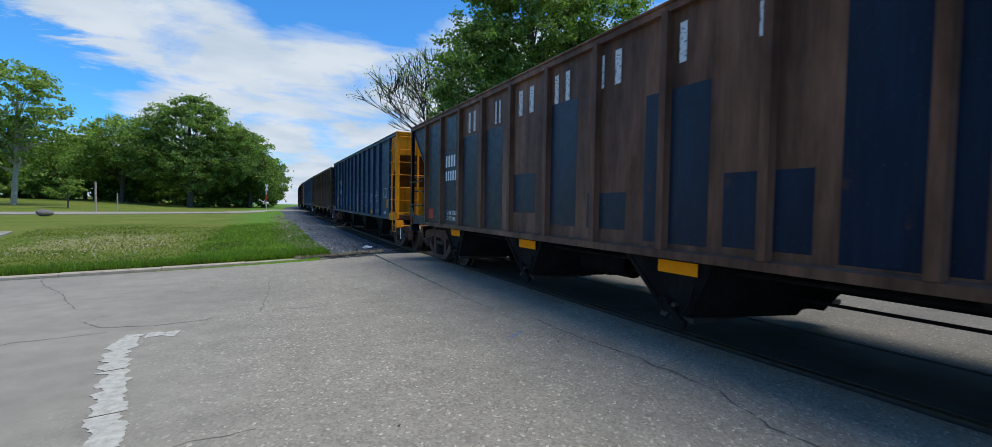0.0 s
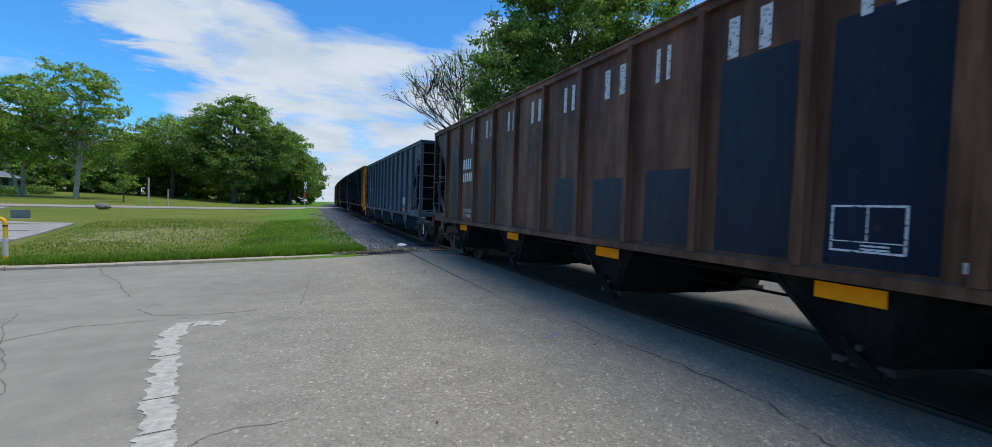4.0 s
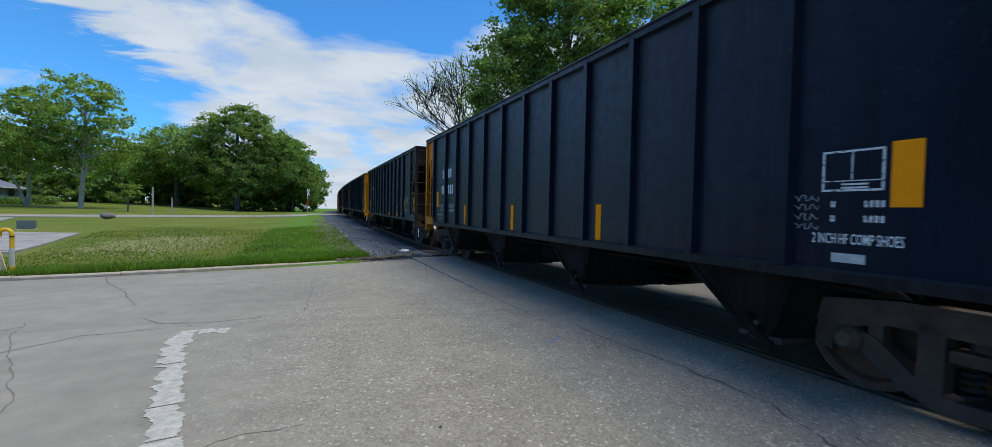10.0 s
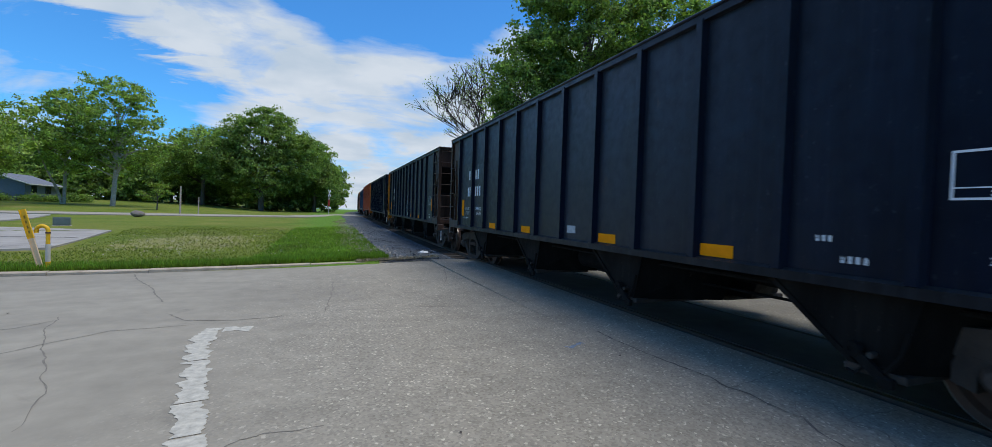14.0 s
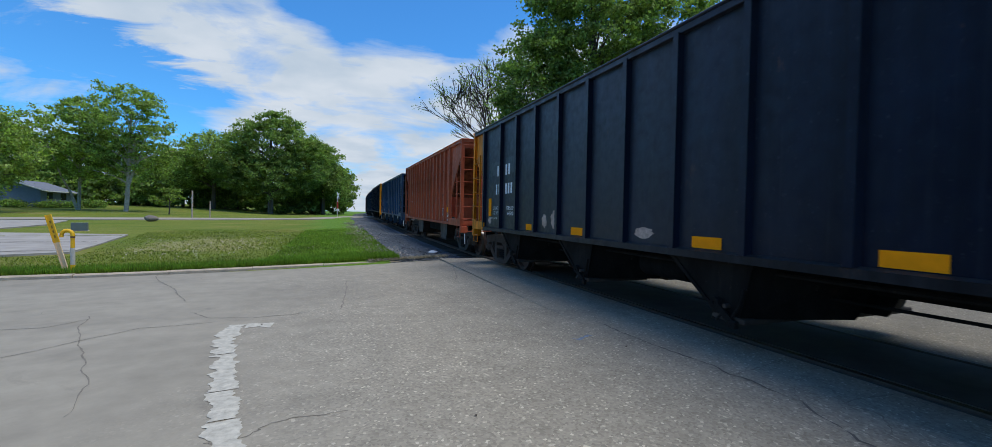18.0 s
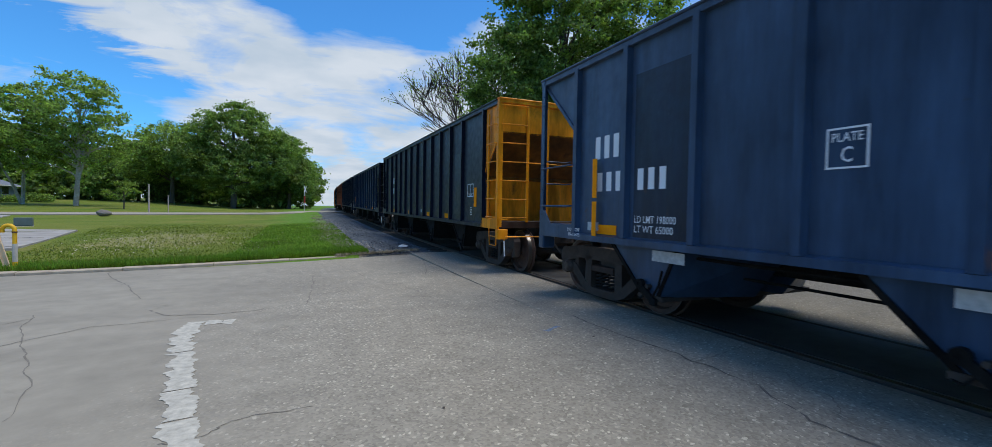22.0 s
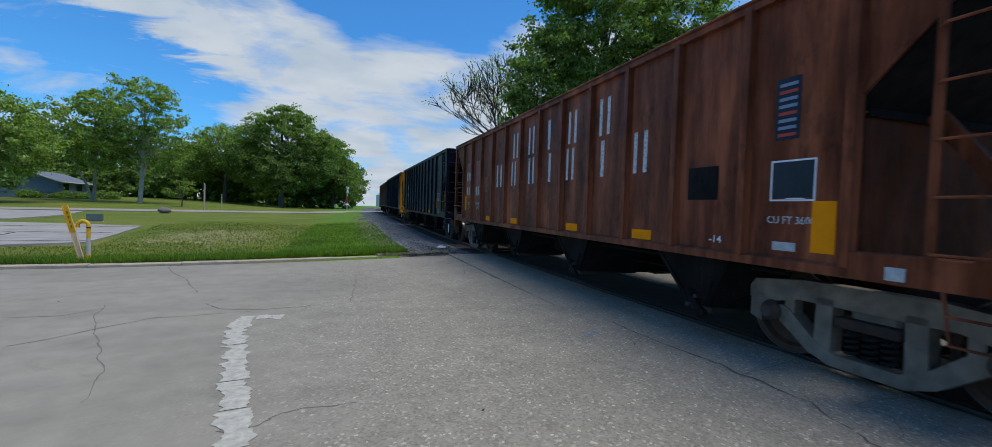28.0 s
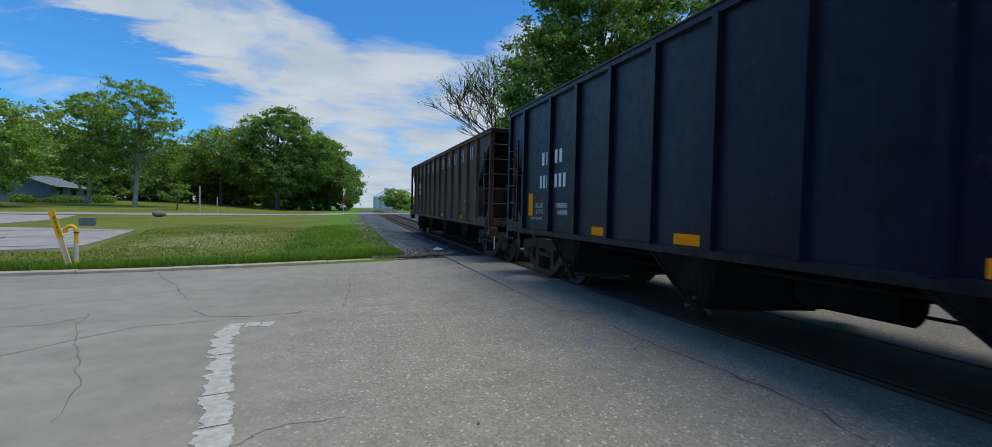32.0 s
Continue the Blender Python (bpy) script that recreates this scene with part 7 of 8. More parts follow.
def bare_tree(label, x, y, height, seed):
    rnd = random.Random(seed)
    z = ground_z(x, y)
    root = thing("tree", None, None, label, "tree", "trees round the lot")
    root.location = (x, y, z)
    b = Builder()
    tips = []

    def grow(p, d, length, r, depth):
        pts = [p]
        q = Vector(p)
        dd = Vector(d)
        for _ in range(3):
            dd = (dd + Vector((rnd.uniform(-0.16, 0.16), rnd.uniform(-0.16, 0.16), rnd.uniform(-0.04, 0.14)))).normalized()
            q = q + dd * length / 3
            pts.append(q.copy())
        b.tube(pts, r, 6 if depth < 2 else (4 if depth < 4 else 3), r * 0.55)
        if depth >= 6:
            tips.append(q)
            return
        for i in range(rnd.choice((2, 3)) if depth < 4 else 3):
            ax = Vector((rnd.uniform(-1, 1), rnd.uniform(-1, 1), rnd.uniform(-0.25, 0.55)))
            grow(pts[-1] if i < 2 else pts[-2], (dd + ax * (0.75 if depth else 1.0)).normalized(), length * rnd.uniform(0.66, 0.84), max(0.040, r * 0.62), depth + 1)
    for k in range(5):
        ang = k * 1.257 + 0.3
        s = 0.42 if k != 2 else 0.08
        grow(Vector((0.1 * math.cos(ang), 0.1 * math.sin(ang), -0.2)), Vector((s * math.cos(ang), s * math.sin(ang), 1)).normalized(), height * 0.27, 0.33, 0)
    part("branchwork", b.mesh("branchwork", False), M["twig"], root, "thin bare grey-brown branches")
    rng = np.random.default_rng(seed)
    c = np.array([tuple(t) for t in tips])
    k = rng.choice(len(c), 7000)
    p = c[k] + rng.normal(size=(7000, 3)) * 0.25
    a = rng.normal(size=(7000, 3))
    a /= np.linalg.norm(a, axis=1, keepdims=True)
    bb = np.cross(a, rng.normal(size=(7000, 3)))
    bb /= np.linalg.norm(bb, axis=1, keepdims=True)
    s = 0.10
    v = np.stack([p - a * s, p + bb * s * 0.6, p + a * s, p - bb * s * 0.6], 1).reshape(-1, 3)
    part("crown", quad_mesh("crown", v), M["leaf_dark"], root, "sparse young leaves")


def E(x, y, z, rx, ry, rz):
    return (x, y, z, rx, ry, rz)


def build_trees():
    # the tall pair across the street, pale trunks
    pale = tree("tall leafy cottonwood with a pale forked trunk", -25.3, 75, 18, [E(0, 0, 12.5, 5.0, 5, 4.6), E(-3, 0, 9, 4.0, 4, 3.0), E(3.6, 0, 9.5, 3.8, 4, 3.2), E(1, 0, 15, 3.2, 3, 2.6), E(0, 1, 7.0, 5.2, 4, 2.4), E(-1.5, 1, 5.4, 4.2, 3, 1.6)], 17500, 0.27, "leaf", "pale_bark", 0.30, 46, 11, (0.6, 0), 0.75, 0.55, per=36)
    second_stem(pale, 0.22, 2.6, 2.6, 11.5, "pale_bark")
    pale = tree("broad green tree with a slender pale trunk", -31.6, 78, 16, [E(0, 0, 11, 5.0, 5, 3.8), E(-4, 0, 9, 3.4, 4, 3.0), E(3.4, 0, 9, 3.6, 4, 3), E(0, 0, 13.5, 3, 3, 2), E(0, 1, 6.2, 4.6, 3, 1.8)], 15500, 0.27, "leaf", "pale_bark", 0.22, 32, 12, (0.2, 0), 0.75, 0.55, per=36)
    second_stem(pale, 0.20, 0.3, -3.4, 9.0, "pale_bark")
    tree("low spreading green tree beside the house", -36.6, 66, 13, [E(0, 0, 9.4, 5.4, 5, 4.0), E(-4, 0, 6.5, 4, 4, 3.4), E(3, 0, 6.4, 3.6, 4, 3.2), E(1.2, -1, 3.6, 3.4, 3, 2.2)], 22000, 0.30, "leaf", "bark", 0.35, 16, 13, clump=0.7, per=44)
    # the round dark grove
    tree("big round maple with dense foliage", -9.5, 92, 19, [E(0, 0, 12.5, 7.5, 6, 5.6), E(-5.5, 0, 9, 5, 5, 4.4), E(5.5, 0, 9.5, 5.4, 5, 5.2), E(0, -1, 6.5, 8.5, 5, 3.6), E(1.5, 0, 16.2, 4, 4, 2.6)], 60000, 0.30, "leaf_dark", "bark", 0.5, 24, 14, clump=0.65, per=44)
    tree("round green tree at the grove's edge", -19.5, 97, 15, [E(0, 0, 9.8, 5.6, 5, 4.6), E(-4, 0, 7, 4, 4, 3.6), E(4, 0, 7.2, 4, 4, 3.6)], 24000, 0.34, "leaf", "bark", 0.4, 14, 15)
    tree("dark green tree close to the track", -0.6, 100, 16, [E(0, 0, 9.8, 4.0, 4, 5.2), E(2.0, 0, 6.0, 3.4, 4, 4.4), E(-2.6, 0, 12.5, 3.2, 3, 3.4)], 24000, 0.34, "leaf_dark", "bark", 0.4, 14, 16)
    tree("dark leafy tree beside the railway", 3.6, 112, 11, [E(0, 0, 5.4, 2.8, 3, 5.0), E(-1.5, 0, 8, 2.6, 3, 3)], 7000, 0.46, "leaf_dark", "bark", 0.3, 10, 17)
    for i, (x, y, h, w) in enumerate(((-45, 112, 13, 8), (-34, 118, 12, 8), (-26, 104, 12, 8), (-17, 106, 11, 7), (-6, 112, 9, 8), (-57, 120, 15, 9), (-72, 110, 16, 10), (-90, 120, 15, 10))):
        tree("dense dark trees of the wood behind the lawn", x, y, h, [E(0, 0, h * 0.55, w * 0.75, 4, h * 0.42), E(w * 0.4, 0, h * 0.4, w * 0.5, 4, h * 0.36), E(-w * 0.4, -1, h * 0.3, w * 0.5, 3, h * 0.3)], 8000, 0.6, "leaf_dark", "bark", 0.3, 8, 30 + i, per=50, clump=1.2)
    tree("small round yellow-green ornamental tree", -18.8, 69, 3.4, [E(0, 0, 2.1, 1.9, 1.7, 0.9), E(0.4, 0, 2.7, 1.3, 1.2, 0.6), E(-0.9, 0, 1.8, 1.0, 1, 0.6)], 1200, 0.20, "leaf_yellow", "bark", 0.09, 10, 21, clump=0.45)
    # beyond the train
    tree("huge leafy cottonwood behind the railway", 21.5, 34.5, 25, [E(0, 0, 17, 6.6, 6.5, 6.5), E(-4.4, 1.0, 12.5, 4.2, 4.5, 4.6), E(4.4, -2, 12, 5, 5, 5), E(0, 0, 9.0, 6.5, 6, 3.2), E(-2.5, 0, 21, 4.0, 4, 3.6), E(6, -3, 18, 4.5, 4, 4)], 95000, 0.25, "leaf_dark", "bark", 0.6, 40, 22, clump=0.7)
    tree("dark bushy tree beside the bare one", 21.0, 50, 14, [E(0, 0, 9.8, 4.2, 4, 3.4), E(3.5, 0, 8, 3.8, 4, 3.8), E(-2.8, 0, 6.5, 2.6, 3, 3)], 18000, 0.34, "leaf_dark", "bark", 0.3, 12, 23)
    bare_tree("sparse half-bare tree behind the railway", 20.7, 44.8, 21.2, 5)
    for i, (x, y, h) in enumerate(((31, 22, 21), (36, 9, 20), (37, -3, 18), (34, -16, 19), (46, 16, 22), (27, 46, 18), (44, 34, 22))):
        tree("tall leafy tree across the street", x, y, h, [E(0, 0, h * 0.62, 5.2, 5.2, h * 0.26), E(-3, 1, h * 0.42, 3.8, 4, h * 0.2), E(3, -1, h * 0.45, 4, 4, h * 0.2), E(0, 0, h * 0.82, 3.4, 3.4, h * 0.14)], 15000, 0.34, "leaf_dark" if i % 2 else "leaf", "bark", 0.42, 18, 50 + i)
    for i in range(11):      # the wood behind them, foliage down to the ground
        x, y, h = 47 + 3 * math.sin(i * 2.2), -34 + i * 9.5, 19 + 3 * math.sin(i * 1.3)
        tree("dense tree of the wood beyond the railway", x, y, h, [E(0, 0, h * 0.62, 5.5, 6.5, h * 0.3), E(-1.5, 0, h * 0.3, 5, 6.5, h * 0.28), E(0, 3, h * 0.14, 4, 5, h * 0.15)], 12000, 0.62, "leaf_dark" if i % 3 else "leaf", "bark", 0.4, 10, 150 + i, per=50, clump=1.2)
    for i, (x, y, w) in enumerate(((24, 100, 6), (20, 150, 7), (30, 180, 10), (32, 128, 8))):
        tree("low green trees along the line", x, y, 7, [E(0, 0, 3.6, w * 0.7, w * 0.6, 3.2), E(w * 0.4, 0, 2.6, w * 0.5, 3, 2.4)], 5000, 0.55, "leaf", "bark", 0.25, 6, 70 + i, per=50)
    # distant woods, one belt on each side of the horizon
    rng = np.random.default_rng(90)
    for nm, spans in (("far", ((-700, -60, 420), (60, 700, 520))),):
        blobs = []
        for x0, x1, yy in spans:
            for k in range(60):
                h = rng.uniform(5, 9)
                blobs.append((rng.uniform(x0, x1), yy + rng.uniform(-60, 80), 1.1 + h * 0.8, rng.uniform(9, 16), 8, h))
        v, _ = leaf_cloud(rng, blobs, 12000, 2.4, 4.0, 60)
        thing("far_woods", quad_mesh("far_woods", v), M["leaf_dark"], "distant belt of dark green woods on the horizon", "woods", kind="stuff")


def shrub(label, x, y, w, h, count, size, leaf, seed, group="hedge of shrubs"):
    rng = np.random.default_rng(seed)
    root = thing("shrub", None, None, label, "shrub", group)
    root.location = (x, y, ground_z(x, y))
    v, cen = leaf_cloud(rng, [E(0, 0, h * 0.45, w, w * 0.6, h * 0.5), E(w * 0.5, 0, h * 0.35, w * 0.6, w * 0.5, h * 0.4), E(-w * 0.5, 0, h * 0.4, w * 0.6, w * 0.5, h * 0.42)], count, size, 0.8, 50)
    v[:, 2] = np.maximum(v[:, 2], 0.02)
    b = Builder()
    for c in cen[:6]:
        b.tube([(c[0] * 0.15, c[1] * 0.15, -0.1), (c[0] * 0.5, c[1] * 0.5, c[2] * 0.5), tuple(c)], 0.05, 5, 0.015)
    part("stem", b.mesh("stem"), M["bark"], root)
    part("foliage", quad_mesh("foliage", v), M[leaf], root)


def build_shrubs():
    rnd = random.Random(17)
    for i in range(22):      # understorey of the wood across the street
        x = -100 + i * 4.75
        shrub("dark understorey bush at the wood's edge", x, 104 + rnd.uniform(-3, 5), 4.2, rnd.uniform(4.5, 7.5), 3200, 0.55, "leaf_dark", 200 + i)
    for i in range(14):      # beyond the street on the far side of the track
        shrub("dense green bush across the street", rnd.uniform(25, 31), -24 + i * 4.6, 3.2, rnd.uniform(3.5, 6.5), 3000, 0.34, "leaf_dark" if i % 3 else "leaf", 240 + i)
    for i, (x, y, w, h) in enumerate(((-37.6, 84.5, 1.2, 1.0), (-35.6, 85.5, 1.0, 0.8), (-41.0, 83.0, 1.1, 1.1), (-33.4, 87.0, 1.4, 1.5))):
        shrub("rounded garden shrub before the house", x, y, w, h, 1500, 0.22, "leaf_dark", 290 + i)
    for i in range(8):
        shrub("wild bush along the railway", 13.5 + rnd.uniform(-1, 4) + i * 0.9, 36 + i * 9.0, 2.8, rnd.uniform(3, 5), 2400, 0.36, "leaf", 260 + i)


build_trees()
build_shrubs()


# ---- lawn details ----
def build_grass():
    rng = np.random.default_rng(7)
    for n, x0, x1, deep, tall, mat, lab in ((62000, -13.0, 1.75, 22.0, 1.0, "grass_blade", "uneven green grass blades on the lawn"), (26000, -13.0, 1.70, 0.9, 1.45, "grass_lush", "taller green grass fringe along the curb"), (30000, -1.6, 1.75, 20.0, 1.4, "grass_lush", "lush green grass on the slope beside the gravel")):
        x = rng.uniform(x0, x1, n)
        cy = np.array([curb_y(v) for v in x])
        y = cy + 0.21 + deep * rng.random(n) ** 2.2
        x = x + np.clip((x + 6) / 7, 0, 1) * (SKEW * y + (y ** 2) / (2 * RADIUS))
        keep = ~((x < -6.4) & (y > 15.6) & (x < -6.4 - 0.19 * (y - 15.6)))
        x, y, cy = x[keep], y[keep], cy[keep]
        n = len(x)
        h = rng.uniform(0.03, 0.10, n) * np.where(y < cy + 1.6, 1.35, 0.7) * np.clip(1.3 - (y - 14) / 22, 0.3, 1) * tall
        a = rng.uniform(0, 2 * np.pi, n)
        w = rng.uniform(0.006, 0.014, n) * (1 + (y - 11) * 0.10)
        lx, ly = rng.normal(0, 0.045, n), rng.normal(0, 0.045, n)
        z = np.array([ground_z(p, q) + 0.02 for p, q in zip(x, y)])
        v = np.empty((n, 3, 3))
        v[:, 0] = np.stack([x - w * np.cos(a), y - w * np.sin(a), z], 1)
        v[:, 1] = np.stack([x + w * np.cos(a), y + w * np.sin(a), z], 1)
        v[:, 2] = np.stack([x + lx, y + ly, z + h], 1)
        thing("grass", quad_mesh("grass", v.reshape(-1, 3), 3), M[mat], lab, "grass", kind="stuff")
    # clover heads in a dry patch
    n = 520
    x = rng.normal(-4.2, 1.7, n)
    y = rng.normal(19.5, 3.2, n)
    ok = (y > 13.5) & (x < 1.2) & (x > -11) & ~((x < -6.0) & (y > 15.0) & (x < -6.0 - 0.19 * (y - 15.0)))
    x, y = x[ok], y[ok]
    n = len(x)
    z = np.array([ground_z(p, q) + 0.07 for p, q in zip(x, y)]) + rng.uniform(-0.02, 0.05, n)
    s = rng.uniform(0.008, 0.020, n)[:, None]
    c = np.stack([x, y, z], 1)
    v = np.stack([c + s * np.array(d) for d in ((-1, 0, 0), (0, -0.6, -0.8), (1, 0, 0), (0, 0.6, 0.8))], 1)
    thing("clover_heads", quad_mesh("clover_heads", v.reshape(-1, 3)), M["clover"], "small white clover heads in the lawn", "flowers", kind="stuff")


def build_dry_edge():
    """Dry stems and pale stones where the lawn meets the gravel."""
    rng = np.random.default_rng(19)
    n = 5200
    a = 13.0 + 34 * rng.random(n) ** 1.6
    o = -4.25 + rng.normal(0, 0.22, n) + 0.25 * np.sin(a * 0.9)
    x = TRACK_X + SKEW * a + a * a / (2 * RADIUS) + o
    x[:1100] = rng.uniform(1.0, 3.5, 1100)
    a[:1100] = 12.29 + 0.305 * x[:1100] + 0.0208 * x[:1100] ** 2 + np.abs(rng.normal(0.02, 0.13, 1100))
    z = np.array([ground_z(p, q) + 0.02 for p, q in zip(x, a)])
    h, w, g = rng.uniform(0.02, 0.09, n), rng.uniform(0.008, 0.022, n), rng.uniform(0, 6.28, n)
    lx, ly = rng.normal(0, 0.05, n), rng.normal(0, 0.05, n)
    v = np.stack([np.stack([x - w * np.cos(g), a - w * np.sin(g), z], 1), np.stack([x + w * np.cos(g), a + w * np.sin(g), z], 1), np.stack([x + lx, a + ly, z + h], 1)], 1)
    thing("dry_grass", quad_mesh("dry_grass", v.reshape(-1, 3), 3), M["dry_stem"], "dry beige grass along the gravel edge", "grass", kind="stuff")


build_dry_edge()


def ground_patch(name, pts, dz, mat, label, category, jitter=0.0, kind="structure", seed=1):
    """A thin slab on the lawn with the outline pts."""
    rnd = random.Random(seed)
    line = []
    for (x0, y0), (x1, y1) in zip(pts, pts[1:] + pts[:1]):
        k = max(1, int(math.hypot(x1 - x0, y1 - y0) / 1.5))
        for i in range(k):
            line.append((x0 + (x1 - x0) * i / k + rnd.uniform(-jitter, jitter), y0 + (y1 - y0) * i / k + rnd.uniform(-jitter, jitter)))
    b = Builder()
    n = len(line)
    top = [(x, y, ground_z(x, y) + dz) for x, y in line]
    low = [(x, y, ground_z(x, y) + dz - 0.25) for x, y in line]
    b.add(top + low, [tuple(range(n))] + [(i, (i + 1) % n, n + (i + 1) % n, n + i) for i in range(n)])
    return thing(name, b.mesh(name), mat, label, category, kind=kind)


def band(name, line, width, dz, mat, label, category):
    b = Builder()
    vs = []
    for i, (x, y) in enumerate(line):
        xa, ya = line[max(0, i - 1)]
        xb, yb = line[min(len(line) - 1, i + 1)]
        d = math.hypot(xb - xa, yb - ya)
        nx, ny = -(yb - ya) / d * width / 2, (xb - xa) / d * width / 2
        for s in (1, -1):
            px, py = x + s * nx, y + s * ny
            vs.append((px, py, ground_z(px, py) + dz))
        for s in (-1, 1):
            px, py = x + s * nx, y + s * ny
            vs.append((px, py, ground_z(px, py) + dz - 0.3))
    k = len(line)
    fs = [(4 * i + j, 4 * i + (j + 1) % 4, 4 * i + 4 + (j + 1) % 4, 4 * i + 4 + j) for i in range(k - 1) for j in range(4)]
    fs += [(0, 1, 2, 3), (4 * k - 4, 4 * k - 3, 4 * k - 2, 4 * k - 1)]
    b.add(vs, fs)
    return thing(name, b.mesh(name), mat, label, category, kind="structure")


build_grass()
band("road", [(-160, 40), (-90, 45), (-60, 47.5), (-40, 49.5), (-28, 51.5), (-18, 54), (-9, 57.5), (-2, 61), (4, 64.5), (9, 67.5), (20, 73), (60, 90)], 6.0, 0.10, M["street"], "pale asphalt cross street", "road")
PAD = ground_patch("driveway", [(-8.6, 15.2), (-6.9, 16.4), (-7.4, 19.5), (-8.7, 25.9), (-12.5, 27.3), (-15, 27.8), (-24, 27.0), (-26, 15.2)], 0.095, M["pad"], "cracked pale concrete slab on the lawn", "driveway")
ground_patch("driveway", [(-16.5, 31.5), (-17.2, 38.5), (-20, 47.6), (-60, 44), (-60, 27.5), (-26, 27.0), (-20, 29.8)], 0.09, M["pad"], "pale worn parking area", "driveway", seed=2)
for k, (pts, w, mt) in enumerate(((((-7.0, 16.9), (-9.5, 16.6), (-14, 16.9)), 0.10, "crack"), (((-7.9, 20.6), (-9.4, 20.8), (-11.5, 20.5), (-16, 20.9)), 0.16, "crack"), (((-8.6, 25.0), (-12, 24.6), (-18, 24.9)), 0.20, "grass_blade"), (((-9.6, 16.6), (-10.2, 19), (-10.6, 20.7)), 0.07, "crack"), (((-12.6, 20.6), (-13.4, 24.6)), 0.08, "crack"))):
    b = Builder()
    ribbon(b, pts, w, 0, 300 + k, 0.5, 0.2)
    b.v = [(x, y, ground_z(x, y) + 0.101) for x, y, _ in b.v]
    part("crack", b.mesh("crack"), M[mt], PAD, "open joint in the slab")


# ---- small things on and around the lawn ----
def build_yard():
    # leaning marker post and a bent yellow pipe by the curb
    z = 0.05
    b = Builder()
    bx, by = -4.97, 11.75      # both stand just behind the curb
    p0, p1 = Vector((bx - 0.01, by, -0.1)), Vector((bx - 0.35, by, 1.25))
    d = (p1 - p0).normalized()
    n = Vector((d.z, 0, -d.x))
    h = Vector((0, 1, 0))
    root = thing("marker_post", None, None, "leaning channel-shaped marker post, yellow above and cream below", "marker post")
    for nm, a, c, mt in (("lower_board", 0.0, 0.80, "cream"), ("upper_board", 0.80, 1.38, "safety_yellow")):
        b = Builder()
        q = [p0 + d * a, p0 + d * c]
        w = 0.052 if nm == "upper_board" else 0.046
        # a shallow channel: a web with two flanges turned to the lot
        prof = ((-w, -0.022), (-w + 0.012, -0.022), (-w + 0.012, 0.0), (w - 0.012, 0.0), (w - 0.012, -0.022), (w, -0.022), (w, 0.012), (-w, 0.012))
        vs = [e + n * sx + h * sy for e in q for sx, sy in prof]
        b.add(vs, [(0, 1, 2, 7), (2, 3, 6, 7), (3, 4, 5, 6), (15, 10, 9, 8), (15, 14, 11, 10), (14, 13, 12, 11)] + [(i, (i + 1) % 8, 8 + (i + 1) % 8, 8 + i) for i in range(8)])
        part(nm, b.mesh(nm), M[mt], root)
    for k in range(4):
        b = Builder()
        c = p0 + d * (0.90 + 0.10 * k)
        vs = [c + n * sx * 0.013 + h * (-0.0035) + d * dz for dz in (0, 0.055) for sx in (-1, 1)]
        b.add(vs, [(0, 1, 3, 2)])
        part("warning_bar", b.mesh("warning_bar"), M["olive_print"], root, "dark unreadable warning print")
    root = thing("vent_pipe", None, None, "yellow bent vent pipe with a white sleeve and a yellow foot", "pipe")
    x, y = bx + 0.02, by + 0.07
    b = Builder()
    pts = [(x, y, 0.54), (x, y, 0.80)] + [(x - 0.09 + 0.09 * math.cos(t), y, 0.83 + 0.09 * math.sin(t)) for t in [i * math.pi / 8 for i in range(9)]] + [(x - 0.18, y, 0.78)]
    b.tube(pts, 0.036, 12)
    part("bent_pipe", b.mesh("bent_pipe", True), M["safety_yellow"], root)
    b = Builder()
    b.tube([(x, y, 0.20), (x, y, 0.56)], 0.042, 12)
    part("sleeve", b.mesh("sleeve", True), M["pole_white"], root, "whitish plastic sleeve")
    b = Builder()
    b.tube([(x, y, -0.1), (x, y, 0.21)], 0.046, 12)
    part("foot", b.mesh("foot", True), M["safety_yellow"], root)
    b = Builder()
    b.tube([(x, y, 0.77), (x, y, 0.80)], 0.042, 12)
    part("collar", b.mesh("collar", True), M["cast_brown"], root)
    # a crumpled white scrap on the gravel's end
    b = Builder()
    rnd = random.Random(33)
    ring = [[(r * math.cos(i * 0.7854) * 1.3 + rnd.uniform(-0.02, 0.02), r * math.sin(i * 0.7854) + rnd.uniform(-0.02, 0.02), zz + rnd.uniform(-0.015, 0.02)) for i in range(8)] for r, zz in ((0.13, 0.0), (0.12, 0.04), (0.06, 0.075))]
    vs = [p for q in ring for p in q] + [(0.01, 0.0, 0.07)]
    b.add(vs, [(8 * a + i, 8 * a + (i + 1) % 8, 8 * a + 8 + (i + 1) % 8, 8 * a + 8 + i) for a in (0, 1) for i in range(8)] + [(16 + i, 16 + (i + 1) % 8, 24) for i in range(8)])
    thing("scrap", b.mesh("scrap"), M["trim_white"], "crumpled white scrap lying on the dark gravel", "scrap", m=pose(3.4, 15.36, 0.04))
    # grey-green utility box
    gx, gy = -12.3, 30.4
    gz = ground_z(gx, gy) + 0.06
    root = thing("utility_box", None, None, "low grey-green utility box on the lawn", "utility box")
    root.location = (gx, gy, gz)
    root.rotation_euler = (0, 0, 0.3)
    b = Builder()
    b.prism([(-0.30, -0.05), (0.30, -0.05), (0.30, 0.30), (0.14, 0.42), (-0.30, 0.42)], "x", -0.33, 0.33)
    part("cabinet", b.mesh("cabinet"), M["utility_green"], root)
    b = Builder()
    b.box(-0.29, 0.29, -0.315, -0.302, 0.05, 0.36, 0.004)
    part("door", b.mesh("door"), M["utility_green"], root)
    b = Builder()
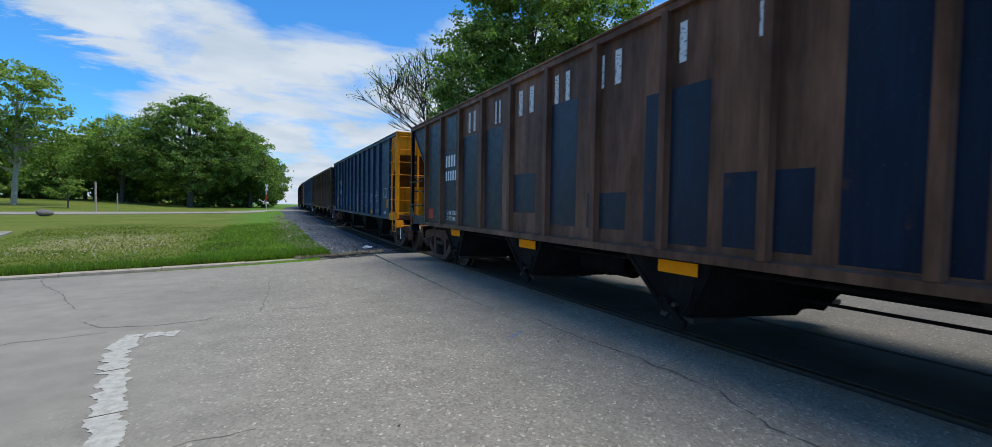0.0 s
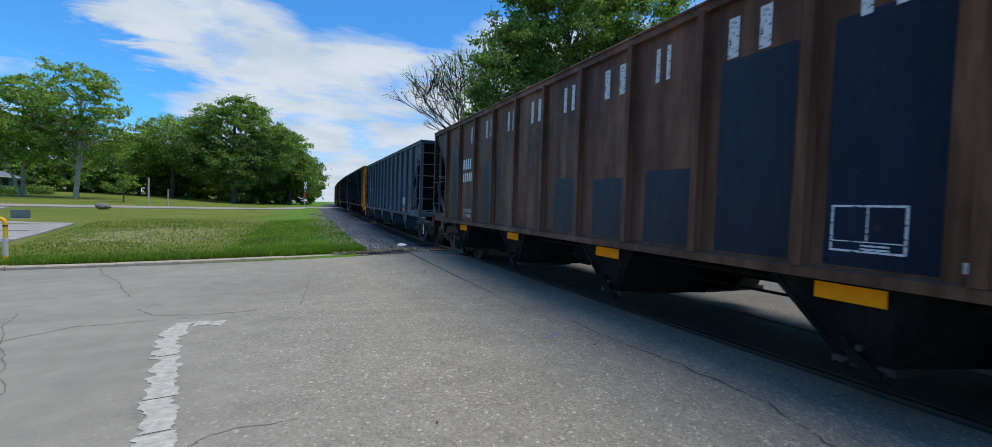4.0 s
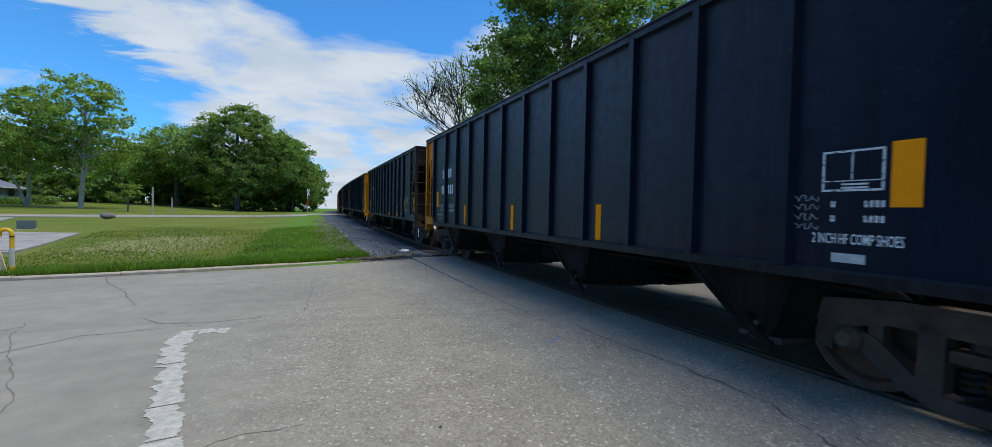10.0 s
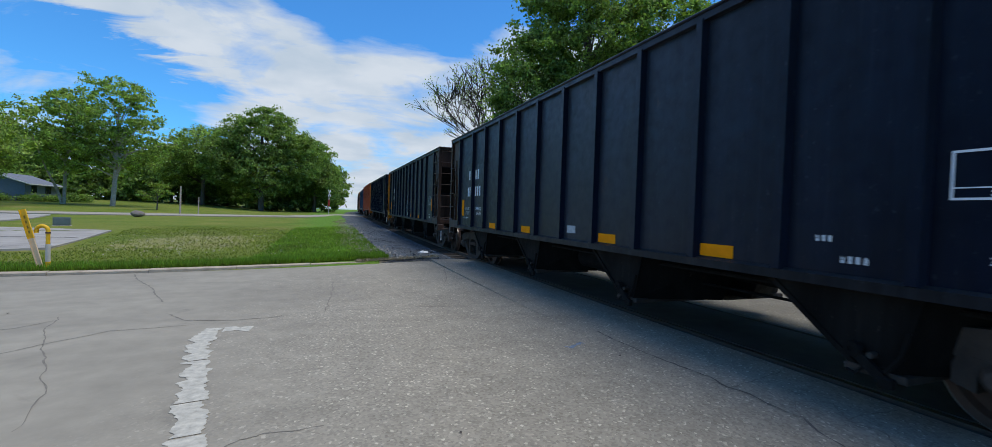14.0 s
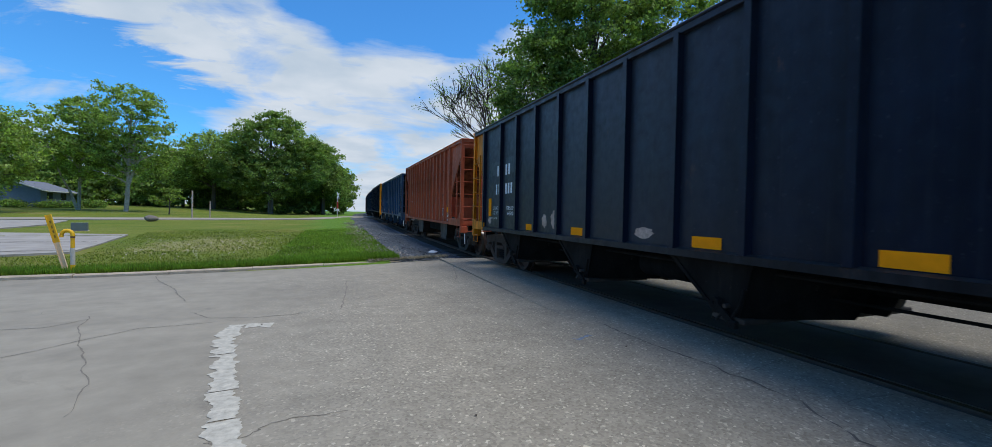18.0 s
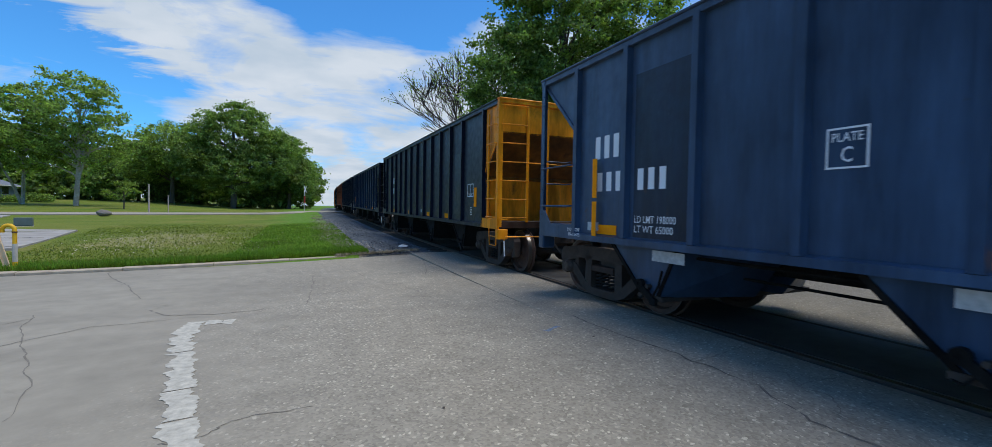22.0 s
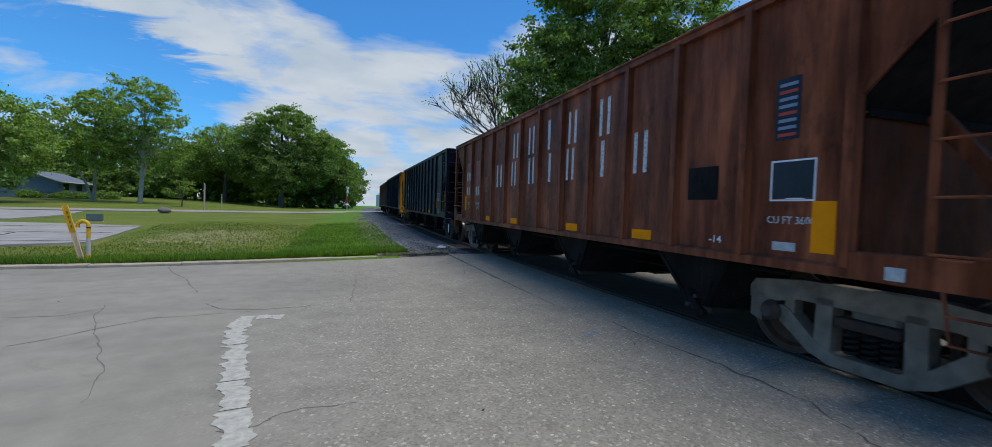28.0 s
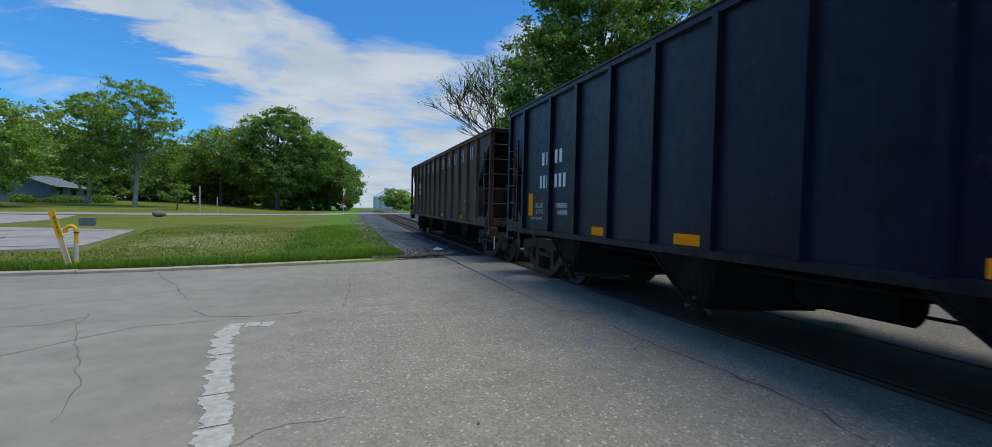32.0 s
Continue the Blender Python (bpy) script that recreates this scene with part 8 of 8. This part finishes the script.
    b.box(-0.37, 0.37, -0.34, 0.34, -0.12, 0.0, 0.02)
    part("base_pad", b.mesh("base_pad"), M["concrete"], root)
    # boulder by the street
    bm = bmesh.new()
    bmesh.ops.create_icosphere(bm, subdivisions=3, radius=0.46)
    for v in bm.verts:
        f = 1 + 0.22 * noise.noise(v.co * 1.9) + 0.08 * noise.noise(v.co * 5)
        v.co = Vector((v.co.x * f * 1.15, v.co.y * f, v.co.z * f * 0.62))
    me = bpy.data.meshes.new("boulder")
    bm.to_mesh(me)
    bm.free()
    bx, by = -14.4, 48.0
    thing("boulder", me, M["rock"], "brown-grey boulder on the lawn by the street", "rock", m=pose(bx, by, ground_z(bx, by) + 0.3))
    # posts beyond the street
    for x, y, h, r in ((-13.8, 58.6, 3.0, 0.09), (-12.3, 59.5, 1.9, 0.06)):
        b = Builder()
        b.tube([(0, 0, -0.3), (0.02, 0, h)], r, 10, r * 0.85)
        b.box(-r, r, -r * 0.5, r * 0.5, h, h + 0.02, 0.004)
        thing("wooden_post", b.mesh("wooden_post", True), M["wood_post"], "weathered round wooden post by the street", "post", m=pose(x, y, ground_z(x, y) + 0.05))
    # crossing sign post
    x, y = 1.5, 67.5
    root = thing("crossing_sign", None, None, "railway crossing post with a white sign", "crossing sign")
    root.location = (x, y, ground_z(x, y) + 0.05)
    b = Builder()
    b.tube([(0, 0, -0.3), (0, 0, 3.3)], 0.06, 10)
    part("mast", b.mesh("mast", True), M["pole_white"], root)
    for a in (45, -45):
        b = Builder()
        b.box(-0.6, 0.6, -0.09, -0.07, -0.11, 0.11, 0.004)
        o = part("blade", b.mesh("blade"), M["trim_white"], root, "white crossing blade", (0, 0, 3.0))
        o.rotation_euler = (0, radians(a), radians(68))
    b = Builder()
    b.box(-0.10, 0.10, -0.07, 0.07, 1.2, 2.1, 0.01)
    part("red_panel", b.mesh("red_panel"), M["sign_red"], root, "faded red panel")


def build_house():
    x, y = -42.4, 89.6
    root = thing("house", None, None, "low blue-grey house with a grey shingle roof", "house")
    root.location = (x, y, ground_z(x, y) + 0.06)
    root.rotation_euler = (0, 0, radians(92))
    b = Builder()
    b.box(-5.0, 5.0, -3.6, 3.6, -1.5, 2.4)
    wall = part("wall", b.mesh("wall"), M["siding"], root)
    for k in range(12):
        b = Builder()
        b.box(-5.0, 5.0, -3.62, -3.6, 0.02 + 0.2 * k, 0.19 + 0.2 * k)
        part("siding_board", b.mesh("siding_board"), M["siding"], wall)
    b = Builder()
    b.prism([(-4.2, 2.2), (0, 3.7), (4.2, 2.2), (4.2, 2.32), (0, 3.86), (-4.2, 2.32)], "x", -5.5, 5.5)
    part("roof", b.mesh("roof"), M["shingle"], root)
    for sx in (-1, 1):
        b = Builder()
        b.prism([(-3.6, 2.38), (0, 3.64), (3.6, 2.38)], "x", *sorted((sx * 5.0, sx * 4.8)))
        part("gable", b.mesh("gable"), M["siding"], root)
    b = Builder()
    b.box(-5.5, 5.5, -4.26, -4.2, 2.18, 2.34)
    part("fascia", b.mesh("fascia"), M["trim_white"], root)
    for sy in (-1, 1):      # white boards up the gable's slopes
        b = Builder()
        b.prism([(sy * 4.2, 2.2), (0, 3.7), (0, 3.88), (sy * 4.2, 2.36)], "x", -5.56, -5.5)
        part("bargeboard", b.mesh("bargeboard"), M["trim_white"], root)
    for wx, ww in ((-2.6, 1.6), (1.5, 1.8)):
        b = Builder()
        b.box(wx - ww / 2 - 0.06, wx + ww / 2 + 0.06, -3.66, -3.62, 0.95, 2.15)
        w = part("window", b.mesh("window"), M["siding"], root)
        for q in (0, 1):
            b = Builder()
            b.box(wx - ww / 2 + q * (ww / 2 + 0.02), wx - 0.02 + q * (ww / 2 + 0.02), -3.68, -3.66, 1.03, 2.07)
            part("pane", b.mesh("pane"), M["window_dark"], w)


def build_elevator():
    x, y = 70.5, 690.0
    root = thing("grain_elevator", None, None, "distant grey grain elevator with steel bins", "grain elevator")
    root.location = (x, y, 1.0)
    for dx, r, h in ((-9, 5, 17), (0, 5.5, 19), (10, 5, 17)):
        b = Builder()
        b.lathe([(0, 0), (r, 0), (r, h), (0.6, h + 2.6), (0, h + 2.6)], 24, "z", (dx, 0, 0))
        part("bin", b.mesh("bin", True), M["galvanised"], root)
    b = Builder()
    b.box(2.5, 6.5, -3, 3, 0, 27, 0.1)
    b.box(1.5, 7.5, -2, 2, 27, 30, 0.1)
    part("head_house", b.mesh("head_house"), M["galvanised"], root)
    b = Builder()
    b.tube([(-9, 0, 20), (4, 0, 27)], 0.5, 8)
    b.tube([(10, 0, 20), (4, 0, 27)], 0.5, 8)
    part("spout", b.mesh("spout"), M["galvanised"], root)


def build_beyond():
    x, y = 45.5, 29.0
    z = ground_z(x, y) + 0.03
    root = thing("parked_car", None, None, "dark blue car parked under the trees", "car")
    root.location = (x, y, z)
    root.rotation_euler = (0, 0, radians(-57))
    b = Builder()
    b.prism([(-2.1, 0.32), (2.1, 0.32), (2.15, 0.62), (2.0, 0.82), (1.0, 0.92), (-1.7, 0.95), (-2.1, 0.82)], "y", -0.85, 0.85)
    part("body", b.mesh("body"), PAINT["navy"], root)
    b = Builder()
    b.prism([(-1.6, 0.94), (1.0, 0.91), (0.35, 1.40), (-1.1, 1.43)], "y", -0.74, 0.74)
    part("cabin", b.mesh("cabin"), M["window_dark"], root)
    for wx in (-1.3, 1.35):
        for sy in (-1, 1):
            b = Builder()
            b.lathe([(0.0, -0.1), (0.30, -0.1), (0.33, -0.06), (0.33, 0.06), (0.30, 0.1), (0.0, 0.1)], 18, "y", (wx, sy * 0.78, 0.33))
            part("wheel", b.mesh("wheel", True), M["rubber"], root)
    x, y = 49.6, 28.4
    z = ground_z(x, y) + 0.03
    root = thing("box_trailer", None, None, "white box trailer parked beside the car", "trailer")
    root.location = (x, y, z)
    root.rotation_euler = (0, 0, radians(-57))
    b = Builder()
    b.box(-1.4, 1.4, -0.95, 0.95, 0.42, 1.55, 0.03)
    part("box", b.mesh("box"), M["trim_white"], root)
    for sy in (-1, 1):
        b = Builder()
        b.lathe([(0.0, -0.1), (0.30, -0.1), (0.32, 0.0), (0.30, 0.1), (0.0, 0.1)], 18, "y", (0, sy * 0.85, 0.32))
        part("wheel", b.mesh("wheel", True), M["rubber"], root)
    b = Builder()
    b.tube([(1.4, 0, 0.45), (2.2, 0, 0.42), (2.2, 0, -0.05)], 0.05, 6)
    part("drawbar", b.mesh("drawbar"), M["cast"], root)


build_yard()
build_beyond()
build_house()
build_elevator()
build_marks(LOT)


# ---- movement ----
def run(t):
    """Metres the train has come by t seconds: it gathers speed slowly."""
    x = (t - 16.0) / 16.0
    return 1.0883 * (119.19063 + x * (125.00881 + x * (10.364916 + x * (1.8554798 + x * (-1.8646793 - 0.91477012 * x)))))


def motions():
    times = [i * 0.5 for i in range(int(SECONDS * 2) + 1)]
    for (car, u), c in zip(TRAIN, CARS):
        L = c["L"]
        walk(car, [(t, track(u + L / 2 - run(t)) @ pose(0, -L / 2, 0)) for t in times])
    spins = [i / 15 for i in range(int(SECONDS * 15) + 1)]
    for e in (1, -1):
        first = WHEELS[e][0]
        walk(first, [(t, pose(0, e * 0.89, WHEEL_R, math.degrees(run(t) / WHEEL_R))) for t in spins])
        keys = first.animation_data
        for o in WHEELS[e][1:]:
            o.rotation_mode = "QUATERNION"
            d = o.animation_data_create()
            d.action = keys.action
            d.action_slot = keys.action_slot


motions()
